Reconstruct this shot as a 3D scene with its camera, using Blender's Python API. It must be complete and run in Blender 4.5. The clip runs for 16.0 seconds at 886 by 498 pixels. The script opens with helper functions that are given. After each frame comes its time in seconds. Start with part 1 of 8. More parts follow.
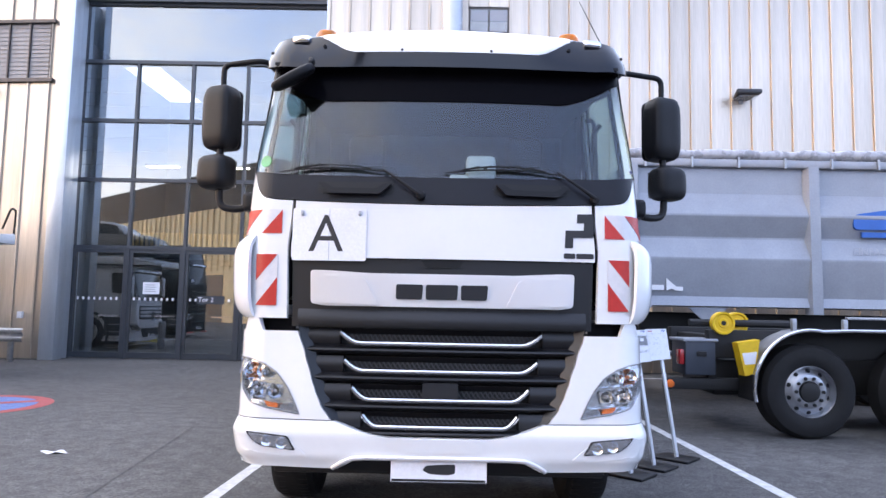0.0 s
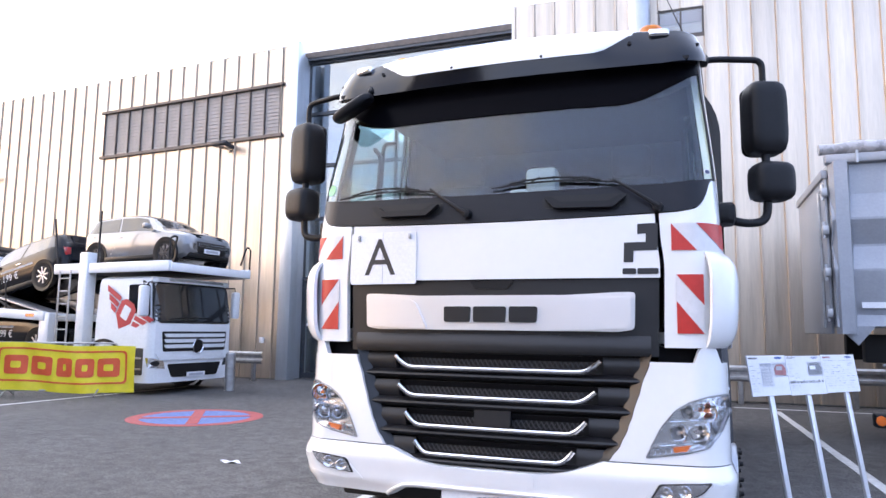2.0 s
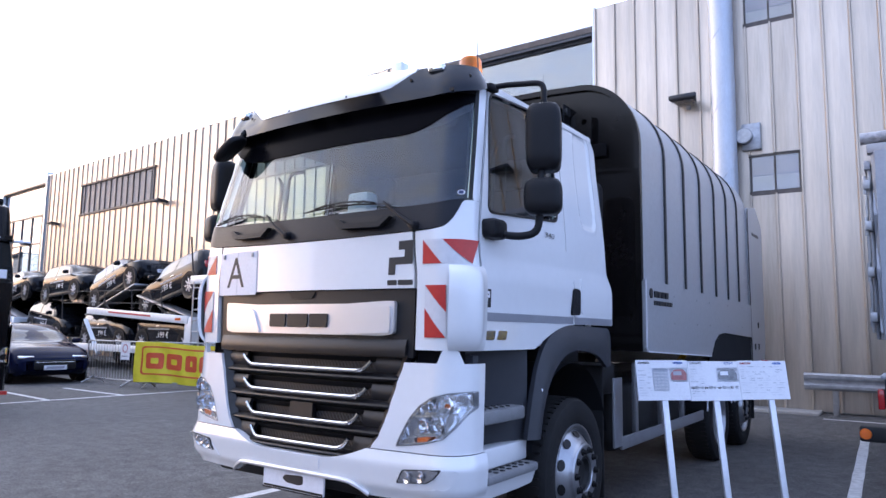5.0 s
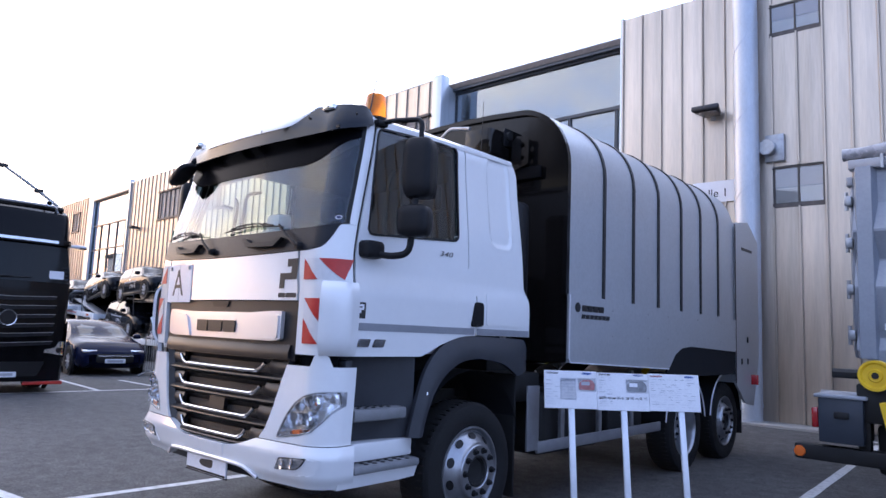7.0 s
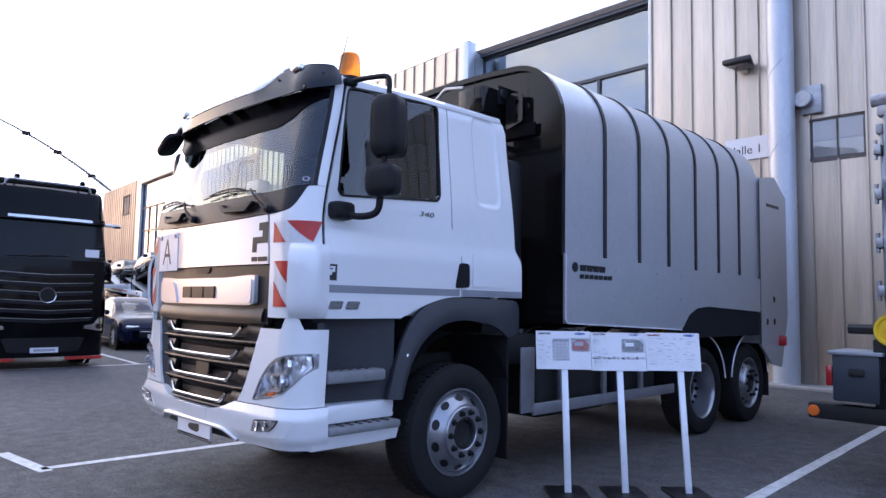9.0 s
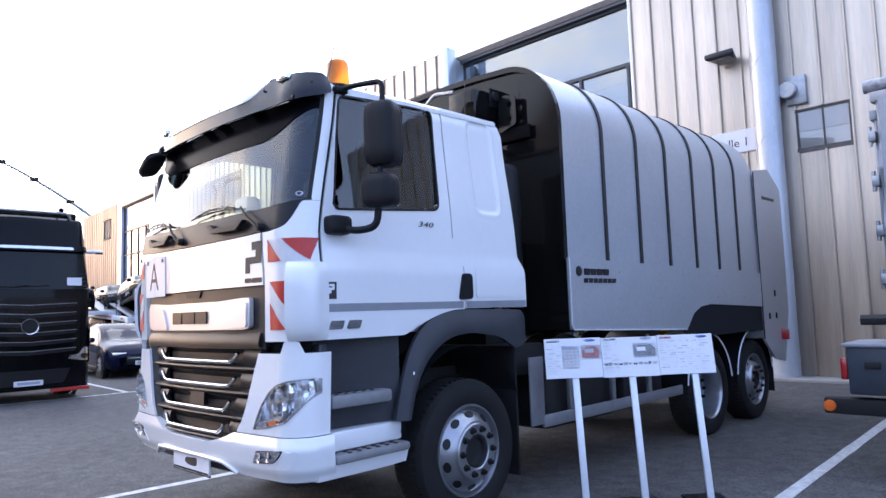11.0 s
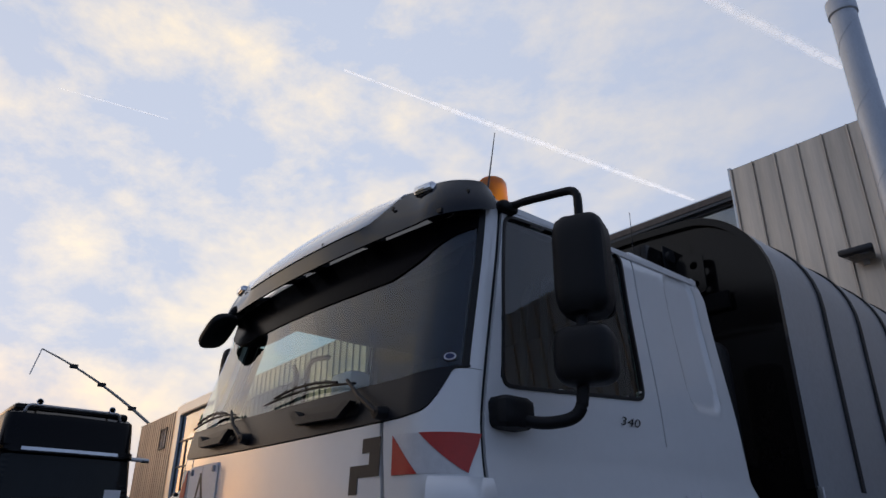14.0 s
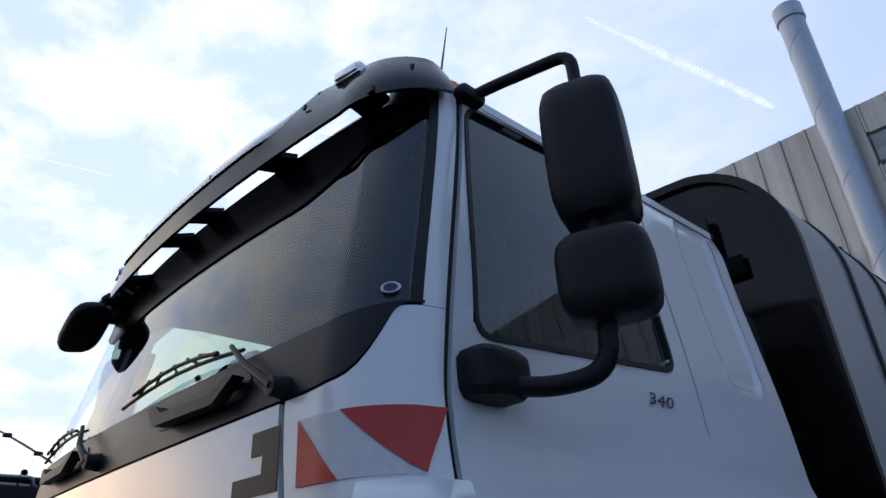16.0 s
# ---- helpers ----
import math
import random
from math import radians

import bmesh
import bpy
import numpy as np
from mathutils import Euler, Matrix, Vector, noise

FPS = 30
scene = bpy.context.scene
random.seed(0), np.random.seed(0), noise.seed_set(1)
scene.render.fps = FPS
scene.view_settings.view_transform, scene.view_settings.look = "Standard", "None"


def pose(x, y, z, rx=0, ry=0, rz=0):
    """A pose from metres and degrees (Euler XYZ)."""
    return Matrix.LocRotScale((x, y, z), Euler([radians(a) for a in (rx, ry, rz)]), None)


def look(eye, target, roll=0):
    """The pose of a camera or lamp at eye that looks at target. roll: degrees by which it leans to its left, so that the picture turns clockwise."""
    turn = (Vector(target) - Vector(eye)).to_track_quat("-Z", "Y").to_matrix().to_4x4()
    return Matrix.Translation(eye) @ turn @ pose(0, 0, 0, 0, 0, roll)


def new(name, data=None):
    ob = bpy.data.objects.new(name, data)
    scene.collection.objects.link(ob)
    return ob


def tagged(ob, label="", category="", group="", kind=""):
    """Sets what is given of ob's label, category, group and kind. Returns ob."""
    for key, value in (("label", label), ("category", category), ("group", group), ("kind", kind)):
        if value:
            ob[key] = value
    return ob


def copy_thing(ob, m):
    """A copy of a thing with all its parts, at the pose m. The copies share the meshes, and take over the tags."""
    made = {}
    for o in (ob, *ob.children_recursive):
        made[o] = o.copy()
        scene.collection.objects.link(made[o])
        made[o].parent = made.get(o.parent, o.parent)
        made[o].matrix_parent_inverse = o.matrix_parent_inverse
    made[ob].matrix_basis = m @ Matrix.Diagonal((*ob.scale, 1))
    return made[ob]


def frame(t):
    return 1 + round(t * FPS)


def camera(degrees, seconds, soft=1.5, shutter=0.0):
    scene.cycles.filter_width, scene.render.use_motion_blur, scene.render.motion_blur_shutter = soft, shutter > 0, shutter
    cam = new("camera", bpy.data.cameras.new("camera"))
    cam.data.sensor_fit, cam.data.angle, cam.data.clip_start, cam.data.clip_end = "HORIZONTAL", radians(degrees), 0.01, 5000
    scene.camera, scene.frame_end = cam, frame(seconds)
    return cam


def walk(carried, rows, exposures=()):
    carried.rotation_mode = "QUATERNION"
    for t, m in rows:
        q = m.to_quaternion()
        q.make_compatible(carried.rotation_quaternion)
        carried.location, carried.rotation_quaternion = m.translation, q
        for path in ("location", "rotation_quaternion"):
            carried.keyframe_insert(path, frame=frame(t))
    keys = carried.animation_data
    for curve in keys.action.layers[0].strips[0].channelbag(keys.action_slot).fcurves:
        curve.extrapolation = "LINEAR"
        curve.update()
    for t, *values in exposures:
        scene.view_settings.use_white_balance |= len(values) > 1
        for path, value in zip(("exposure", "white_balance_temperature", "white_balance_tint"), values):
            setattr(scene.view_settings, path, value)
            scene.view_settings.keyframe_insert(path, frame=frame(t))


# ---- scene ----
cam = camera(66.1, 16.0)
PATH = [
     (0, (0.018, 0.064, 1.419), (0.009, 2.056, 1.591), 1.1),
     (0.5, (0.14, 0.234, 1.37), (0.079, 2.224, 1.563), 1.0),
     (1, (0.303, 0.304, 1.382), (0.149, 2.287, 1.592), 1.9),
     (1.5, (0.655, 0.265, 1.422), (0.178, 2.198, 1.606), 2.6),
     (2, (1.009, 0.377, 1.424), (0.325, 2.242, 1.657), 0.7),
     (2.5, (1.348, 0.469, 1.454), (0.522, 2.267, 1.743), 0.2),
     (3, (1.689, 0.491, 1.48), (0.718, 2.215, 1.775), 0.7),
     (3.5, (2.035, 0.648, 1.454), (0.992, 2.323, 1.785), 0.6),
     (4, (2.407, 0.715, 1.449), (1.276, 2.337, 1.748), 1.0),
     (4.5, (2.78, 0.721, 1.473), (1.622, 2.334, 1.716), 1.0),
     (5, (3.189, 0.862, 1.46), (2.052, 2.49, 1.695), 0.9),
     (5.2, (3.336, 0.913, 1.472), (2.21, 2.551, 1.693), 1.3),
     (7.3, (4.579, 1.232, 1.524), (3.241, 2.699, 1.764), 2.8),
     (7.5, (4.605, 1.236, 1.516), (3.26, 2.698, 1.752), 3.1),
     (8, (4.721, 1.403, 1.521), (3.354, 2.842, 1.759), 2.9),
     (8.5, (4.796, 1.594, 1.484), (3.394, 3.002, 1.713), 2.3),
     (8.7, (4.795, 1.619, 1.457), (3.375, 3.016, 1.633), 1.7),
     (10.8, (4.649, 1.708, 1.496), (3.261, 3.141, 1.649), -1.8),
     (11, (4.562, 1.711, 1.494), (3.17, 3.137, 1.676), -1.9),
     (11.5, (4.276, 1.736, 1.508), (2.866, 3.128, 1.781), -1.8),
     (12, (4.071, 1.908, 1.525), (2.606, 3.214, 1.91), -1.2),
     (12.5, (3.8, 2.065, 1.55), (2.296, 3.28, 2.062), -0.8),
     (13, (3.514, 2.127, 1.553), (1.991, 3.286, 2.133), -0.1),
     (13.5, (3.209, 2.221, 1.587), (1.769, 3.436, 2.259), 0.3),
     (14, (2.913, 2.422, 1.611), (1.524, 3.622, 2.404), 0.5),
     (14.5, (2.689, 2.611, 1.619), (1.306, 3.838, 2.379), -1.5),
     (15, (2.425, 2.761, 1.641), (1.095, 4.042, 2.407), -2.8),
     (15.5, (2.243, 2.944, 1.637), (0.999, 4.263, 2.482), -3.6),
     (16, (2.165, 3.131, 1.608), (0.909, 4.391, 2.522), -3.7),
]
walk(cam, [(t, look(eye, target, roll)) for t, eye, target, roll in PATH],
     [(0, 1.45, 7050, 17), (1.5, 1.5, 7150, 17), (5.2, 0.92, 6300, 19), (8.5, 0.67, 6250, 20), (11.0, 1.05, 6300, 17), (11.5, 0.97, 6400, 16), (12.0, 0.4, 6500, 15), (12.5, -0.54, 6750, 14), (13, -0.98, 7000, 14), (13.5, -1.09, 7000, 14), (14.0, -1.18, 6950, 14), (14.5, -1.13, 6900, 14), (15.2, -0.91, 6550, 12), (16, -0.7, 6270, 10)])


# ---- world, sun ----
def node(nt, kind, **kw):
    n = nt.nodes.new(kind)
    for k, v in kw.items():
        n.inputs[k].default_value = v
    return n


SUN_DIR = Vector((-0.93, -0.30, 0.145)).normalized()
world = bpy.data.worlds.new("sky")
scene.world = world
world.use_nodes = True
wn = world.node_tree
bg = wn.nodes["Background"]
sky = wn.nodes.new("ShaderNodeTexSky")
sky.sky_type = "NISHITA"
sky.sun_disc = False
sky.sun_elevation = math.asin(SUN_DIR.z)
sky.sun_rotation = math.atan2(SUN_DIR.x, SUN_DIR.y)
sky.air_density, sky.dust_density, sky.ozone_density = 1.3, 2.2, 1.5
tc = wn.nodes.new("ShaderNodeTexCoord")
mp = wn.nodes.new("ShaderNodeMapping")
mp.inputs["Scale"].default_value = (1.0, 1.25, 2.1)
mp.inputs["Rotation"].default_value = (0.0, 0.12, 0.7)
wn.links.new(tc.outputs["Generated"], mp.inputs["Vector"])
cl = node(wn, "ShaderNodeTexNoise", Scale=4.6, Detail=10.0, Roughness=0.62, Distortion=0.12)
wn.links.new(mp.outputs["Vector"], cl.inputs["Vector"])
cr = wn.nodes.new("ShaderNodeValToRGB")
cr.color_ramp.elements[0].position, cr.color_ramp.elements[1].position = 0.42, 0.67
wn.links.new(cl.outputs["Fac"], cr.inputs["Fac"])
cover = node(wn, "ShaderNodeMath", **{})
cover.operation = "MULTIPLY"
cover.inputs[1].default_value = 0.85
wn.links.new(cr.outputs["Color"], cover.inputs[0])
# the sky fades from the sunset side to the darker side opposite
axis = wn.nodes.new("ShaderNodeVectorMath")
axis.operation = "DOT_PRODUCT"
axis.inputs[1].default_value = Vector((-0.80, 0.42, 0.42)).normalized()
wn.links.new(tc.outputs["Generated"], axis.inputs[0])
side = wn.nodes.new("ShaderNodeMapRange")
side.inputs["From Min"].default_value, side.inputs["From Max"].default_value = -0.8, 1.0
wn.links.new(axis.outputs["Value"], side.inputs["Value"])
fade = wn.nodes.new("ShaderNodeMixRGB")
fade.inputs["Color1"].default_value, fade.inputs["Color2"].default_value = (0.46, 0.59, 0.79, 1), (1.56, 1.55, 1.56, 1)
bendk = wn.nodes.new("ShaderNodeMath")
bendk.operation = "POWER"
bendk.inputs[1].default_value = 1.6
wn.links.new(side.outputs["Result"], bendk.inputs[0])
wn.links.new(bendk.outputs[0], fade.inputs["Fac"])
# and it darkens overhead on that side
split = wn.nodes.new("ShaderNodeSeparateXYZ")
wn.links.new(tc.outputs["Generated"], split.inputs[0])
high = wn.nodes.new("ShaderNodeMapRange")
high.inputs["From Min"].default_value, high.inputs["From Max"].default_value = 0.12, 0.60
high.inputs["To Min"].default_value, high.inputs["To Max"].default_value = 0.0, 1.0
wn.links.new(split.outputs["Z"], high.inputs["Value"])
deep = wn.nodes.new("ShaderNodeMixRGB")
deep.inputs["Color1"].default_value, deep.inputs["Color2"].default_value = (0.80, 0.93, 1.14, 1), (0.27, 0.38, 0.60, 1)
wn.links.new(high.outputs["Result"], deep.inputs["Fac"])
wn.links.new(deep.outputs["Color"], fade.inputs["Color1"])
# the cloud thins out away from the sunset
drift = wn.nodes.new("ShaderNodeMapRange")
drift.inputs["From Min"].default_value, drift.inputs["From Max"].default_value = 0.05, 0.75
drift.inputs["To Min"].default_value, drift.inputs["To Max"].default_value = 0.14, 1.0
west = wn.nodes.new("ShaderNodeVectorMath")
west.operation = "DOT_PRODUCT"
west.inputs[1].default_value = Vector((-0.97, -0.15, 0.15)).normalized()
wn.links.new(tc.outputs["Generated"], west.inputs[0])
wn.links.new(west.outputs["Value"], drift.inputs["Value"])
thin = wn.nodes.new("ShaderNodeMath")
thin.operation = "MULTIPLY"
wn.links.new(cover.outputs[0], thin.inputs[0])
wn.links.new(drift.outputs["Result"], thin.inputs[1])


def layer(color, share):
    dim = wn.nodes.new("ShaderNodeMixRGB")
    dim.blend_type = "MULTIPLY"
    dim.inputs["Fac"].default_value = 1.0
    dim.inputs["Color1"].default_value = (*color, 1)
    wn.links.new(fade.outputs["Color"], dim.inputs["Color2"])
    part_sky = wn.nodes.new("ShaderNodeMixRGB")
    part_sky.blend_type = "MULTIPLY"
    part_sky.inputs["Fac"].default_value = 1.0
    part_sky.inputs["Color2"].default_value = (share, share, share, 1)
    wn.links.new(sky.outputs["Color"], part_sky.inputs["Color1"])
    total = wn.nodes.new("ShaderNodeMixRGB")
    total.blend_type = "ADD"
    total.inputs["Fac"].default_value = 1.0
    wn.links.new(dim.outputs["Color"], total.inputs["Color1"])
    wn.links.new(part_sky.outputs["Color"], total.inputs["Color2"])
    return total


clear, cloud = layer((6.5, 7.8, 10.0), 0.12), layer((12.4, 11.3, 9.0), 0.3)
mixc = wn.nodes.new("ShaderNodeMixRGB")
wn.links.new(thin.outputs[0], mixc.inputs["Fac"])
wn.links.new(clear.outputs["Color"], mixc.inputs["Color1"])
wn.links.new(cloud.outputs["Color"], mixc.inputs["Color2"])
# the bright haze round the low sun
near = wn.nodes.new("ShaderNodeVectorMath")
near.operation = "DOT_PRODUCT"
near.inputs[1].default_value = SUN_DIR
wn.links.new(tc.outputs["Generated"], near.inputs[0])
front = wn.nodes.new("ShaderNodeMath")
front.operation = "MAXIMUM"
front.inputs[1].default_value = 0.0
wn.links.new(near.outputs["Value"], front.inputs[0])
haze = wn.nodes.new("ShaderNodeMath")
haze.operation = "POWER"
haze.inputs[1].default_value = 12.0
wn.links.new(front.outputs[0], haze.inputs[0])
warm = wn.nodes.new("ShaderNodeMixRGB")
warm.inputs["Color1"].default_value, warm.inputs["Color2"].default_value = (0, 0, 0, 1), (3.0, 2.15, 1.25, 1)
wn.links.new(haze.outputs[0], warm.inputs["Fac"])
lit = wn.nodes.new("ShaderNodeMixRGB")
lit.blend_type = "ADD"
lit.inputs["Fac"].default_value = 1.0
wn.links.new(mixc.outputs["Color"], lit.inputs["Color1"])
wn.links.new(warm.outputs["Color"], lit.inputs["Color2"])
# near the horizon the sunset side turns golden
glow_ = wn.nodes.new("ShaderNodeMath")
glow_.operation = "POWER"
glow_.inputs[1].default_value = 6.0
wn.links.new(front.outputs[0], glow_.inputs[0])
low = wn.nodes.new("ShaderNodeMapRange")
low.inputs["From Min"].default_value, low.inputs["From Max"].default_value = 0.04, 0.24
low.inputs["To Min"].default_value, low.inputs["To Max"].default_value = 0.95, 0.0
wn.links.new(split.outputs["Z"], low.inputs["Value"])
gold_f = wn.nodes.new("ShaderNodeMath")
gold_f.operation = "MULTIPLY"
wn.links.new(glow_.outputs[0], gold_f.inputs[0])
wn.links.new(low.outputs["Result"], gold_f.inputs[1])
gold = wn.nodes.new("ShaderNodeMixRGB")
gold.blend_type = "MULTIPLY"
gold.inputs["Color2"].default_value = (1.75, 1.14, 0.56, 1)
wn.links.new(gold_f.outputs[0], gold.inputs["Fac"])
wn.links.new(lit.outputs["Color"], gold.inputs["Color1"])
wn.links.new(gold.outputs["Color"], bg.inputs["Color"])
bg.inputs["Strength"].default_value = 0.12

sun = new("sun", bpy.data.lights.new("sun", "SUN"))
sun.data.energy, sun.data.angle, sun.data.color = 0.22, radians(42), (1.0, 0.80, 0.60)
sun.matrix_world = look(SUN_DIR * 50, (0, 0, 0))


# ---- materials ----
def mat(name, color, rough=0.5, metal=0.0, var=0.12, scale=6.0, bump=0.0, bscale=60.0, coat=0.0, stretch=(1, 1, 1), rvar=0.08, rand=0.0, fine=0.05, spec=0.5):
    m = bpy.data.materials.new(name)
    m.use_nodes = True
    nt = m.node_tree
    p = nt.nodes["Principled BSDF"]
    p.inputs["Metallic"].default_value = metal
    p.inputs["Coat Weight"].default_value = coat
    p.inputs["Coat Roughness"].default_value = 0.06
    p.inputs["Specular IOR Level"].default_value = spec
    geo = nt.nodes.new("ShaderNodeTexCoord")
    mapn = nt.nodes.new("ShaderNodeMapping")
    mapn.inputs["Scale"].default_value = stretch
    nt.links.new(geo.outputs["Object"], mapn.inputs["Vector"])
    big = node(nt, "ShaderNodeTexNoise", Scale=scale, Detail=6.0, Roughness=0.6)
    small = node(nt, "ShaderNodeTexNoise", Scale=scale * 14, Detail=3.0, Roughness=0.6)
    nt.links.new(mapn.outputs["Vector"], big.inputs["Vector"])
    nt.links.new(mapn.outputs["Vector"], small.inputs["Vector"])
    ramp = nt.nodes.new("ShaderNodeValToRGB")
    a, b = 1 - var, 1 + var * 0.6
    ramp.color_ramp.elements[0].position, ramp.color_ramp.elements[1].position = 0.3, 0.72
    ramp.color_ramp.elements[0].color = (*[min(1, c * a) for c in color], 1)
    ramp.color_ramp.elements[1].color = (*[min(1, c * b) for c in color], 1)
    nt.links.new(big.outputs["Fac"], ramp.inputs["Fac"])
    mul = nt.nodes.new("ShaderNodeMixRGB")
    mul.blend_type = "MULTIPLY"
    mul.inputs["Fac"].default_value = 1.0
    r2 = nt.nodes.new("ShaderNodeValToRGB")
    r2.color_ramp.elements[0].color = (1 - fine * 2, 1 - fine * 2, 1 - fine * 2, 1)
    r2.color_ramp.elements[0].position, r2.color_ramp.elements[1].position = 0.3, 0.7
    nt.links.new(small.outputs["Fac"], r2.inputs["Fac"])
    nt.links.new(ramp.outputs["Color"], mul.inputs["Color1"])
    nt.links.new(r2.outputs["Color"], mul.inputs["Color2"])
    last = mul.outputs["Color"]
    if rand:
        oi = nt.nodes.new("ShaderNodeObjectInfo")
        mr = nt.nodes.new("ShaderNodeMapRange")
        mr.inputs["To Min"].default_value, mr.inputs["To Max"].default_value = 1 - rand, 1 + rand
        nt.links.new(oi.outputs["Random"], mr.inputs["Value"])
        hv = nt.nodes.new("ShaderNodeHueSaturation")
        nt.links.new(last, hv.inputs["Color"])
        nt.links.new(mr.outputs["Result"], hv.inputs["Value"])
        last = hv.outputs["Color"]
    nt.links.new(last, p.inputs["Base Color"])
    rr = nt.nodes.new("ShaderNodeMapRange")
    rr.inputs["To Min"].default_value, rr.inputs["To Max"].default_value = max(0.02, rough - rvar), min(1, rough + rvar)
    nt.links.new(big.outputs["Fac"], rr.inputs["Value"])
    nt.links.new(rr.outputs["Result"], p.inputs["Roughness"])
    if bump:
        bn = node(nt, "ShaderNodeTexNoise", Scale=bscale, Detail=4.0, Roughness=0.65)
        nt.links.new(mapn.outputs["Vector"], bn.inputs["Vector"])
        bp = node(nt, "ShaderNodeBump", Strength=bump, Distance=0.01)
        nt.links.new(bn.outputs["Fac"], bp.inputs["Height"])
        nt.links.new(bp.outputs["Normal"], p.inputs["Normal"])
    return m


def glass_mat(name, tint, rough=0.0, gloss=0.12):
    """Thin pane: see-through tint under a mirror sheen that grows at grazing angles."""
    m = bpy.data.materials.new(name)
    m.use_nodes = True
    nt = m.node_tree
    nt.nodes.remove(nt.nodes["Principled BSDF"])
    tr = node(nt, "ShaderNodeBsdfTransparent", Color=(*tint, 1))
    gl = node(nt, "ShaderNodeBsdfGlossy", Color=(0.95, 0.97, 1, 1), Roughness=rough)
    lw = node(nt, "ShaderNodeLayerWeight", Blend=0.5)
    pw = nt.nodes.new("ShaderNodeMath")
    pw.operation = "POWER"
    pw.inputs[1].default_value = 4.5
    nt.links.new(lw.outputs["Facing"], pw.inputs[0])
    ad = nt.nodes.new("ShaderNodeMath")
    ad.operation = "MULTIPLY_ADD"
    ad.use_clamp = True
    ad.inputs[1].default_value, ad.inputs[2].default_value = 0.92, 0.04 + gloss
    nt.links.new(pw.outputs[0], ad.inputs[0])
    mx = nt.nodes.new("ShaderNodeMixShader")
    nt.links.new(ad.outputs[0], mx.inputs["Fac"])
    nt.links.new(tr.outputs[0], mx.inputs[1])
    nt.links.new(gl.outputs[0], mx.inputs[2])
    nt.links.new(mx.outputs[0], nt.nodes["Material Output"].inputs["Surface"])
    return m


def glow_mat(name, color, strength):
    m = bpy.data.materials.new(name)
    m.use_nodes = True
    p = m.node_tree.nodes["Principled BSDF"]
    p.inputs["Base Color"].default_value = (*color, 1)
    p.inputs["Emission Color"].default_value = (*color, 1)
    p.inputs["Emission Strength"].default_value = strength
    return m


WHITE = mat("white_paint", (0.765, 0.775, 0.785), 0.22, 0, 0.03, 1.5, coat=1.0, rvar=0.04, fine=0.01)
WHITE2 = mat("carrier_white_paint", (0.74, 0.77, 0.80), 0.3, 0, 0.06, 2.0, coat=0.3)
BLACKP = mat("black_plastic", (0.0075, 0.0078, 0.0100), 0.48, 0, 0.25, 8, 0.12, 400, spec=0.24)
DARKP = mat("dark_grey_plastic", (0.030, 0.033, 0.041), 0.5, 0, 0.2, 5, 0.1, 350, spec=0.4)
GRILLE = mat("grille_plastic", (0.0065, 0.0064, 0.0085), 0.42, 0, 0.2, 6, 0.04, 300, spec=0.5)
VISOR = mat("visor_acrylic", (0.006, 0.0065, 0.010), 0.11, 0, 0.2, 3, spec=0.42)
RUBBER = mat("tyre_rubber", (0.011, 0.011, 0.012), 0.75, 0, 0.3, 10, 0.3, 120, spec=0.3)
COWL = mat("cowl_plastic", (0.008, 0.0085, 0.013), 0.38, 0, 0.2, 6, 0.06, 300, spec=0.26)
CONSOLE = mat("console_plastic", (0.004, 0.004, 0.005), 0.8, 0, 0.2, 6, spec=0.1)
GUARD = mat("brushed_guard_aluminium", (0.34, 0.35, 0.38), 0.38, 0.6, 0.15, 6, 0.05, 40)
VISORBAND = mat("painted_visor_reflection", (0.0035, 0.0035, 0.005), 0.22, 0, 0.1, 3, spec=0.02)
GASKET = mat("window_rubber", (0.008, 0.008, 0.009), 0.45, spec=0.3)
LINING = mat("cab_lining", (0.012, 0.013, 0.016), 0.8, 0, 0.12, 3, spec=0.15, fine=0.0)
SEAT = mat("seat_fabric", (0.018, 0.02, 0.025), 0.9, 0, 0.15, 8, spec=0.2, fine=0.02)
SILVERP = mat("silver_painted_panel", (0.76, 0.735, 0.73), 0.32, 0.5, 0.03, 2, coat=0.3, fine=0.0)
CHROME = mat("chrome", (0.70, 0.71, 0.74), 0.20, 1.0, 0.05, 4, rvar=0.04)
STEEL = mat("galvanised_steel", (0.42, 0.43, 0.45), 0.42, 0.75, 0.25, 9, 0.08, 60)
ALUBODY = mat("silver_body_paint", (0.50, 0.515, 0.54), 0.33, 0.45, 0.05, 2.0, 0.0, 30, coat=0.2)
RIM = mat("rim_alloy", (0.38, 0.39, 0.415), 0.33, 0.85, 0.12, 10)
GLOSSBLK = mat("gloss_black_panel", (0.008, 0.007, 0.007), 0.10, 0, 0.3, 2, spec=0.28)
SEAL = mat("black_strap", (0.015, 0.015, 0.016), 0.5)
RED = mat("red_reflective_film", (0.52, 0.030, 0.022), 0.35, 0, 0.10, 30, 0.05, 500)
FILMW = mat("white_reflective_film", (0.66, 0.66, 0.68), 0.35, 0, 0.08, 30, 0.05, 500)
REDP = mat("red_lettering", (0.45, 0.03, 0.04), 0.5)
ORANGE = mat("orange_plastic", (1.0, 0.30, 0.006), 0.3, 0, 0.08, 8, spec=0.2)
ORANGE.node_tree.nodes["Principled BSDF"].inputs["Transmission Weight"].default_value = 0.75
LAMPGLASS = glass_mat("lamp_lens", (0.97, 0.975, 0.985), 0.0, 0.02)
SCREEN = glass_mat("windscreen_glass", (0.84, 0.92, 0.90), 0.0, 0.030)
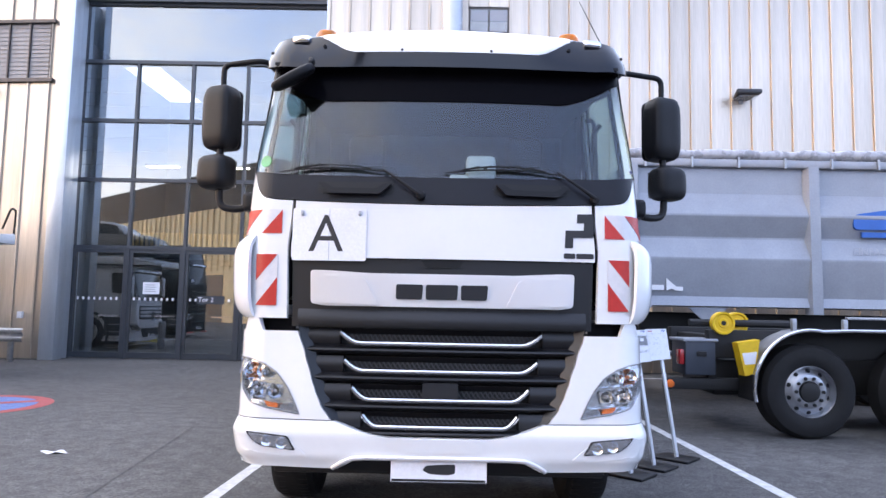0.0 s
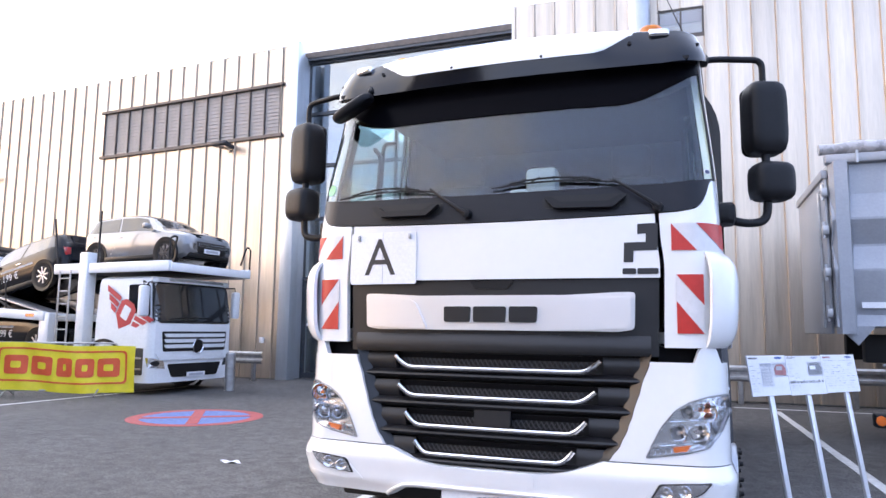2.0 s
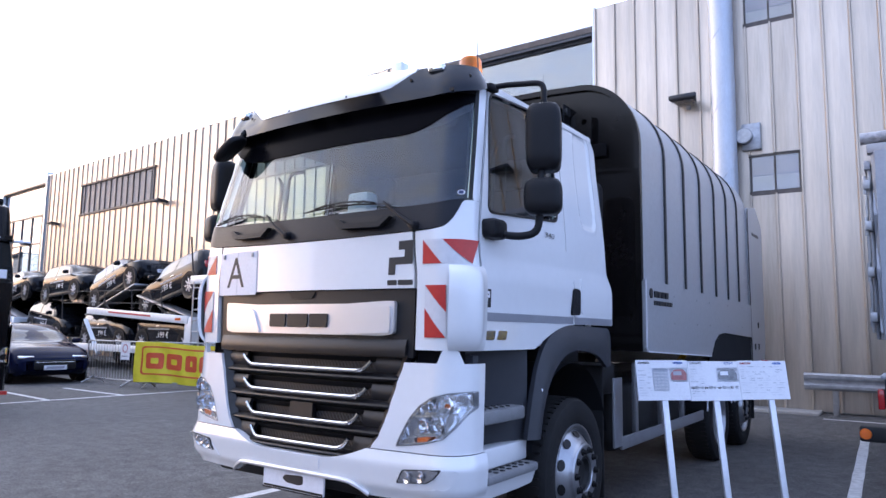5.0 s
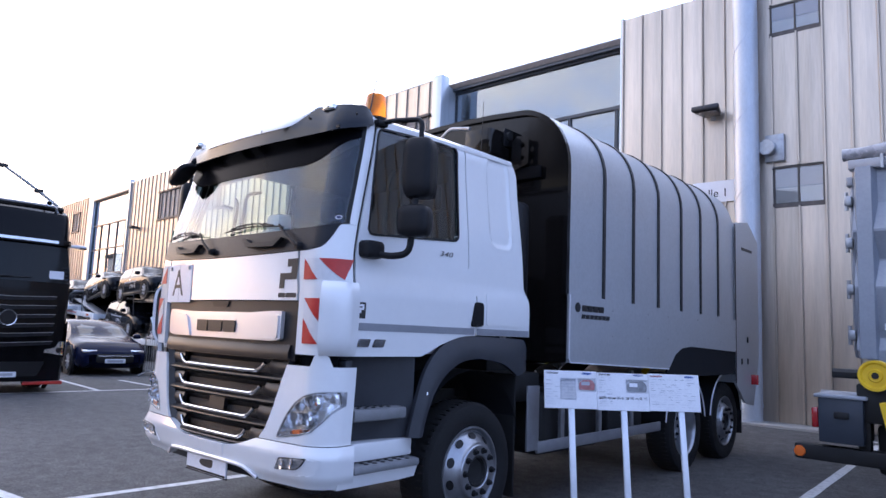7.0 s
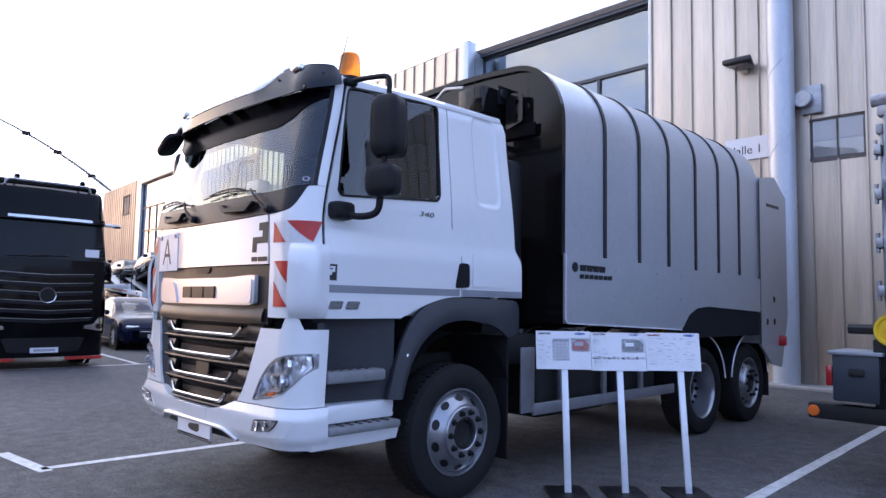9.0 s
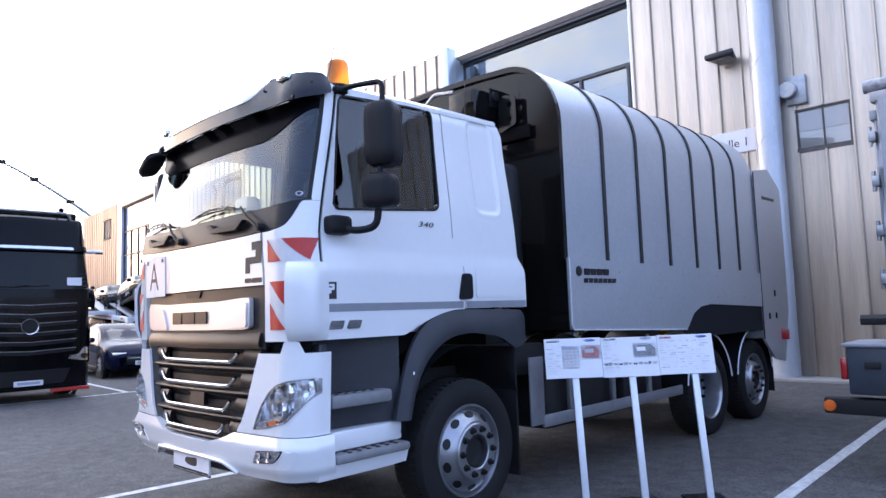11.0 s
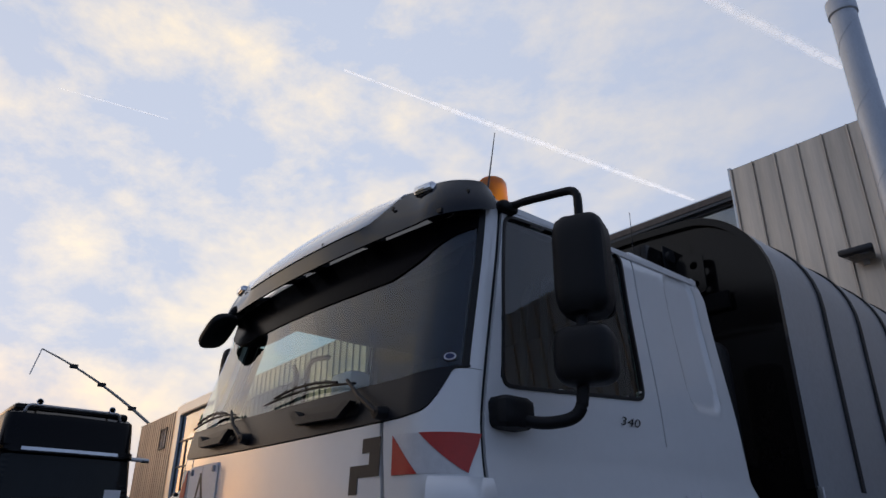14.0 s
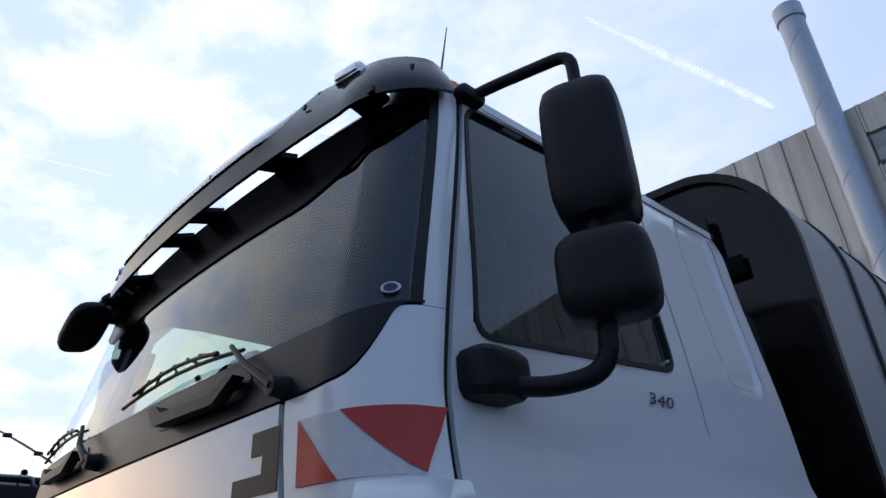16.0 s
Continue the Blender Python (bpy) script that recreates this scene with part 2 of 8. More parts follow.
INNERGLASS = glass_mat("inner_glass_face", (0.90, 0.95, 0.94), 0.0, -0.04)
INNERGLASS.node_tree.nodes["Material Output"].inputs["Surface"].links[0].from_node.inputs["Fac"].links[0].from_node.inputs[1].default_value = 0.0
SIDEGLASS = glass_mat("side_window_glass", (0.46, 0.56, 0.56), 0.0, 0.032)
FACADEGLASS = glass_mat("facade_glass", (0.72, 0.78, 0.80), 0.0, 0.14)
LAMPDARK = mat("lamp_housing", (0.30, 0.305, 0.32), 0.32, 0.7, 0.1, 10)
LAMPSILVER = mat("lamp_silver", (0.86, 0.87, 0.89), 0.16, 0.95, 0.10, 25, fine=0.05)
REFLECT = mat("lamp_reflector", (0.85, 0.86, 0.88), 0.12, 1.0, 0.1, 20)
AMBER = mat("amber_lens", (0.80, 0.16, 0.02), 0.15, 0, 0.1, 20, coat=0.6)
REDLENS = mat("red_lens", (0.40, 0.01, 0.015), 0.15, 0, 0.1, 20, coat=0.6)
PAPER = mat("white_print", (0.78, 0.79, 0.83), 0.45, 0, 0.04, 5)
INK = mat("black_ink", (0.02, 0.02, 0.022), 0.5)
FAINTINK = mat("faint_print", (0.64, 0.66, 0.71), 0.5)
GREYINK = mat("grey_ink", (0.38, 0.40, 0.45), 0.5)
BLUEINK = mat("blue_ink", (0.02, 0.12, 0.45), 0.4)
TABLEINK = mat("pale_blue_print", (0.60, 0.65, 0.74), 0.5)
POSTALU = mat("satin_post_aluminium", (0.72, 0.74, 0.78), 0.35, 0.3, 0.06, 5)
PRINTRED = mat("faded_red_print", (0.42, 0.16, 0.16), 0.5, 0, 0.3, 40)
PRINTGREY = mat("photo_grey_print", (0.24, 0.25, 0.27), 0.5, 0, 0.4, 40)
GREYSTRIPE = mat("grey_stripe_film", (0.26, 0.27, 0.30), 0.35)
TRAILER = mat("trailer_aluminium", (0.30, 0.32, 0.36), 0.40, 0.25, 0.10, 2.5, 0.03, 40)
TARP = mat("rolled_tarpaulin", (0.33, 0.335, 0.36), 0.28, 0.1, 0.3, 7, 0.6, 9)
YELLOW = mat("yellow_plastic", (0.78, 0.50, 0.015), 0.4, 0, 0.12, 8)
BANNER = mat("yellow_banner_cloth", (0.80, 0.66, 0.03), 0.55, 0, 0.10, 5, 0.5, 6)
ORANGERED = mat("orange_red_print", (0.72, 0.10, 0.03), 0.55)
BLACKTRUCK = mat("black_truck_paint", (0.004, 0.004, 0.005), 0.10, 0, 0.2, 2, spec=0.16)
CARBLACK = mat("black_car_paint", (0.006, 0.007, 0.010), 0.14, 0, 0.2, 2, spec=0.22)
CARBLUE = mat("dark_blue_car_paint", (0.005, 0.008, 0.030), 0.14, 0.0, 0.2, 2, spec=0.14)
CARSILVER = mat("silver_car_paint", (0.24, 0.245, 0.255), 0.24, 0.4, 0.1, 2, coat=0.6)
CHASSIS = mat("dark_chassis_steel", (0.011, 0.011, 0.012), 0.65, 0.1, 0.3, 8, 0.1, 80)
ALUWALL = mat("aluminium_cladding", (0.58, 0.505, 0.425), 0.40, 0.85, 0.30, 0.8, 0.06, 9, stretch=(3.0, 3.0, 0.22), rvar=0.10, rand=0.12, fine=0.05)
ALUFRAME = mat("aluminium_portal_frame", (0.55, 0.60, 0.65), 0.34, 0.6, 0.10, 2, 0.02, 20, stretch=(3, 3, 0.3))
DARKFRAME = mat("dark_window_frame", (0.06, 0.068, 0.08), 0.4, 0.3, 0.15, 6)
LOUVRE = mat("louvre_metal", (0.27, 0.255, 0.25), 0.5, 0.15, 0.2, 3, stretch=(1, 1, 0.4))
RUSTRAIL = mat("brown_steel_rail", (0.11, 0.095, 0.088), 0.55, 0.4, 0.3, 8)
HALLDARK = mat("hall_interior", (0.13, 0.14, 0.15), 0.85, 0, 0.3, 1.0)
REFLECTEDSLAT = mat("reflected_wall_yellow", (0.50, 0.34, 0.16), 0.6, 0, 0.3, 4, stretch=(6, 1, 1))
PAINTW = mat("road_paint_white", (0.60, 0.60, 0.60), 0.7, 0, 0.35, 14, 0.3, 200)
PAINTR = mat("road_paint_red", (0.38, 0.075, 0.075), 0.75, 0, 0.40, 12, 0.3, 200)
PAINTB = mat("road_paint_blue", (0.10, 0.17, 0.38), 0.75, 0, 0.40, 12, 0.3, 200)
CONCRETE = mat("pale_concrete", (0.36, 0.35, 0.33), 0.8, 0, 0.2, 4, 0.3, 60)
HALLGLOW = glow_mat("hall_ceiling_lamp", (1.0, 0.93, 0.80), 14.0)
TREADGREY = mat("step_tread_grey", (0.21, 0.215, 0.225), 0.5, 0, 0.2, 8, 0.2, 200)
# warm sunlight is put into this cladding's base colour
SUNWALL = mat("painted_sunlight_cladding", (0.80, 0.60, 0.34), 0.55, 0.0, 0.25, 0.6, stretch=(1, 1, 0.3))
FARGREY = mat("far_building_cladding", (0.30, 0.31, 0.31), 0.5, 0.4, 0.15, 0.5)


def asphalt():
    m = mat("asphalt", (0.112, 0.110, 0.112), 0.82, 0, 0.36, 0.45, 0.9, 70, fine=0.27)
    nt = m.node_tree
    p = nt.nodes["Principled BSDF"]
    tcn = nt.nodes.new("ShaderNodeTexCoord")
    grit = node(nt, "ShaderNodeTexNoise", Scale=38.0, Detail=6.0, Roughness=0.9)
    nt.links.new(tcn.outputs["Object"], grit.inputs["Vector"])
    rp = nt.nodes.new("ShaderNodeValToRGB")
    rp.color_ramp.elements[0].position, rp.color_ramp.elements[1].position = 0.40, 0.64
    rp.color_ramp.elements[0].color, rp.color_ramp.elements[1].color = (0.22, 0.22, 0.23, 1), (2.05, 2.02, 1.95, 1)
    nt.links.new(grit.outputs["Fac"], rp.inputs["Fac"])
    mu = nt.nodes.new("ShaderNodeMixRGB")
    mu.blend_type = "MULTIPLY"
    mu.inputs["Fac"].default_value = 1.0
    src = p.inputs["Base Color"].links[0].from_socket
    nt.links.new(src, mu.inputs["Color1"])
    nt.links.new(rp.outputs["Color"], mu.inputs["Color2"])
    nt.links.new(mu.outputs["Color"], p.inputs["Base Color"])
    return m


ASPHALT = asphalt()


# ---- mesh helpers ----
def thing(name, at=(0, 0, 0), label="", category="", group="", kind="", turn=0.0):
    ob = new(name)
    ob.empty_display_size = 0.2
    ob.matrix_basis = pose(*at, 0, 0, turn)
    return tagged(ob, label, category, group, kind)


def mesh_ob(name, bm, material, smooth=True):
    me = bpy.data.meshes.new(name)
    bmesh.ops.recalc_face_normals(bm, faces=bm.faces)
    bm.to_mesh(me)
    bm.free()
    for m in (material if isinstance(material, (list, tuple)) else [material]):
        me.materials.append(m)
    if smooth:
        me.set_sharp_from_angle(angle=radians(32))
        for f in me.polygons:
            f.use_smooth = True
    return new(name, me)


def part(name, bm, material, parent, label="", smooth=True):
    ob = mesh_ob(name, bm, material, smooth)
    ob.parent = parent
    if label:
        ob["label"] = label
    return ob


def setting(name, bm, material, label="", category="", smooth=True):
    return tagged(mesh_ob(name, bm, material, smooth), label, category, "", "structure")


def box(bm, lo, hi, bevel=0.0, seg=2, m=None):
    lo, hi = Vector(lo), Vector(hi)
    r = bmesh.ops.create_cube(bm, size=1.0)
    vs = r["verts"]
    bmesh.ops.scale(bm, verts=vs, vec=hi - lo)
    bmesh.ops.translate(bm, verts=vs, vec=(lo + hi) / 2)
    if bevel:
        es = list({e for v in vs for e in v.link_edges})
        got = bmesh.ops.bevel(bm, geom=es, offset=bevel, segments=seg, profile=0.5, affect="EDGES", clamp_overlap=True)
        vs = list({v for f in got["faces"] for v in f.verts} | {v for v in vs if v.is_valid})
    if m is not None:
        bmesh.ops.transform(bm, matrix=m, verts=[v for v in vs if v.is_valid])
    return bm


def bx(lo, hi, bevel=0.0, seg=2, m=None):
    return box(bmesh.new(), lo, hi, bevel, seg, m)


def lathe(bm, profile, n=32, m=None, close=False):
    """Profile rows (radius, height) turned round z."""
    rings = []
    mm = m or Matrix.Identity(4)
    for r, h in profile:
        rings.append([bm.verts.new(mm @ Vector((r * math.cos(2 * math.pi * i / n), r * math.sin(2 * math.pi * i / n), h))) for i in range(n)] if r > 1e-6 else [bm.verts.new(mm @ Vector((0, 0, h)))])
    pairs = list(zip(rings, rings[1:])) + ([(rings[-1], rings[0])] if close else [])
    for a, b in pairs:
        for i in range(n):
            j = (i + 1) % n
            if len(a) == 1 and len(b) > 1:
                bm.faces.new((a[0], b[i], b[j]))
            elif len(b) == 1 and len(a) > 1:
                bm.faces.new((a[i], b[0], a[j]))
            elif len(a) > 1:
                bm.faces.new((a[i], b[i], b[j], a[j]))
    return bm


def tube(bm, pts, r, n=8, caps=True):
    pts = [Vector(p) for p in pts]
    rings = []
    up = Vector((0.13, 0.29, 0.95))
    for k, p in enumerate(pts):
        d = (pts[min(k + 1, len(pts) - 1)] - pts[max(k - 1, 0)]).normalized()
        s = d.cross(up)
        if s.length < 1e-3:
            s = d.cross(Vector((1, 0, 0)))
        s.normalize()
        u = s.cross(d)
        rad = r[k] if isinstance(r, (list, tuple)) else r
        rings.append([bm.verts.new(p + (s * math.cos(2 * math.pi * i / n) + u * math.sin(2 * math.pi * i / n)) * rad) for i in range(n)])
    for a, b in zip(rings, rings[1:]):
        for i in range(n):
            j = (i + 1) % n
            bm.faces.new((a[i], a[j], b[j], b[i]))
    if caps:
        bm.faces.new(rings[0])
        bm.faces.new(rings[-1][::-1])
    return bm


def bend(pts, r=0.06, n=5):
    """Rounds the corners of a polyline."""
    pts = [Vector(p) for p in pts]
    out = [pts[0]]
    for a, b, c in zip(pts, pts[1:], pts[2:]):
        d1, d2 = (a - b), (c - b)
        k = min(r, d1.length * 0.45, d2.length * 0.45)
        p, q = b + d1.normalized() * k, b + d2.normalized() * k
        for i in range(n + 1):
            t = i / n
            out.append(p.lerp(b, t).lerp(b.lerp(q, t), t))
    return out + [pts[-1]]


def slab(bm, fn, us, vs, thick, keep=None):
    """A curved plate: fn(u, v, depth) gives its points; cells that keep(u, v) refuses stay open."""
    def grid(d):
        return [[bm.verts.new(fn(u, v, d)) for v in vs] for u in us]
    top, low = grid(0.0), grid(-thick)
    nu, nv = len(us) - 1, len(vs) - 1
    on = [[keep is None or keep((us[i] + us[i + 1]) / 2, (vs[j] + vs[j + 1]) / 2) for j in range(nv)] for i in range(nu)]
    for i in range(nu):
        for j in range(nv):
            if not on[i][j]:
                continue
            bm.faces.new((top[i][j], top[i + 1][j], top[i + 1][j + 1], top[i][j + 1]))
            bm.faces.new((low[i][j], low[i][j + 1], low[i + 1][j + 1], low[i + 1][j]))
            for (di, dj, a, b) in ((-1, 0, (i, j), (i, j + 1)), (1, 0, (i + 1, j), (i + 1, j + 1)), (0, -1, (i, j), (i + 1, j)), (0, 1, (i, j + 1), (i + 1, j + 1))):
                x, y = i + di, j + dj
                if x < 0 or y < 0 or x >= nu or y >= nv or not on[x][y]:
                    bm.faces.new((top[a[0]][a[1]], top[b[0]][b[1]], low[b[0]][b[1]], low[a[0]][a[1]]))
    for v in [v for v in bm.verts if not v.link_faces]:
        bm.verts.remove(v)
    return bm


def lin(a, b, n):
    return [a + (b - a) * i / n for i in range(n + 1)]


def round_poly(pts, r, n=4):
    out = []
    k = len(pts)
    for i in range(k):
        a, b, c = Vector(pts[i - 1]), Vector(pts[i]), Vector(pts[(i + 1) % k])
        rr = r[i] if isinstance(r, (list, tuple)) else r
        d1, d2 = a - b, c - b
        q = min(rr, d1.length * 0.48, d2.length * 0.48)
        p1, p2 = b + d1.normalized() * q, b + d2.normalized() * q
        for s in range(n + 1):
            t = s / n
            out.append(tuple(p1.lerp(b, t).lerp(b.lerp(p2, t), t)))
    return out


def plate(bm, poly, fn, thick, fine=0.0, holes=()):
    """A flat outline (a, b) laid on a surface fn(a, b, depth) and given thickness; fine: largest edge before it is laid."""
    from mathutils.geometry import tessellate_polygon
    loops = [[Vector((p[0], p[1], 0)) for p in poly]] + [[Vector((p[0], p[1], 0)) for p in h] for h in holes]
    flat = [p for l in loops for p in l]
    t = bmesh.new()
    tv = [t.verts.new(p) for p in flat]
    for f in tessellate_polygon(loops):
        try:
            t.faces.new([tv[i] for i in f])
        except ValueError:
            pass
    if fine:
        for _ in range(7):
            es = [e for e in t.edges if e.calc_length() > fine]
            if not es:
                break
            bmesh.ops.subdivide_edges(t, edges=es, cuts=1)
            bmesh.ops.triangulate(t, faces=[f for f in t.faces if len(f.verts) > 3])
    t.verts.index_update()
    top = [bm.verts.new(fn(v.co.x, v.co.y, 0.0)) for v in t.verts]
    low = [bm.verts.new(fn(v.co.x, v.co.y, -thick)) for v in t.verts]
    for f in t.faces:
        i = [v.index for v in f.verts]
        bm.faces.new([top[k] for k in i])
        bm.faces.new([low[k] for k in reversed(i)])
    for e in t.edges:
        if len(e.link_faces) == 1:
            a, b = e.verts[0].index, e.verts[1].index
            bm.faces.new((top[a], top[b], low[b], low[a]))
    t.free()
    return bm


def flat_y(y):
    """A surface that faces -y: a is x, b is z."""
    return lambda a, b, d: Vector((a, y - d, b))


def flat_x(x, s=1):
    return lambda a, b, d: Vector((x + s * d, a, b))


def rect(a0, b0, a1, b1):
    return [(a0, b0), (a1, b0), (a1, b1), (a0, b1)]


def ring_poly(cx, cy, r, n=24):
    return [(cx + r * math.cos(2 * math.pi * i / n), cy + r * math.sin(2 * math.pi * i / n)) for i in range(n)]


def words(bm, text, size, fn, a, b, thick=0.003, shear=0.0, align="LEFT"):
    """Letters of the built-in font laid on a surface, their lower left at (a, b)."""
    cu = bpy.data.curves.new("letters", "FONT")
    cu.body, cu.size, cu.shear, cu.align_x, cu.resolution_u = text, size, shear, align, 3
    ob = bpy.data.objects.new("letters", cu)
    scene.collection.objects.link(ob)
    bpy.context.view_layer.update()
    me = ob.evaluated_get(bpy.context.evaluated_depsgraph_get()).to_mesh()
    top = [bm.verts.new(fn(a + v.co.x, b + v.co.y, thick)) for v in me.vertices]
    for p in me.polygons:
        try:
            bm.faces.new([top[i] for i in p.vertices])
        except ValueError:
            pass
    ob.evaluated_get(bpy.context.evaluated_depsgraph_get()).to_mesh_clear()
    bpy.data.objects.remove(ob)
    bpy.data.curves.remove(cu)
    return bm


# ---- ground ----
bm = bmesh.new()
bmesh.ops.create_grid(bm, x_segments=8, y_segments=8, size=1500)
setting("ground", bm, ASPHALT, "worn grey asphalt yard with fine grit", "asphalt", False)


def strip(name, p, q, w, material, label, category):
    p, q = Vector((*p, 0)), Vector((*q, 0))
    d = (q - p).normalized()
    s = Vector((-d.y, d.x, 0)) * w / 2
    n = max(2, int((q - p).length / 0.35))
    rg = random.Random(int(p.x * 100 + q.y * 37))
    b = bmesh.new()
    lo, hi = [], []
    for i in range(n + 1):
        c = p.lerp(q, i / n)
        e = 1 + rg.uniform(-0.07, 0.07)
        lo.append(b.verts.new(c - s * e + Vector((0, 0, 0.004))))
        hi.append(b.verts.new(c + s * e + Vector((0, 0, 0.004))))
    for i in range(n):
        b.faces.new((lo[i], lo[i + 1], hi[i + 1], hi[i]))
    return setting(name, b, material, label, category, False)


LINES = [((-1.74, 3.36), (-1.36, 12.4)), ((2.76, 4.2), (2.40, 14.35)), ((1.7, 14.75), (7.0, 14.75)), ((-10.75, 3.2), (-10.2, 13.6)), ((-16.5, 7.9), (-10.55, 7.45)),
         ((-12.9, 8.9), (-10.5, 8.9)), ((-2.6, 3.25), (-1.62, 3.37))]
for i, (p, q) in enumerate(LINES):
    strip(f"parking_line_{i + 1}", p, q, 0.11, PAINTW, "scuffed white parking line painted on the asphalt", "road marking")
JOINTS = [((-14, 7.9), (-1.2, 7.35)), ((-9.5, 3.0), (-2.2, 2.55)), ((1.9, 10.9), (9, 10.6)), ((-3.4, 13.2), (3.2, 12.8)), ((-2.3, 2.5), (-3.0, 9.5))]
JOINTM = mat("bitumen_joint", (0.07, 0.07, 0.072), 0.7, 0, 0.3, 20)
for i, (p, q) in enumerate(JOINTS):
    strip(f"asphalt_joint_{i + 1}", p, q, 0.014, JOINTM, "thin dark bitumen joint in the asphalt", "asphalt joint")

# painted no-stopping roundel
RC = Vector((-6.35, 9.30))


def ground_plate(name, poly, holes, material, label, z=0.004):
    b = bmesh.new()
    plate(b, poly, lambda a, c, d: Vector((RC.x + a, RC.y + c, z + d)), 0.002, 0.3, holes)
    return setting(name, b, material, label, "road marking", False)


ground_plate("roundel_ring", ring_poly(0, 0, 1.02, 40), [ring_poly(0, 0, 0.83, 40)], PAINTR, "faded red ring of a no-stopping roundel painted on asphalt")
ground_plate("roundel_field", ring_poly(0, 0, 0.825, 40), [], PAINTB, "faded blue field of a painted no-stopping roundel")
for k, ang in enumerate((35, 125)):
    c, s = math.cos(radians(ang)), math.sin(radians(ang))
    q = [(x * c - y * s, x * s + y * c) for x, y in rect(-0.83, -0.085, 0.83, 0.085)]
    ground_plate(f"roundel_bar_{k + 1}", q, [], PAINTR, "faded red diagonal bar of a painted roundel", 0.008 + 0.003 * k)

# ---- the hall ----
RY, LX, LY, PX0, PX1, PY, RX1 = 15.83, -9.56, 16.44, -9.45, -2.9, 17.28, 15.0
RH, LH, PH = 9.29, 9.42, 9.30
WDIR, WOUT = Vector((-0.9972, 0.0748, 0)), Vector((-0.0748, -0.9972, 0))


def on_left(a, z, out):
    p = Vector((LX, LY, 0)) + WDIR * a + WOUT * out
    return Vector((p.x, p.y, z))


def left_box(bm, a0, a1, z0, z1, o0, o1):
    r = bmesh.ops.create_cube(bm, size=1.0)
    for v in r["verts"]:
        a = a0 if v.co.x < 0 else a1
        v.co = on_left(a, z0 if v.co.z < 0 else z1, o0 if v.co.y < 0 else o1)
    return bm


b = bx((PX1, RY + 0.05, 0), (RX1, RY + 0.35, RH - 0.1))
box(b, (PX1, RY + 0.35, 0), (PX1 + 0.25, PY + 0.2, RH - 0.1))
setting("wall_east", b, FARGREY, "load-bearing wall behind the aluminium cladding of the hall", "wall", False)
b = bmesh.new()
left_box(b, 0.0, 25.8, 0, LH - 0.08, -0.05, -0.35)
setting("wall_west", b, FARGREY, "load-bearing wall behind the aluminium cladding of the hall", "wall", False)
b = bmesh.new()
left_box(b, 33.0, 42.0, 0, LH - 0.08, -0.05, -0.35)
left_box(b, 25.8, 26.1, 0, LH, -0.72, -1.5)
setting("wall_far_west", b, FARGREY, "farther cladded wall of the hall", "wall", False)
b = bx((PX1, RY + 0.02, RH - 0.1), (RX1, RY + 6, RH - 0.02))
left_box(b, 0.0, 25.8, LH - 0.08, LH - 0.02, -0.02, -6)
box(b, (PX0 - 0.3, PY + 0.05, PH + 0.02), (PX1, PY + 12, PH + 0.10))
left_box(b, 25.8, 42.0, LH - 0.08, LH - 0.02, -0.72, -9)
setting("hall_roof", b, FARGREY, "flat grey roof of the hall behind its parapet", "roof", False)

# parapet trims
b = bx((PX1 + 0.02, RY + 0.02, RH - 0.10), (RX1, RY + 0.36, RH - 0.065), 0.008)
setting("trim_east", b, ALUFRAME, "thin aluminium parapet cap", "trim")
b = bmesh.new()
left_box(b, 0.0, 25.8, LH, LH + 0.035, 0.03, -0.36)
left_box(b, 33.0, 42.0, LH, LH + 0.035, 0.03, -0.36)
setting("trim_west", b, ALUFRAME, "thin aluminium parapet cap", "trim", False)


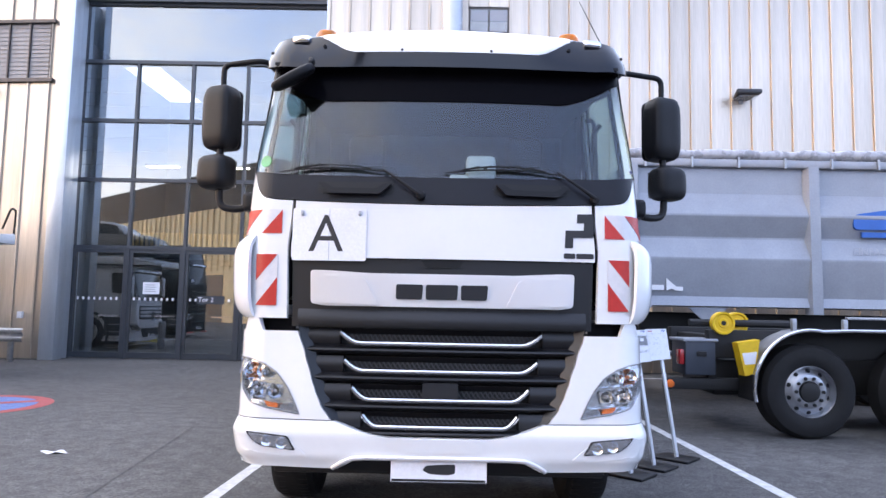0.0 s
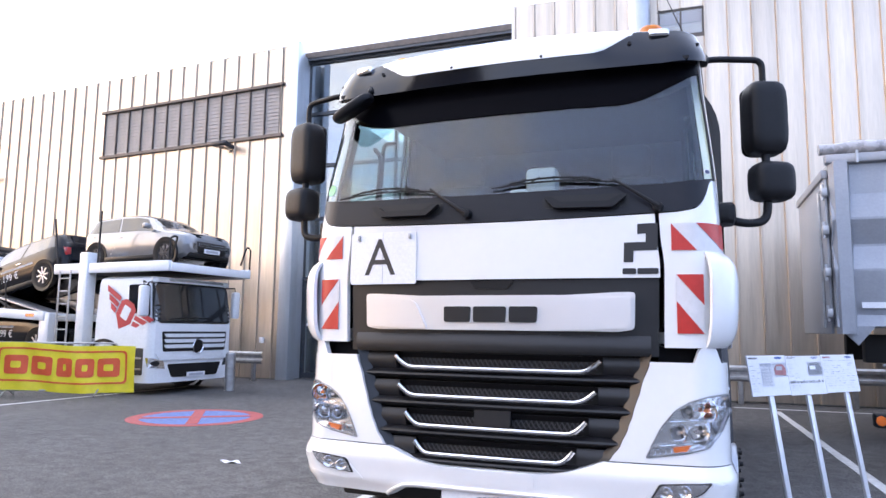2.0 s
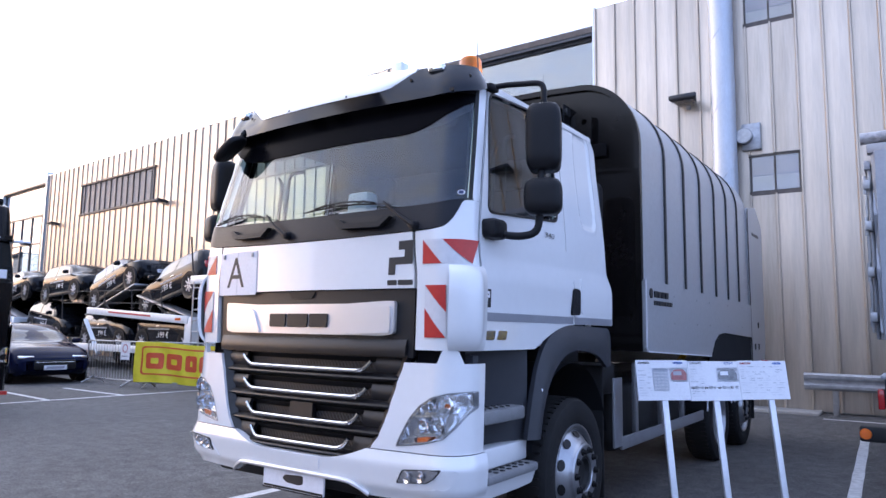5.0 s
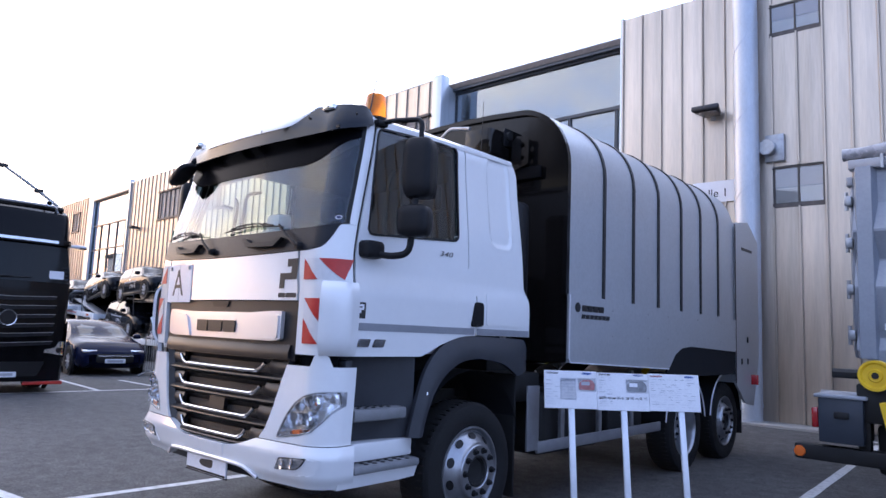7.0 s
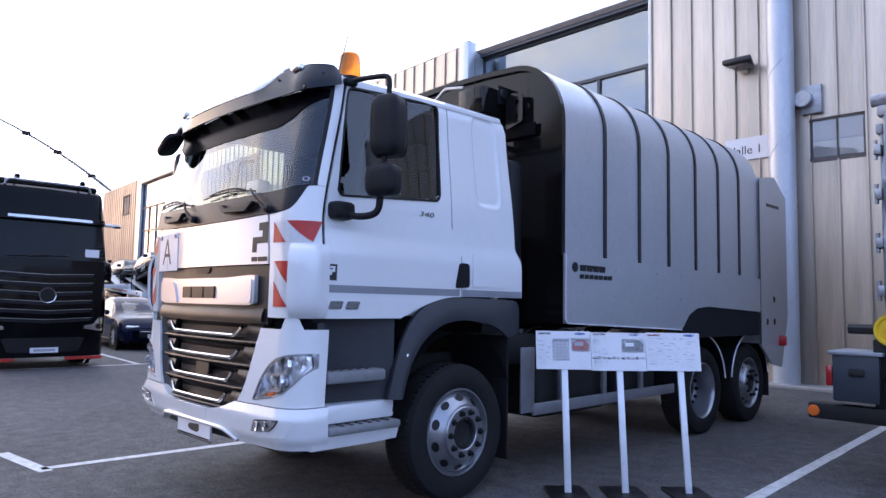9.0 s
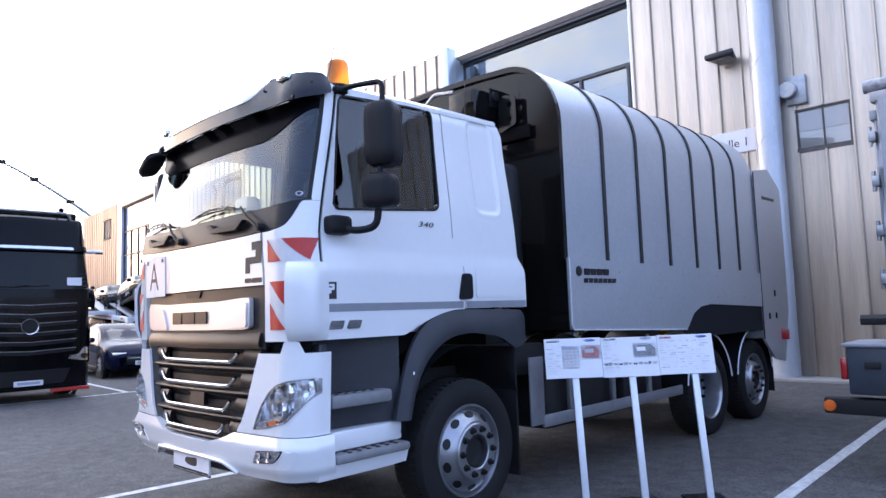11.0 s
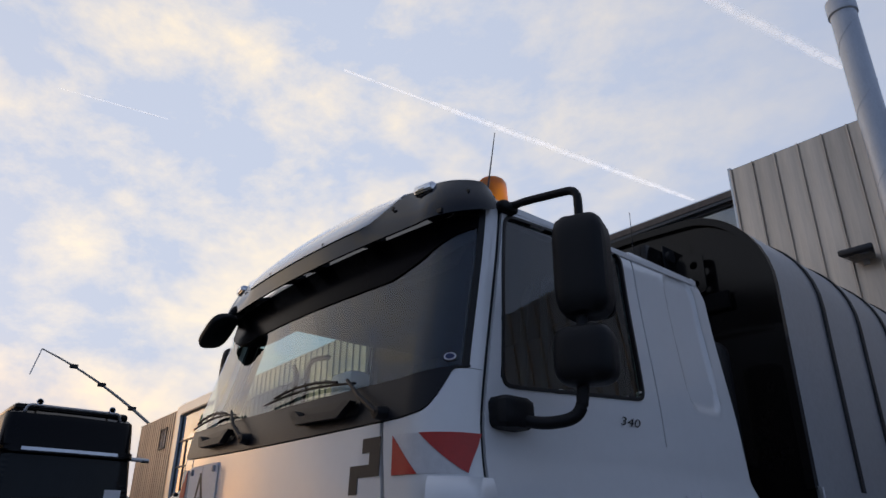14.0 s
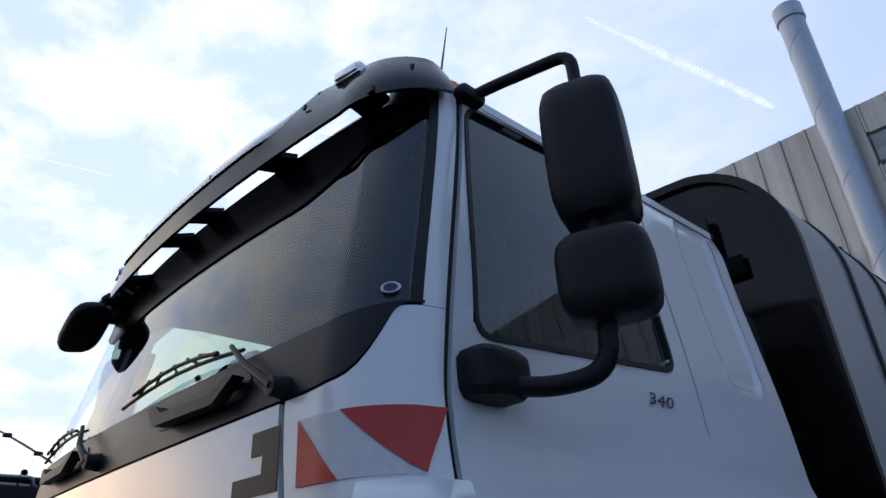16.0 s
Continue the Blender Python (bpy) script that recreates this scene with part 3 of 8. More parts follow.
def portal(name, place, span, height, label, drop=0.0, fascia=0.14):
    """A recessed glazed front: dark frame bars, panes and double doors; place(a, z, depth) lays it out."""
    root = thing(name, place(0, 0, 0), label, "glass front", "", "structure")
    inv = root.matrix_basis.inverted()

    def pb(nm, a0, a1, z0, z1, d0, d1, material, lab="", bevel=0.0):
        bb = bmesh.new()
        r = bmesh.ops.create_cube(bb, size=1.0)
        for v in r["verts"]:
            v.co = inv @ place(a0 if v.co.x < 0 else a1, z0 if v.co.z < 0 else z1, d0 if v.co.y < 0 else d1)
        return part(nm, bb, material, root, lab, False)
    rows = [0.0, 2.79, 4.52 - drop, 6.07 - drop, 7.62 - drop, height - 0.12]
    step = 1.42
    cols = [0.0]
    while cols[-1] + step < span - 0.3:
        cols.append(cols[-1] + step)
    cols.append(span)
    for z in rows[1:]:
        pb("transom", 0, span, z - 0.045, z + 0.045, -0.07, 0.07, DARKFRAME)
    for i, a in enumerate(cols):
        pb("mullion", a - 0.035, a + 0.035, 0, rows[-2] if 0 < i < len(cols) - 1 else rows[-1], -0.06, 0.065, DARKFRAME)
    for i, (a0, a1) in enumerate(zip(cols, cols[1:])):
        for j, (z0, z1) in enumerate(zip(rows[:-2], rows[1:-1])):
            lo, hi = z0 + (0.0 if j == 0 else 0.045), z1 - 0.045
            if j == 0:
                # door leaf
                w0, w1 = a0 + 0.04, a1 - 0.04
                pb("door_stile", w0, w0 + 0.07, 0.02, hi, -0.03, 0.04, DARKFRAME)
                pb("door_stile", w1 - 0.07, w1, 0.02, hi, -0.03, 0.04, DARKFRAME)
                pb("door_rail", w0 + 0.07, w1 - 0.07, 0.02, 0.16, -0.03, 0.04, DARKFRAME)
                pb("door_rail", w0 + 0.07, w1 - 0.07, hi - 0.09, hi, -0.03, 0.04, DARKFRAME)
                pb("door_handle", w1 - 0.60, w1 - 0.12, 1.05, 1.09, 0.05, 0.09, CHROME, "brushed steel push bar")
                k = int((w1 - w0 - 0.2) / 0.14)
                for q in range(k):
                    pb("marking_square", w0 + 0.13 + q * 0.14, w0 + 0.18 + q * 0.14, 1.46, 1.53, 0.012, 0.016, PAPER)
                lo = 0.16
            pb("pane", a0 + 0.035, a1 - 0.035, lo, hi, -0.006, 0.006, FACADEGLASS).visible_shadow = False
            if j in (2, 3):
                for q in range(1, 4):
                    zz = lo + (hi - lo) * q / 4
                    pb("blind_cord", a0 + 0.04, a1 - 0.04, zz - 0.008, zz + 0.008, -0.10, -0.085, LOUVRE)
    pb("pane", 0.035, span - 0.035, rows[-2] + 0.045, rows[-1] - 0.045, -0.006, 0.006, FACADEGLASS, "tall top pane").visible_shadow = False
    pb("lintel", -0.25, span + 0.1, height - 0.02, height + fascia, -0.15, 0.22, ALUFRAME if drop else RUSTRAIL, "pale metal lintel" if drop else "dark brown metal lintel")
    pb("lintel_cap", -0.25, span + 0.1, height + fascia, height + fascia + 0.04, -0.15, 0.20, ALUFRAME, "thin pale cap of the lintel")
    pb("shutter_rail", -0.05, span + 0.1, height - 0.10, height - 0.02, 0.05, 0.20, DARKFRAME, "dark rail under the lintel")
    return root


near = portal("window_1", lambda a, z, d: Vector((PX0 + a, PY - d, z)), PX1 - PX0, PH, "tall glazed hall entrance in dark metal frames with double doors")
far = portal("window_2", lambda a, z, d: on_left(32.2 - a, z, d - 0.16), 6.2, 9.12, "far glazed hall entrance in dark metal frames", 0.26, 0.52)

b = bx((PX0 - 0.25, LY + 0.30, 0), (PX0 + 0.03, PY + 0.25, PH), 0.01)
box(b, (LX - 0.10, LY - 0.06, 0), (LX + 0.27, LY + 0.30, LH + 0.12), 0.01)
setting("jamb_west", b, ALUFRAME, "brushed aluminium jamb beside the glazed entrance", "door jamb")
b = bx((PX1 - 0.03, RY - 0.05, 0), (PX1 + 0.04, PY, RH), 0.008)
setting("jamb_east", b, ALUFRAME, "aluminium corner trim of the hall wall", "corner trim")
b = bmesh.new()
left_box(b, 25.80, 25.98, 0, 9.45, 0.05, -0.7)
left_box(b, 32.22, 33.0, 0, 9.64, 0.05, -0.7)
setting("jamb_far", b, ALUFRAME, "aluminium jambs of the far glazed entrance", "door jamb", False)

# hall interior behind the glass
b = bx((PX0 - 1.5, PY + 9.0, 0), (PX1 + 2.5, PY + 9.2, PH))
box(b, (PX0 - 1.7, PY + 0.4, 0), (PX0 - 1.5, PY + 9.2, PH))
box(b, (PX1 + 2.5, PY + 0.4, 0), (PX1 + 2.7, PY + 9.2, PH))
setting("hall_inner_wall", b, HALLDARK, "dim grey inner walls of the hall", "wall", False)
b = bx((PX0 - 1.5, PY + 0.3, 0.004), (PX1 + 2.5, PY + 9.0, 0.02))
setting("hall_floor", b, HALLDARK, "dim grey hall floor", "floor", False)
# added yellow slats stand for the sunlit wall mirrored in the glass
g = thing("gallery", (PX0, PY + 3.0, 2.7), "yellow slats inside the hall that stand for a reflected wall", "gallery", "", "structure")
part("gallery_slab", bx((0, 0, 0), (PX1 - PX0 + 2, 3.0, 0.18)), HALLDARK, g)
me = None
for i in range(46):
    if me is None:
        o = part("slat", bx((0, 0, 0), (0.10, 0.03, 0.62), 0.006), REFLECTEDSLAT, g)
        me = o.data
    else:
        o = new("slat", me)
        o.parent = g
    o.location = (0.05 + i * 0.145, -0.04, 0.16)
for i in range(3):
    for j in range(2):
        t = thing("ceiling_lamp", (-8.4 + i * 2.1, PY + 2.6 + 2.6 * j, 5.4), "white glowing strip lamp hung in the hall", "lamp", "hall lamps")
        part("housing", bx((-0.5, -0.09, 0.03), (0.5, 0.09, 0.09), 0.02), STEEL, t)
        part("diffuser", bx((-0.46, -0.07, 0.0), (0.46, 0.07, 0.03), 0.01), HALLGLOW, t)


# notice on the glass door and gate sign
def notice(name, x0, x1, z0, z1, text, material, ink, label, size, y=PY - 0.02):
    t = thing(name, ((x0 + x1) / 2, y, z0), label, "sign")
    part("sheet", plate(bmesh.new(), rect(-(x1 - x0) / 2, 0, (x1 - x0) / 2, z1 - z0), flat_y(0), 0.004), material, t, "", False)
    bb = bmesh.new()
    if text:
        words(bb, text, size, flat_y(0), -(x1 - x0) / 2 + 0.04, (z1 - z0) * 0.25, 0.003)
    else:
        for k in range(4):
            plate(bb, rect(-(x1 - x0) * 0.38, (z1 - z0) * (0.2 + 0.18 * k), (x1 - x0) * (0.3 - 0.08 * (k % 2)), (z1 - z0) * (0.27 + 0.18 * k)), flat_y(-0.003), 0.001)
    part("print", bb, ink, t, "", False)
    return t


notice("door_notice", -7.62, -7.20, 1.62, 1.92, "", PAPER, GREYINK, "white paper notice taped to the glass door", 0.1)
notice("gate_sign", -6.25, -5.55, 1.40, 1.60, "Tor 2", DARKFRAME, PAPER, "dark strip with white gate lettering on the glass door", 0.17)


# ---- windows and louvres in the cladding ----
def louvre(name, place, w, h, bays, label, glazed=False, first=0.0):
    root = thing(name, place(0, 0, 0), label, "louvre window", "hall louvres")
    inv = root.matrix_basis.inverted()

    def pb(nm, a0, a1, z0, z1, d0, d1, material, lab=""):
        bb = bmesh.new()
        r = bmesh.ops.create_cube(bb, size=1.0)
        for v in r["verts"]:
            v.co = inv @ place(a0 if v.co.x < 0 else a1, z0 if v.co.z < 0 else z1, d0 if v.co.y < 0 else d1)
        return part(nm, bb, material, root, lab, False)
    pb("backing", 0, w, 0, h, -0.02, 0.0, HALLDARK)
    rt = 0.02 if glazed else 0.11
    pb("rail", -0.12 if not glazed else -0.04, w + (0.12 if not glazed else 0.04), -0.05, 0.04, 0.0, rt, RUSTRAIL, "brown steel sill rail")
    pb("rail", -0.12 if not glazed else -0.04, w + (0.12 if not glazed else 0.04), h - 0.03, h + (0.05 if not glazed else 0.0), 0.0, rt, RUSTRAIL, "brown steel head rail")
    cuts = [0.0, w] + [first + w / bays * k for k in range(bays + 1) if 0.05 < first + w / bays * k < w - 0.05]
    cuts.sort()
    for a in cuts:
        pb("post", a - 0.014, a + 0.014, 0.04, h - 0.03, 0.0, 0.025 if glazed else 0.07, RUSTRAIL)
    n = max(5, int(h / 0.11))
    for c0, c1 in zip(cuts, cuts[1:]):
        a0, a1 = c0 + 0.02, c1 - 0.02
        if glazed:
            mid = a0 + (a1 - a0) * 0.5
            pb("blind", a0, a1, 0.05 + h * 0.42, h - 0.04, 0.002, 0.005, LOUVRE, "half-drawn grey blind")
            pb("blind", a0, a1, 0.05, 0.03 + h * 0.42, 0.001, 0.003, CONCRETE, "dull lower blind")
            pb("pane", a0, a1, 0.04, h - 0.03, 0.012, 0.016, LAMPGLASS)
            continue
        bb = bmesh.new()
        for k in range(n):
            z0 = 0.05 + (h - 0.09) * k / n
            z1 = z0 + (h - 0.09) / n * 0.99
            q = [bb.verts.new(inv @ place(a, z, d)) for a, z, d in ((a0, z0, 0.032), (a1, z0, 0.032), (a1, z1, 0.015), (a0, z1, 0.015))]
            bb.faces.new(q)
            q2 = [bb.verts.new(inv @ place(a, z, d)) for a, z, d in ((a0, z0, 0.024), (a1, z0, 0.024), (a1, z0, 0.032), (a0, z0, 0.032))]
            bb.faces.new(q2)
        part("louvre_bank", bb, LOUVRE, root, "", False)
    return root


louvre("louvre_window", lambda a, z, d: on_left(7.38 - a, 6.83 + z, d), 7.07, 1.48, 13, "long louvred window band with brown steel posts in the cladding")
louvre("louvre_window", lambda a, z, d: on_left(21.30 - a, 6.83 + z, d), 7.07, 1.48, 13, "long louvred window band with brown steel posts in the cladding", False, 0.322)
louvre("louvre_window", lambda a, z, d: Vector((0.48 + a, RY - d, 7.97 + z)), 0.92, 0.62, 2, "small two-bay glazed window high in the cladding", True)
louvre("louvre_window", lambda a, z, d: Vector((0.50 + a, RY - d, 4.34 + z)), 0.90, 0.78, 2, "small two-bay glazed window in the cladding", True)
louvre("louvre_window", lambda a, z, d: on_left(36.1 - a, 7.26 + z, d), 1.3, 1.27, 2, "small louvred window in the far cladding")


# ---- wall fittings ----
def wall_lamp(place, label):
    root = thing("wall_lamp", place(0, 0, 0), label, "wall lamp", "facade lamps")
    inv = root.matrix_basis.inverted()
    bb = bx((-0.30, 0.03, -0.05), (0.30, 0.55, 0.07), 0.04)
    for v in bb.verts:
        k = v.co.y / 0.55
        v.co.x *= 0.55 + 0.45 * k
        v.co.z += 0.03 * k
        v.co = inv @ place(v.co.x, v.co.z, v.co.y)
    part("housing", bb, DARKP, root, "flat dark floodlight housing")
    bb = bx((-0.22, 0.12, -0.075), (0.22, 0.5, -0.048), 0.01)
    for v in bb.verts:
        v.co = inv @ place(v.co.x, v.co.z, v.co.y)
    part("lens", bb, LAMPGLASS, root)
    bb = bx((-0.05, -0.02, -0.12), (0.05, 0.06, 0.08), 0.01)
    for v in bb.verts:
        v.co = inv @ place(v.co.x, v.co.z, v.co.y)
    part("bracket", bb, STEEL, root)
    return root


for a, z in ((2.08, 6.62), (13.1, 6.60), (23.9, 6.58)):
    wall_lamp(lambda x, h, d, a=a, z=z: on_left(a - x, z + h, d), "flat dark floodlight fixed to the aluminium wall")
wall_lamp(lambda x, h, d: Vector((-0.72 + x, RY - d, 6.46 + h)), "flat dark floodlight fixed to the aluminium wall")
wall_lamp(lambda x, h, d: Vector((6.9 + x, RY - d, 6.46 + h)), "flat dark floodlight fixed to the aluminium wall")

# the flue pipe
p = thing("flue_pipe", (0.06, 15.50, 0), "tall pale galvanised flue pipe with a cap beside the wall", "pipe")
bb = lathe(bmesh.new(), [(0.24, 0.0), (0.24, 3.0), (0.24, 6.0), (0.24, 9.0), (0.24, 11.45)], 32)
PIPE = mat("pipe_zinc", (0.52, 0.56, 0.62), 0.42, 0.35, 0.12, 1.5, 0.05, 12, stretch=(2, 2, 0.6))
part("tube", bb, PIPE, p)
part("cap", lathe(bmesh.new(), [(0.24, 11.43), (0.275, 11.45), (0.275, 11.78), (0.26, 11.80), (0.0, 11.80)], 32), PIPE, p)
part("wall_bracket", bx((-0.04, 0.20, 5.50), (0.04, 0.34, 5.58), 0.01), STEEL, p)
part("spiral_seam", tube(bmesh.new(), [(0.242 * math.cos(k * 0.3), 0.242 * math.sin(k * 0.3), 0.3 + k * 0.075) for k in range(149)], 0.008, 5), PIPE, p, "spiral seam of the pipe")
part("base_ring", lathe(bmesh.new(), [(0.24, 0.0), (0.33, 0.0), (0.33, 0.05), (0.24, 0.07)], 28), STEEL, p)
# round vent on the wall
v = thing("wall_vent", (0.42, RY - 0.11, 5.52), "round galvanised vent on a square plate", "vent")
part("plate", bx((-0.06, -0.02, -0.28), (0.30, 0.09, 0.28), 0.01), STEEL, v)
part("spout", lathe(bmesh.new(), [(0.16, -0.02), (0.17, 0.16), (0.15, 0.18), (0.0, 0.18)], 24, Matrix.Rotation(radians(90), 4, "X")), STEEL, v)

notice("hall_sign", -1.16, -0.28, 4.52, 4.98, "Halle 1", PAPER, INK, "white sign with black hall lettering on the wall", 0.25, RY - 0.060)


# ---- guard rails ----
def guard_rail(at, length, turn, posts):
    t = thing("guard_rail", at, "galvanised steel crash barrier with two posts before the wall", "guard rail", "", "", turn)
    prof = [(0.00, 0.46), (0.05, 0.50), (0.05, 0.55), (0.0, 0.595), (0.0, 0.635), (0.05, 0.68), (0.05, 0.73), (0.0, 0.77)]
    bb = bmesh.new()
    for d in (0.0, 0.008):
        a = [bb.verts.new((0, -y - d, z)) for y, z in prof]
        c = [bb.verts.new((length, -y - d, z)) for y, z in prof]
        for i in range(len(prof) - 1):
            bb.faces.new((a[i], a[i + 1], c[i + 1], c[i]))
    part("beam", bb, STEEL, t)
    for x in posts:
        part("post", bx((x - 0.05, 0.01, 0), (x + 0.05, 0.10, 0.70), 0.008), STEEL, t)
    return t


guard_rail((1.36, 15.35, 0), 7.0, 0, (0.5, 2.5, 4.5, 6.5))
guard_rail((-11.0, 15.8, 0), 1.40, -4.3, (0.3, 1.08))
bo = thing("bollard", (-8.75, 13.25, 0), "stout grey galvanised steel bollard", "bollard")
part("post", lathe(bmesh.new(), [(0.0, 0.0), (0.11, 0.0), (0.11, 0.80), (0.09, 0.83), (0.0, 0.84)], 24), STEEL, bo)
so = thing("wall_socket", (-10.14, 16.47, 0.98), "small white switch box on the cladding", "switch box")
part("cover", bx((-0.06, -0.12, 0), (0.06, -0.03, 0.16), 0.01), PAPER, so)
b = bx((PX1, 15.15, -0.02), (1.6, RY + 0.05, 0.05), 0.012)
setting("apron", b, CONCRETE, "pale concrete kerb strip along the hall wall", "kerb")
litter = thing("paper_scrap", (-3.6, 6.55, 0.0), "crumpled white paper scrap lying on the asphalt", "litter")
part("sheet", plate(bmesh.new(), round_poly([(-0.13, -0.03), (0.02, -0.06), (0.13, 0.0), (0.05, 0.05), (-0.08, 0.04)], 0.02), lambda a, c, d: Vector((a, c, 0.012 + d + 0.01 * math.sin(a * 40))), 0.003, 0.04), PAPER, litter)


# plain unseen halls that close the yard opposite, placed for what surfaces reflect
for nm, at, turn, L, h in (("wall_opposite", (-30.0, -29.0), 42.0, 46.0, 8.8), ("wall_south", (22.0, -34.0), 2.0, 84.0, 8.0)):
    m = pose(at[0], at[1], 0, 0, 0, turn)
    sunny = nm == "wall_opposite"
    o = setting(nm, bx((-L / 2, -8.0, 0), (L / 2, 0.0, h), 0, 1, m), SUNWALL if sunny else FARGREY, "low unseen hall across the yard, added for its reflection", "wall", False)
    if sunny:
        part("roof", bx((-L / 2, -8.0, h), (L / 2, -0.6, h + 3.2), 0, 1, m), CHASSIS, o, "dark set-back roof", False)
        for k in range(int(L / 0.9)):
            x0 = -L / 2 + 0.9 * k
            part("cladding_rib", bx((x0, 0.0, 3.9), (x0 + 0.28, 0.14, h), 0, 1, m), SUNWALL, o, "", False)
    for k in range(int(L / 6)):
        x0 = -L / 2 + 1.5 + 6 * k
        part("gate", bx((x0, 0.0, 0), (x0 + 3.2, 0.04, 3.6), 0, 1, m), ALUFRAME if k % 2 else DARKFRAME, o, "", False)
        if not sunny:
            part("window_band", bx((x0, 0.0, 4.6), (x0 + 4.4, 0.04, 5.8), 0, 1, m), DARKFRAME, o, "", False)


# ---- the white refuse truck ----
def table(rows):
    def f(t):
        if t <= rows[0][0]:
            return rows[0][1]
        for (a, x), (b_, y) in zip(rows, rows[1:]):
            if t <= b_:
                k = (t - a) / (b_ - a)
                k = k * k * (3 - 2 * k) * 0.5 + k * 0.5
                return x + (y - x) * k
        return rows[-1][1]
    return f


TO = Vector((0, 7.8, 0))
truck = thing("refuse_truck", TO, "white refuse collection truck with a ribbed silver drum body", "truck")
WID = table([(0.45, 1.12), (0.53, 1.145), (0.60, 1.18), (0.72, 1.195), (0.80, 1.168), (1.30, 1.165), (1.75, 1.176), (1.92, 1.157), (2.1, 1.15), (2.9, 1.09), (3.02, 1.07)])
FRO = table([(0.45, 3.92), (0.53, 3.885), (0.60, 3.85), (0.72, 3.835), (0.79, 3.852), (1.30, 3.872), (2.0, 3.865), (2.95, 4.055)])
CORN = 0.20


def outline(q, z):
    w, y0, s = WID(z), FRO(z), -1 if q < 0 else 1
    q = abs(q)
    xf = w - CORN
    if q <= 1:
        return Vector((s * q * xf, y0 + 0.06 * q * q, z))
    if q <= 2:
        a = (q - 1) * math.pi / 2
        return Vector((s * (xf + CORN * math.sin(a)), y0 + 0.06 + CORN * (1 - math.cos(a)), z))
    return Vector((s * w, y0 + 0.06 + CORN + (q - 2) * (5.96 - y0 - 0.26), z))


def surf(q, z, off=0.0):
    p = outline(q, z)
    if off:
        t = outline(q + 0.01, z) - outline(q - 0.01, z)
        n = Vector((t.y, -t.x, 0)).normalized()
        p = p + n * off
    return p


def xq(x, z):
    xf = WID(z) - CORN
    a = abs(x)
    q = a / xf if a <= xf else 1 + math.asin(min(1.0, (a - xf) / CORN)) * 2 / math.pi
    return math.copysign(q, x)


def face(off):
    """The cab's front: a is x, b is z."""
    return lambda a, b, d: surf(xq(a, b), b, off + d)


def flank(off, s=1):
    """The cab's side: a is y, b is z."""
    return lambda a, b, d: Vector((s * (WID(b) + off + d), a, b))


def tp(name, bm, material, parent=None, label="", smooth=True):
    bmesh.ops.translate(bm, verts=bm.verts, vec=-TO)
    return part(name, bm, material, parent or truck, label, smooth)


def clear_inside(ob, mid):
    """The inner side of a pane only tints; its outer side carries the sheen."""
    ob.data.materials.append(INNERGLASS)
    for p in ob.data.polygons:
        way = p.center - mid
        way.z = 0
        if p.normal.dot(way) < 0:
            p.material_index = 1


def sweep_slab(q0, q1, nq, zlo, zhi, nz, thick, off=0.0, offs=None):
    def fn(u, v, d):
        z = zlo(u) + (zhi(u) - zlo(u)) * v
        o = off if offs is None else offs(u, v)
        return surf(u, z, o + d)
    return slab(bmesh.new(), fn, lin(q0, q1, nq), lin(0, 1, nz), thick)


def k_(v):
    return lambda u: v


def cowl_low(q):
    rise = 2.0 + 0.07 * (abs(q) / 1.7) ** 2 + 0.20 * max(0.0, (abs(q) - 1.22) / 0.45) ** 2.2
    return min(rise, 2.148 + 0.045 * (min(abs(q), 1.7) / 1.6) ** 2)


def glass_low(q):
    return 2.155 + 0.045 * (min(abs(q), 1.7) / 1.6) ** 2


# cab shell: pillars, header, corners
tp("hood_panel", sweep_slab(-0.884, 0.884, 26, k_(1.690), lambda q: cowl_low(q) - 0.006, 8, 0.03), WHITE, None, "glossy white front service flap")
tp("cowl", sweep_slab(-1.80, 1.80, 46, cowl_low, glass_low, 5, 0.03, 0.004), COWL, None, "matt black wiper cowl")
ws = tp("windscreen", sweep_slab(-1.765, 1.765, 48, lambda q: glass_low(q) - 0.01, k_(2.868), 14, 0.006, -0.004), SCREEN, None, "wide curved windscreen glass")
ws.visible_shadow = False
clear_inside(ws, Vector((0, 5.2 - TO.y, 0)))
tp("screen_border", sweep_slab(-1.785, -1.70, 5, lambda q: glass_low(q) - 0.005, k_(2.92), 12, 0.004, 0.002), GASKET, ws)
tp("screen_border", sweep_slab(1.70, 1.785, 5, lambda q: glass_low(q) - 0.005, k_(2.92), 12, 0.004, 0.002), GASKET, ws)
for s in (-1, 1):
    tp("pillar", sweep_slab(*((1.79, 1.985) if s > 0 else (-1.985, -1.79)), 6, lambda q: cowl_low(min(abs(q), 1.80)) - 0.004, k_(2.985), 16, 0.05), WHITE, None, "white windscreen pillar")
    tp("pillar_lining", sweep_slab(*((1.74, 1.985) if s > 0 else (-1.985, -1.74)), 8, lambda q: 2.07, k_(2.97), 10, 0.02, -0.056), LINING, None, "dark grey pillar lining")
    tp("corner_panel", sweep_slab(*((0.905, 1.985) if s > 0 else (-1.985, -0.905)), 14, k_(1.345), lambda q: cowl_low(min(abs(q), 1.80)) - 0.006, 18, 0.03), WHITE, None, "white cab corner panel")
def mid_(q):
    return max(0.0, min(1.0, (1.45 - abs(q)) / 0.35))


tp("roof_header", sweep_slab(-1.985, 1.985, 46, k_(2.862), k_(2.997), 5, 0.02, 0, lambda q, v: -0.002 - 0.115 * v * mid_(q)), GASKET, None, "black header above the windscreen")
# the visor's dark reflection in the glass top, laid on as a black strip
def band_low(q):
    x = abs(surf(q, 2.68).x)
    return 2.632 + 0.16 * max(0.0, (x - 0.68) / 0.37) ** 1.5


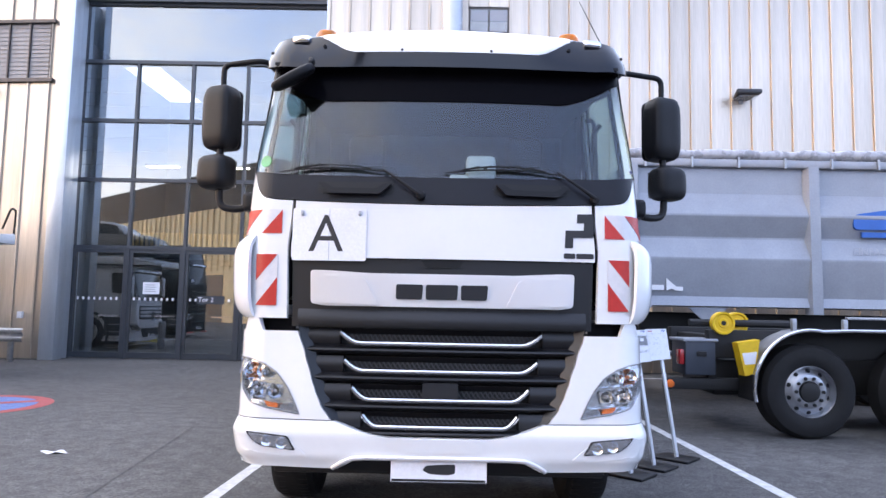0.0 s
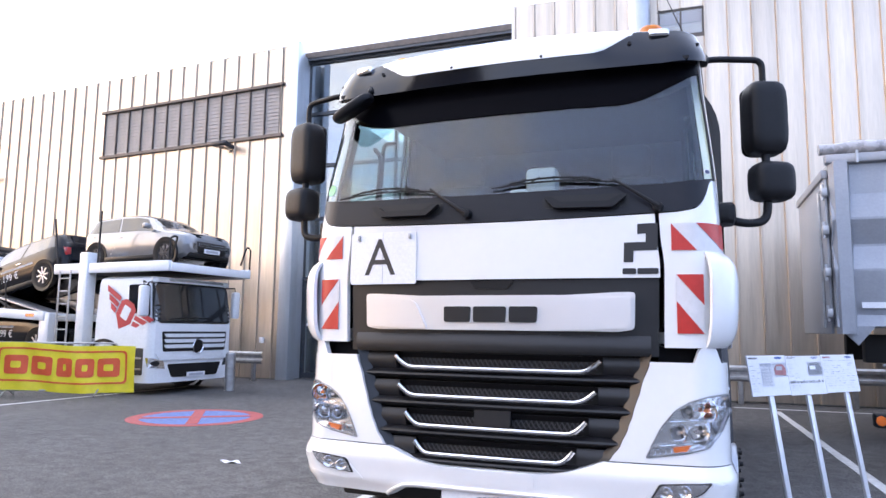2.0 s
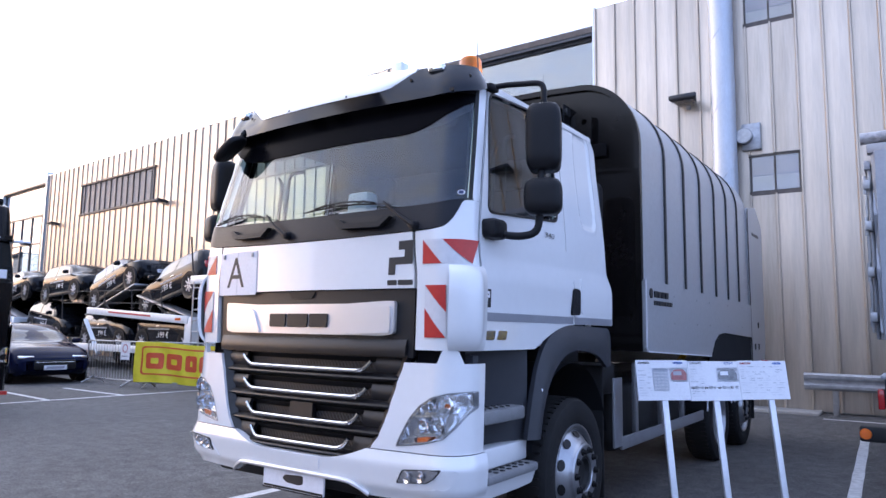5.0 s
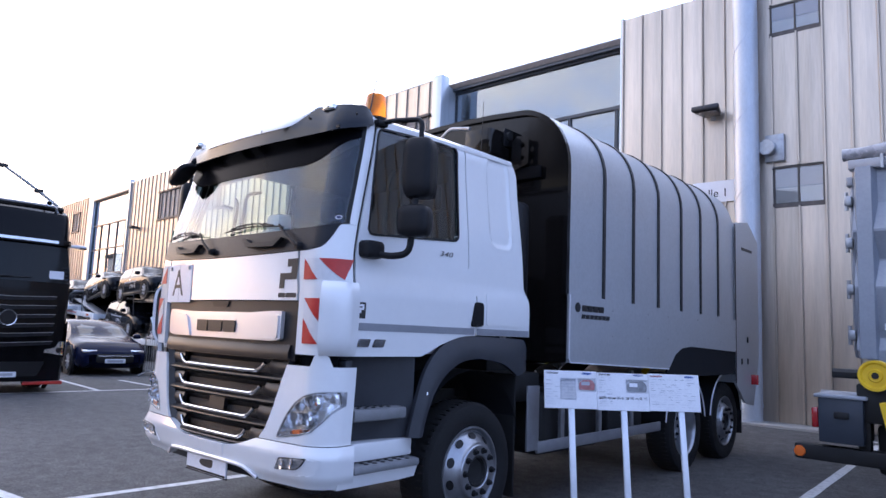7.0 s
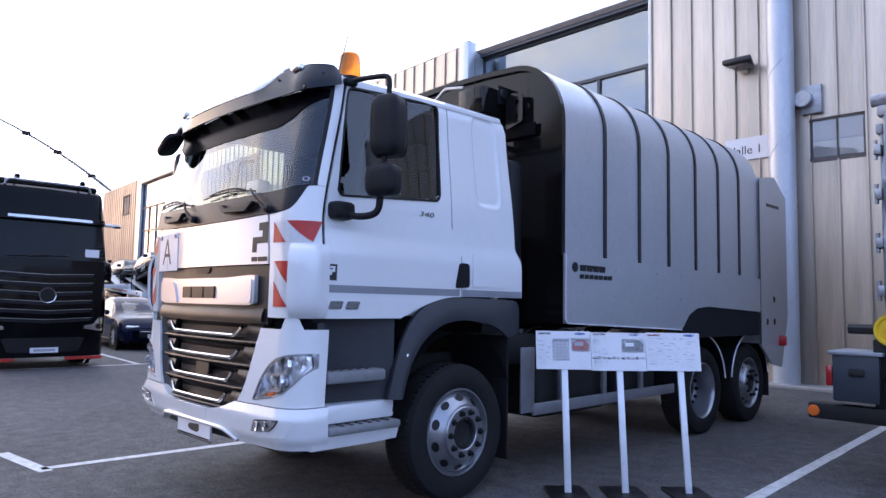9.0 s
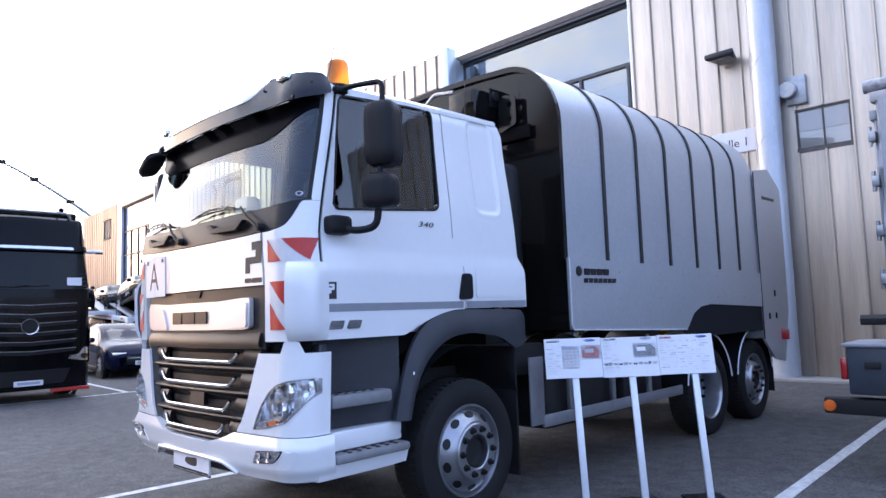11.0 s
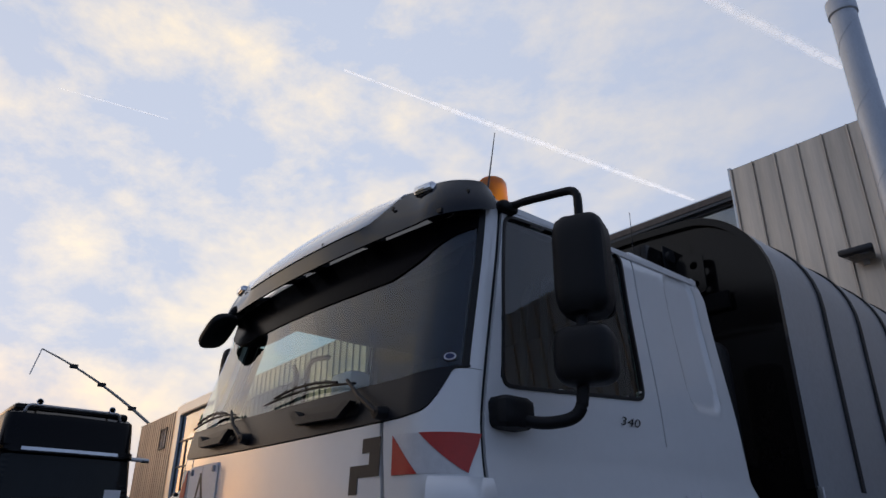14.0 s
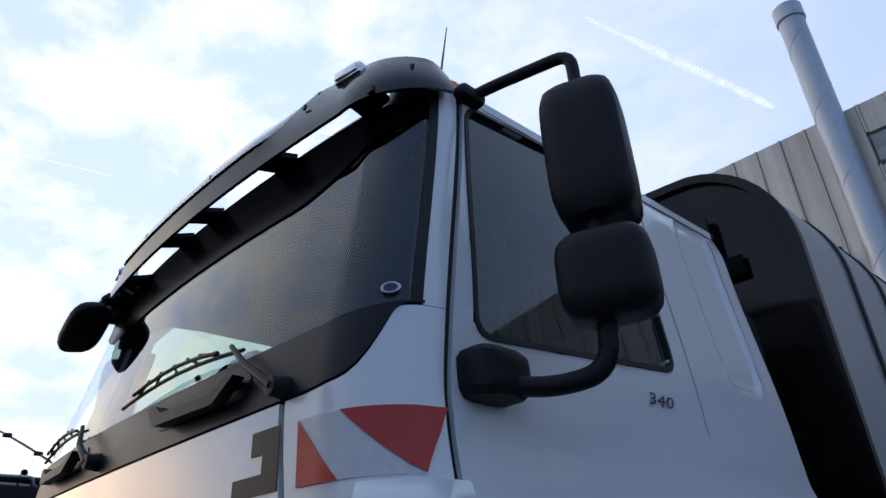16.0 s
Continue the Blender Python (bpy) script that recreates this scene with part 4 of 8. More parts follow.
tp("sun_band", sweep_slab(-1.70, 1.70, 60, band_low, k_(2.868), 6, 0.004, 0.002), VISORBAND, ws, "dark strip that stands for the visor reflected in the glass top")


def roof_pt(s, t, d):
    x = s * 1.085
    y0 = surf(xq(max(-1.06, min(1.06, x)), 2.98), 2.98).y + 0.10 * max(0.0, min(1.0, (0.97 - abs(s)) / 0.16))
    y = y0 + (5.925 - y0) * t
    lift_ = (1 - abs(s) ** 7) * min(1.0, (t + 0.001) / 0.25) ** 0.8 * (1 - 0.35 * max(0, t - 0.85) / 0.15)
    low_ = -0.028 * max(0.0, 1 - t / 0.07) * max(0.0, min(1.0, (0.95 - abs(s)) / 0.2))
    return Vector((x * (1 - 0.02 * lift_), y, 2.972 + 0.035 * t - low_ + 0.125 * lift_ + d))


tp("roof", slab(bmesh.new(), roof_pt, lin(-1, 1, 36), [0, 0.02, 0.05, 0.09, 0.14, 0.2, 0.35, 0.5, 0.65, 0.8, 0.87, 0.94, 1.0], 0.03), WHITE, None, "white cab roof")


def door_front(z):
    return FRO(z) + 0.06 + CORN + 0.018


def door_rear(z):
    return table([(1.3, 5.395), (1.80, 5.39), (1.93, 5.30), (3.0, 5.285)])(z)


def door_low(y):
    return 1.345 if y < 4.80 else 1.345 + 0.16 * math.sin(min(1, (y - 4.80) / 0.57) * math.pi / 2)


WIN = round_poly([(4.249, 2.157), (5.174, 2.229), (5.182, 2.966), (4.351, 2.907)], 0.055, 5)
WIN_OUT = round_poly([(4.235, 2.142), (5.188, 2.214), (5.196, 2.980), (4.338, 2.920)], 0.065, 5)


def inside(p, poly):
    x, y = p
    c = False
    for (x1, y1), (x2, y2) in zip(poly, poly[1:] + poly[:1]):
        if (y1 > y) != (y2 > y) and x < (x2 - x1) * (y - y1) / (y2 - y1) + x1:
            c = not c
    return c


HOLE = round_poly([(4.242, 2.150), (5.181, 2.222), (5.189, 2.973), (4.345, 2.914)], 0.06, 5)


def door_yz(u, v):
    zz = 1.345 + 1.655 * v
    y = door_front(zz) + (door_rear(zz) - door_front(zz)) * u
    z = door_low(y) + (2.975 + 0.027 * (y - 4.2) - door_low(y)) * v
    return y, z


for s in (-1, 1):
    def fn(u, v, d, s=s):
        y, z = door_yz(u, v)
        return flank(0.0, s)(y, z, d)
    dr = tp("door", slab(bmesh.new(), fn, lin(0, 1, 52), lin(0, 1, 76), 0.03, lambda u, v: not inside(door_yz(u, v), HOLE)), WHITE, None, "white cab door")
    tp("door_seal", slab(bmesh.new(), lambda u, v, d, s=s: flank(-0.014, s)(door_front(1.36 + 1.60 * v) - 0.035 + 0.05 * u, 1.36 + 1.60 * v, d), lin(0, 1, 2), lin(0, 1, 30), 0.012), GASKET, dr, "black rubber door seal")
    tp("window_frame", plate(bmesh.new(), WIN_OUT, flank(0.006, s), 0.02, 0.12, [WIN]), GASKET, dr)
    g_ = tp("window_pane", plate(bmesh.new(), WIN, lambda a, b_, d, s=s: Vector((s * (WID(2.15) + (WID(2.95) - WID(2.15)) * (b_ - 2.15) / 0.80 - 0.008 + d), a, b_)), 0.004), SIDEGLASS, dr, "", False)
    g_.visible_shadow = False
    clear_inside(g_, Vector((0, 4.7 - TO.y, 0)))
    tp("grab_rail", tube(bmesh.new(), bend([(s * 1.03, 4.62, 2.20), (s * 1.02, 4.66, 2.72), (s * 1.0, 4.80, 2.76)], 0.08), 0.016), BLACKP, dr)
    tp("grey_stripe", plate(bmesh.new(), rect(4.155, 1.512, 5.38, 1.562), flank(0.002, s), 0.003, 0.1), GREYSTRIPE, dr)
    # panel behind the door, with its pressed field and hatch

    def back(u, v, d, s=s):
        z = 1.51 + 1.508 * v
        ye = table([(1.5, 6.13), (1.80, 6.12), (1.92, 6.05), (2.88, 5.99), (2.96, 5.965), (3.02, 5.90)])(z)
        y = door_rear(z) + 0.012 + (ye - door_rear(z) - 0.012) * u
        ring = ((abs(y - 5.725 + 0.035 * (z - 2.6)) / 0.150) ** 5 + (abs(z - 2.605) / 0.37) ** 8) ** 0.16
        dip = -0.011 * max(0, min(1, (1.0 - ring) / 0.07)) + 0.004 * max(0, 1 - abs(ring - 1.04) / 0.06)
        return Vector((s * (WID(z) + dip + d), y, z))
    sp = tp("side_panel", slab(bmesh.new(), back, lin(0, 1, 46), lin(0, 1, 90), 0.03), WHITE, None, "white sleeper side panel with a pressed field")
    tp("hatch", plate(bmesh.new(), round_poly(rect(5.52, 1.59, 6.05, 1.845), 0.025), flank(0.006, s), 0.01, 0.15), WHITE, sp, "white locker hatch")
    tp("grey_stripe", plate(bmesh.new(), rect(5.412, 1.512, 6.12, 1.562), flank(0.002, s), 0.003, 0.1), GREYSTRIPE, sp)
    tp("door_handle", plate(bmesh.new(), round_poly([(5.330, 1.572), (5.475, 1.580), (5.468, 1.762), (5.37, 1.768)], 0.03), flank(0.016, s), 0.03, 0.08), BLACKP, dr, "black recessed door handle")
# rear wall, floor, lining
b = bx((-1.08, 5.88, 1.45), (1.08, 5.93, 3.02), 0.01)
box(b, (-1.08, 4.2, 1.36), (1.08, 5.95, 1.42))
tp("cab_back", b, WHITE)
b = bmesh.new()
for s in (-1, 1):
    def ln(u, v, d, s=s):
        y, z = door_yz(u, v)
        return Vector((s * (WID(z) - 0.05 + d), y, z))
    slab(b, ln, lin(0.0, 1, 26), lin(0.02, 1, 40), 0.01, lambda u, v: not inside(door_yz(u, v), HOLE))
    box(b, (s * 1.02 - 0.02, 5.2, 1.5), (s * 1.02 + 0.02, 5.9, 2.93))
box(b, (-1.05, 5.86, 1.45), (1.05, 5.895, 2.95))
box(b, (-1.04, 4.42, 2.90), (1.04, 5.9, 2.93))
box(b, (-1.05, 4.2, 1.42), (1.05, 5.9, 1.45))
tp("cab_lining", b, LINING, None, "dark grey cab lining")
tp("headliner", slab(bmesh.new(), lambda u, v, d: surf(u, 2.655 + 0.09 * max(0.0, (abs(u) - 0.7) / 0.8) ** 1.3, -0.05 - 0.12 * v) + Vector((0, 0, 0.02 * v + d)), lin(-1.72, 1.72, 36), lin(0, 1, 4), -0.17), CONSOLE, None, "black overhead console above the windscreen")
dash = tp("dashboard", slab(bmesh.new(), lambda u, v, d: surf(u, 2.10 + 0.05 * math.sin(v * math.pi), -0.06 - 0.45 * v) + Vector((0, 0, d)), lin(-1.45, 1.45, 30), lin(0, 1, 8), 0.25), LINING, None, "dark dashboard under the windscreen")
b = bx((0.13, 4.12, 2.20), (0.31, 4.24, 2.345), 0.03)
box(b, (0.03, 4.14, 2.14), (0.29, 4.26, 2.23), 0.02)
tp("dash_display", b, GREYINK, dash, "pale display unit on the dashboard")
for s in (-1, 1):
    b = bx((s * 0.62 - 0.26, 4.85, 1.80), (s * 0.62 + 0.26, 5.36, 1.98), 0.06)
    box(b, (s * 0.62 - 0.25, 5.26, 1.92), (s * 0.62 + 0.25, 5.44, 2.52), 0.07)
    box(b, (s * 0.62 - 0.14, 5.30, 2.52), (s * 0.62 + 0.14, 5.42, 2.76), 0.05)
    box(b, (s * 0.62 - 0.20, 4.9, 1.44), (s * 0.62 + 0.20, 5.3, 1.82), 0.03)
    tp("seat", b, SEAT, None, "dark cloth cab seat with headrest")
m = Matrix.Translation((0.60, 4.68, 2.10)) @ Matrix.Rotation(radians(-62), 4, "X")
b = bmesh.new()
tube(b, [m @ Vector((0.22 * math.cos(i * math.pi / 12), 0.22 * math.sin(i * math.pi / 12), 0)) for i in range(25)], 0.016, 8, False)
tube(b, [m @ Vector((-0.21, 0, 0)), m @ Vector((0.21, 0, 0))], 0.022)
tube(b, [m @ Vector((0, 0, 0)), m @ Vector((0, 0, -0.35))], 0.035)
tp("steering_wheel", b, BLACKP)
for s in (-1, 1):
    tp("grab_pole", tube(bmesh.new(), bend([(s * 1.06, 4.50, 2.12), (s * 1.0, 4.52, 2.16), (s * 0.99, 4.56, 2.60), (s * 1.04, 4.56, 2.66)], 0.04), 0.016, 8), BLACKP, None, "black grab pole inside the door pillar")


# visor with its brackets, white cap and lamps
def vis_low(q):
    return 2.826 + 0.086 * (abs(q) / 1.9) ** 4


def vis_high(q):
    a = abs(q)
    return 2.932 + 0.111 * max(0, min(1, (a - 0.58) / 0.27)) ** 1.4 * (1 if a < 1.70 else 1 - ((a - 1.70) / 0.18) ** 2 * 0.30)


def vis_off(q, v):
    side_ = max(0.0, min(1.0, (abs(q) - 0.58) / 0.34))
    return (0.082 + 0.020 * v * (1 - side_) - 0.062 * side_ * v ** 2.2) * (1 - 0.75 * max(0, (abs(q) - 1.2) / 0.75) ** 1.5) + 0.006


vis = tp("sun_visor", sweep_slab(-1.88, 1.88, 64, vis_low, vis_high, 8, 0.012, 0, vis_off), VISOR, None, "smoked black sun visor along the roof edge")


def cap_pt(u, v, d):
    zl, o0 = vis_high(u) - 0.008, vis_off(u, 1.0) + 0.004
    z = zl + (3.088 - 0.030 * u * u - zl) * v
    p = surf(u, min(z, 3.0), o0 + (0.004 - o0) * v ** 1.5)
    return Vector((p.x, p.y, z + d))


tp("roof_cap", slab(bmesh.new(), cap_pt, lin(-0.845, 0.845, 34), lin(0, 1, 8), 0.012), WHITE, vis, "glossy white fairing in the middle of the visor")
for s in (-1, 1):
    def shoulder(u, v, d, s=s):
        q = s * (0.852 + 0.998 * u)
        z = vis_high(q) - 0.006 + 0.03 * v * (1 - u * 0.75)
        o = vis_off(q, 1.0) - 0.045 * v
        p = surf(q, min(z, 3.0), o)
        return Vector((p.x, p.y, z + d))
    tp("visor_shoulder", slab(bmesh.new(), shoulder, lin(0, 1, 16), lin(0, 1, 5), 0.012), VISOR, vis)
for q in (-1.2, -0.62, -0.13, 0.13, 0.62, 1.2):
    b = bmesh.new()
    p0, p1 = surf(q, vis_low(q) + 0.012, vis_off(q, 0.1) - 0.010), surf(q, 2.868, -0.004)
    r = [b.verts.new(p0 + Vector((-0.05, 0, 0))), b.verts.new(p0 + Vector((0.05, 0, 0))), b.verts.new(p1 + Vector((0.055, 0, 0))), b.verts.new(p1 + Vector((-0.055, 0, 0)))]
    r2 = [b.verts.new(v.co + Vector((0, 0, 0.018))) for v in r]
    b.faces.new(r)
    b.faces.new(r2)
    for i in range(4):
        b.faces.new((r[i], r[(i + 1) % 4], r2[(i + 1) % 4], r2[i]))
    tp("visor_bracket", b, BLACKP, vis)
for q in (-1.55, -0.82, -0.29, 0.29, 0.82, 1.55):
    c = surf(q, min(vis_high(q) - 0.008, 2.965), vis_off(q, 0.85 if abs(q) < 0.5 else 0.6) + 0.002)
    tp("visor_screw", lathe(bmesh.new(), [(0.0, 0.006), (0.009, 0.005), (0.011, 0.0)], 12, Matrix.Translation(c) @ Matrix.Rotation(radians(90), 4, "X")), BLACKP, vis)
for s in (-1, 1):
    c = surf(s * 1.02, 3.022, 0.030)
    lm = tp("marker_lamp", bx((-0.055, -0.03, -0.02), (0.055, 0.05, 0.025), 0.012, 2, Matrix.Translation(c) @ Matrix.Rotation(s * 0.18, 4, "Z")), CHROME, vis, "small white marker lamp")
    tp("marker_lens", bx((-0.045, -0.036, -0.012), (0.045, -0.028, 0.016), 0.004, 2, Matrix.Translation(c) @ Matrix.Rotation(s * 0.18, 4, "Z")), REFLECT, lm)

# wipers and grab bars on the cowl
for px, ex, b0, b1 in ((0.86, 0.64, 0.00, 0.68), (-0.13, -0.35, -0.95, -0.32)):
    w_ = tp("wiper", tube(bmesh.new(), [face(0.04)(px, 2.045, 0), face(0.05)((px + ex) / 2, 2.12, 0), face(0.035)(ex, 2.20, 0)], [0.013, 0.009, 0.007]), BLACKP, None, "black windscreen wiper")
    b = tube(bmesh.new(), [face(0.022)(b0 + (b1 - b0) * i / 8, 2.183 + 0.022 * math.sin(i / 8 * math.pi), 0) for i in range(9)], 0.0055)
    tube(b, [face(0.036)(b0 + (b1 - b0) * (0.15 + 0.7 * i / 6), 2.20 + 0.022 * math.sin(i / 6 * math.pi), 0) for i in range(7)], 0.0055)
    for k in (0.15, 0.32, 0.5, 0.68, 0.85):
        tube(b, [face(0.022)(b0 + (b1 - b0) * k, 2.185 + 0.022 * math.sin(k * math.pi), 0), face(0.038)(b0 + (b1 - b0) * (0.5 + (k - 0.5) * 0.6), 2.212 + 0.02 * math.sin(k * math.pi), 0)], 0.004, 6)
    tp("wiper_blade", b, BLACKP, w_)
    tp("wiper_pivot", lathe(bmesh.new(), [(0.0, 0.05), (0.022, 0.045), (0.028, 0.0)], 14, Matrix.Translation(face(0.0)(px, 2.045, 0)) @ Matrix.Rotation(radians(90), 4, "X")), BLACKP, w_)
for x0, x1 in ((-0.70, -0.30), (0.30, 0.70)):
    b = bmesh.new()
    plate(b, round_poly([(x0 - 0.01, 2.112), (x0 + 0.05, 2.052), (x1 - 0.06, 2.048), (x1 + 0.01, 2.108), (x1 - 0.03, 2.110), (x1 - 0.08, 2.080), (x0 + 0.08, 2.083), (x0 + 0.03, 2.114)], 0.010), face(0.050), 0.034, 0.05)
    for xe in (x0 + 0.03, x1 - 0.03):
        tube(b, [face(-0.01)(xe, 2.098, 0), face(0.035)(xe, 2.094, 0)], 0.014, 8)
    tp("grab_handle", b, BLACKP, None, "black front grab handle")
    tp("handle_recess", plate(bmesh.new(), round_poly(rect(x0 - 0.02, 2.055, x1 + 0.02, 2.125), 0.03), face(0.0075), 0.002, 0.08), GASKET)

# hood lettering plate, emblem shapes and the sheet with the letter
ap = tp("letter_plate", plate(bmesh.new(), round_poly(rect(-0.855, 1.672, -0.432, 1.968), 0.012), face(0.007), 0.004, 0.08), PAPER, None, "white hinged plate with a black letter A")
tp("letter", words(bmesh.new(), "A", 0.300, face(0.0075), -0.760, 1.724, 0.001), INK, ap)
tp("plate_fold", plate(bmesh.new(), rect(-0.6445, 1.675, -0.6415, 1.965), face(0.0082), 0.001, 0.1), GREYINK, ap)
for x in (-0.80, -0.47):
    tp("plate_clip", bx((x - 0.008, -0.015, 1.925), (x + 0.008, 0.0, 1.955), 0.004, 2, Matrix.Translation((0, face(0.006)(x, 1.94, 0).y, 0))), STEEL, ap)
b = bmesh.new()
plate(b, [(0.758, 1.962), (0.856, 1.965), (0.852, 1.828), (0.737, 1.826), (0.735, 1.768), (0.688, 1.768), (0.692, 1.868), (0.796, 1.870), (0.798, 1.912), (0.757, 1.910)], face(0.003), 0.002, 0.06)
tp("emblem", b, INK, None, "black angular emblem shape")
for x0, x1 in ((0.682, 0.748), (0.754, 0.855)):
    tp("emblem_bar", plate(bmesh.new(), round_poly(rect(x0, 1.708, x1, 1.738), 0.008), face(0.003), 0.002, 0.06), INK)

# dark surround, silver band and its plain dark blocks
tp("grille_surround", sweep_slab(-0.88, 0.88, 26, k_(1.30), k_(1.685), 8, 0.03, -0.022), GRILLE, None, "dark grey plastic grille surround")
sil = tp("silver_band", plate(bmesh.new(), round_poly([(-0.735, 1.432), (-0.66, 1.420), (0.66, 1.420), (0.735, 1.432), (0.742, 1.618), (0.66, 1.618), (0.40, 1.604), (-0.40, 1.604), (-0.66, 1.618), (-0.742, 1.618)], 0.02, 3), face(0.012), 0.03, 0.09), SILVERP, None, "satin silver band across the grille")
for s in (-1, 1):
    tp("band_wing", plate(bmesh.new(), round_poly([(s * 0.355, 1.424), (s * 0.715, 1.436), (s * 0.722, 1.592), (s * 0.45, 1.580), (s * 0.42, 1.562)], 0.02, 3), face(0.026), 0.02, 0.08), SILVERP, sil)
for x0, x1 in ((-0.255, -0.105), (-0.09, 0.09), (0.105, 0.255)):
    tp("badge_block", plate(bmesh.new(), round_poly([(x0, 1.462), (x1 - 0.006, 1.462), (x1, 1.545), (x0, 1.545)], 0.012, 3), face(0.024), 0.012, 0.08), GRILLE, sil, "plain dark badge block")
tp("hood_latch", plate(bmesh.new(), round_poly([(-0.09, 1.640), (0.09, 1.640), (0.12, 1.682), (-0.12, 1.682)], 0.01), face(-0.012), 0.02, 0.1), GASKET)
tp("upper_blade", sweep_slab(-0.84, 0.84, 26, k_(1.312), k_(1.400), 5, 0.03, 0, lambda q, v: 0.022 * math.sin(math.pi * min(1, v * 0.6 + 0.35)) - 0.018), GRILLE)

# lower grille
EDGE = table([(0.70, 0.20), (0.715, 0.37), (0.735, 0.475), (0.77, 0.565), (0.80, 0.605), (0.87, 0.655), (0.95, 0.69), (1.02, 0.715), (1.148, 0.755), (1.262, 0.796), (1.32, 0.815)])


def in_edge(u, z, off, d):
    return surf(xq(u * EDGE(z), z), z, off + d)


for s in (-1, 1):
    tp("grille_border", slab(bmesh.new(), lambda u, v, d, s=s: surf(xq(s * (EDGE(0.712 + 0.598 * v) - 0.045 + 0.049 * u), 1.0), 0.712 + 0.598 * v, -0.050 + 0.034 * u + d), lin(0, 1, 4), lin(0, 1, 40), 0.04), GRILLE, None, "dark grille border")
tp("grille_back", slab(bmesh.new(), lambda u, v, d: in_edge(u, 0.70 + 0.61 * v, -0.125, d), lin(-1, 1, 24), lin(0, 1, 24), 0.02), GASKET, None, "black grille backing")
CH = [(1.212, 0.565, 1.272), (1.060, 0.540, 1.117), (0.904, 0.492, 0.968), (0.760, 0.430, 0.822)]
ROWS_Z = [(1.145, 1.305), (0.990, 1.150), (0.838, 0.996), (0.705, 0.845)]
for (zc, xe, ze), (z0, z1) in zip(CH, ROWS_Z):
    # louvre body: a lower lip under the chrome and end cheeks
    def blade(u, v, d, zc=zc, xe=xe, z0=z0):
        z = z0 + (zc - 0.012 - z0) * v
        return in_edge(u, z, -0.090 + 0.068 * math.sin(math.pi * (0.06 + 0.80 * v)), d)
    tp("grille_blade", slab(bmesh.new(), blade, lin(-1, 1, 26), lin(0, 1, 6), 0.02), GRILLE)
    for s in (-1, 1):
        def cheek(u, v, d, s=s, zc=zc, xe=xe, z0=z0, z1=z1):
            z = zc - 0.012 + (z1 - 0.012 - zc + 0.012) * v
            xi = xe + 0.012
            x = xi + (EDGE(z) - xi) * u
            return surf(xq(s * x, z), z, -0.062 * (1 - u) - 0.055 * u + 0.014 * math.sin(v * 3.1) + d)
        tp("grille_cheek", slab(bmesh.new(), cheek, lin(0, 1, 8), lin(0, 1, 6), 0.03), GRILLE)
    lipz = z1 - 0.012
    tp("grille_lip", slab(bmesh.new(), lambda u, v, d, zc=zc, xe=xe, lipz=lipz: surf(xq(u * (xe + 0.01), 1.0), lipz - 0.03 + 0.03 * v, -0.105 + 0.02 * v + d), lin(-1, 1, 22), lin(0, 1, 3), 0.02), GRILLE)
    pts = []
    for i in range(41):
        t = -1 + i / 20
        x = t * xe
        e = max(0, (abs(t) - 0.80) / 0.20)
        pts.append(face(-0.020)(x, zc + (ze - zc) * e ** 1.9, 0))
    tp("chrome_strip", tube(bmesh.new(), pts, 0.0125, 8), CHROME, None, "slim chrome grille strip")
    # wire mesh in the slot
    b = bmesh.new()
    n = int(2 * xe / 0.028)
    zt = lipz - 0.03
    for i in range(n):
        x = -xe + 0.02 + (2 * xe - 0.04) * i / n
        for a0, a1, h0, h1 in ((x, x + 0.014, zc + 0.008, (zc + zt) / 2), (x + 0.014, x + 0.028, (zc + zt) / 2, zc + 0.008), (x, x + 0.014, zt, (zc + zt) / 2), (x + 0.014, x + 0.028, (zc + zt) / 2, zt)):
            p, q_ = face(-0.088)(a0, h0, 0), face(-0.088)(a1, h1, 0)
            dz = Vector((0.0035, 0, 0.0025))
            v4 = [b.verts.new(p - dz), b.verts.new(p + dz), b.verts.new(q_ + dz), b.verts.new(q_ - dz)]
            b.faces.new(v4)
    tagged(tp("grille_mesh", b, DARKP, None, "black honeycomb mesh", False), kind="stuff")
tp("radar_cover", plate(bmesh.new(), round_poly(rect(-0.10, 0.915, 0.10, 1.015), 0.012), face(-0.052), 0.03, 0.1), GRILLE)

# white lower corners with the lamps, bumper
HL = [(1.166, 1.126), (1.170, 1.04), (1.118, 0.938), (1.062, 0.873), (0.955, 0.843), (0.775, 0.816), (0.806, 0.885), (0.850, 0.967), (0.915, 1.045), (0.985, 1.090), (1.07, 1.116)]
HLC = (1.0, 0.96)


def lamp_outline(k, s, r=0.014):
    """The headlight's outline, shrunk by k about its middle, on the side s."""
    return [(s * (HLC[0] + (x - HLC[0]) * k), HLC[1] + (z - HLC[1]) * k) for x, z in round_poly(HL, r, 4)]


def lamp_pot(off, r, depth, s, x, z, spin):
    """A round reflector pot set into the lamp, its mouth at the given offset from the cab's front."""
    c = face(off)(s * x, z, 0)
    return lathe(bmesh.new(), [(r, 0.0), (r * 0.97, 0.004), (r * 0.86, -depth * 0.45), (r * 0.55, -depth * 0.85), (r * 0.22, -depth), (r * 0.20, -depth * 0.55), (0.0, -depth * 0.5)], 24,
                 Matrix.Translation(c) @ Matrix.Rotation(radians(90), 4, "X") @ Matrix.Rotation(radians(-s * spin), 4, "Y"))


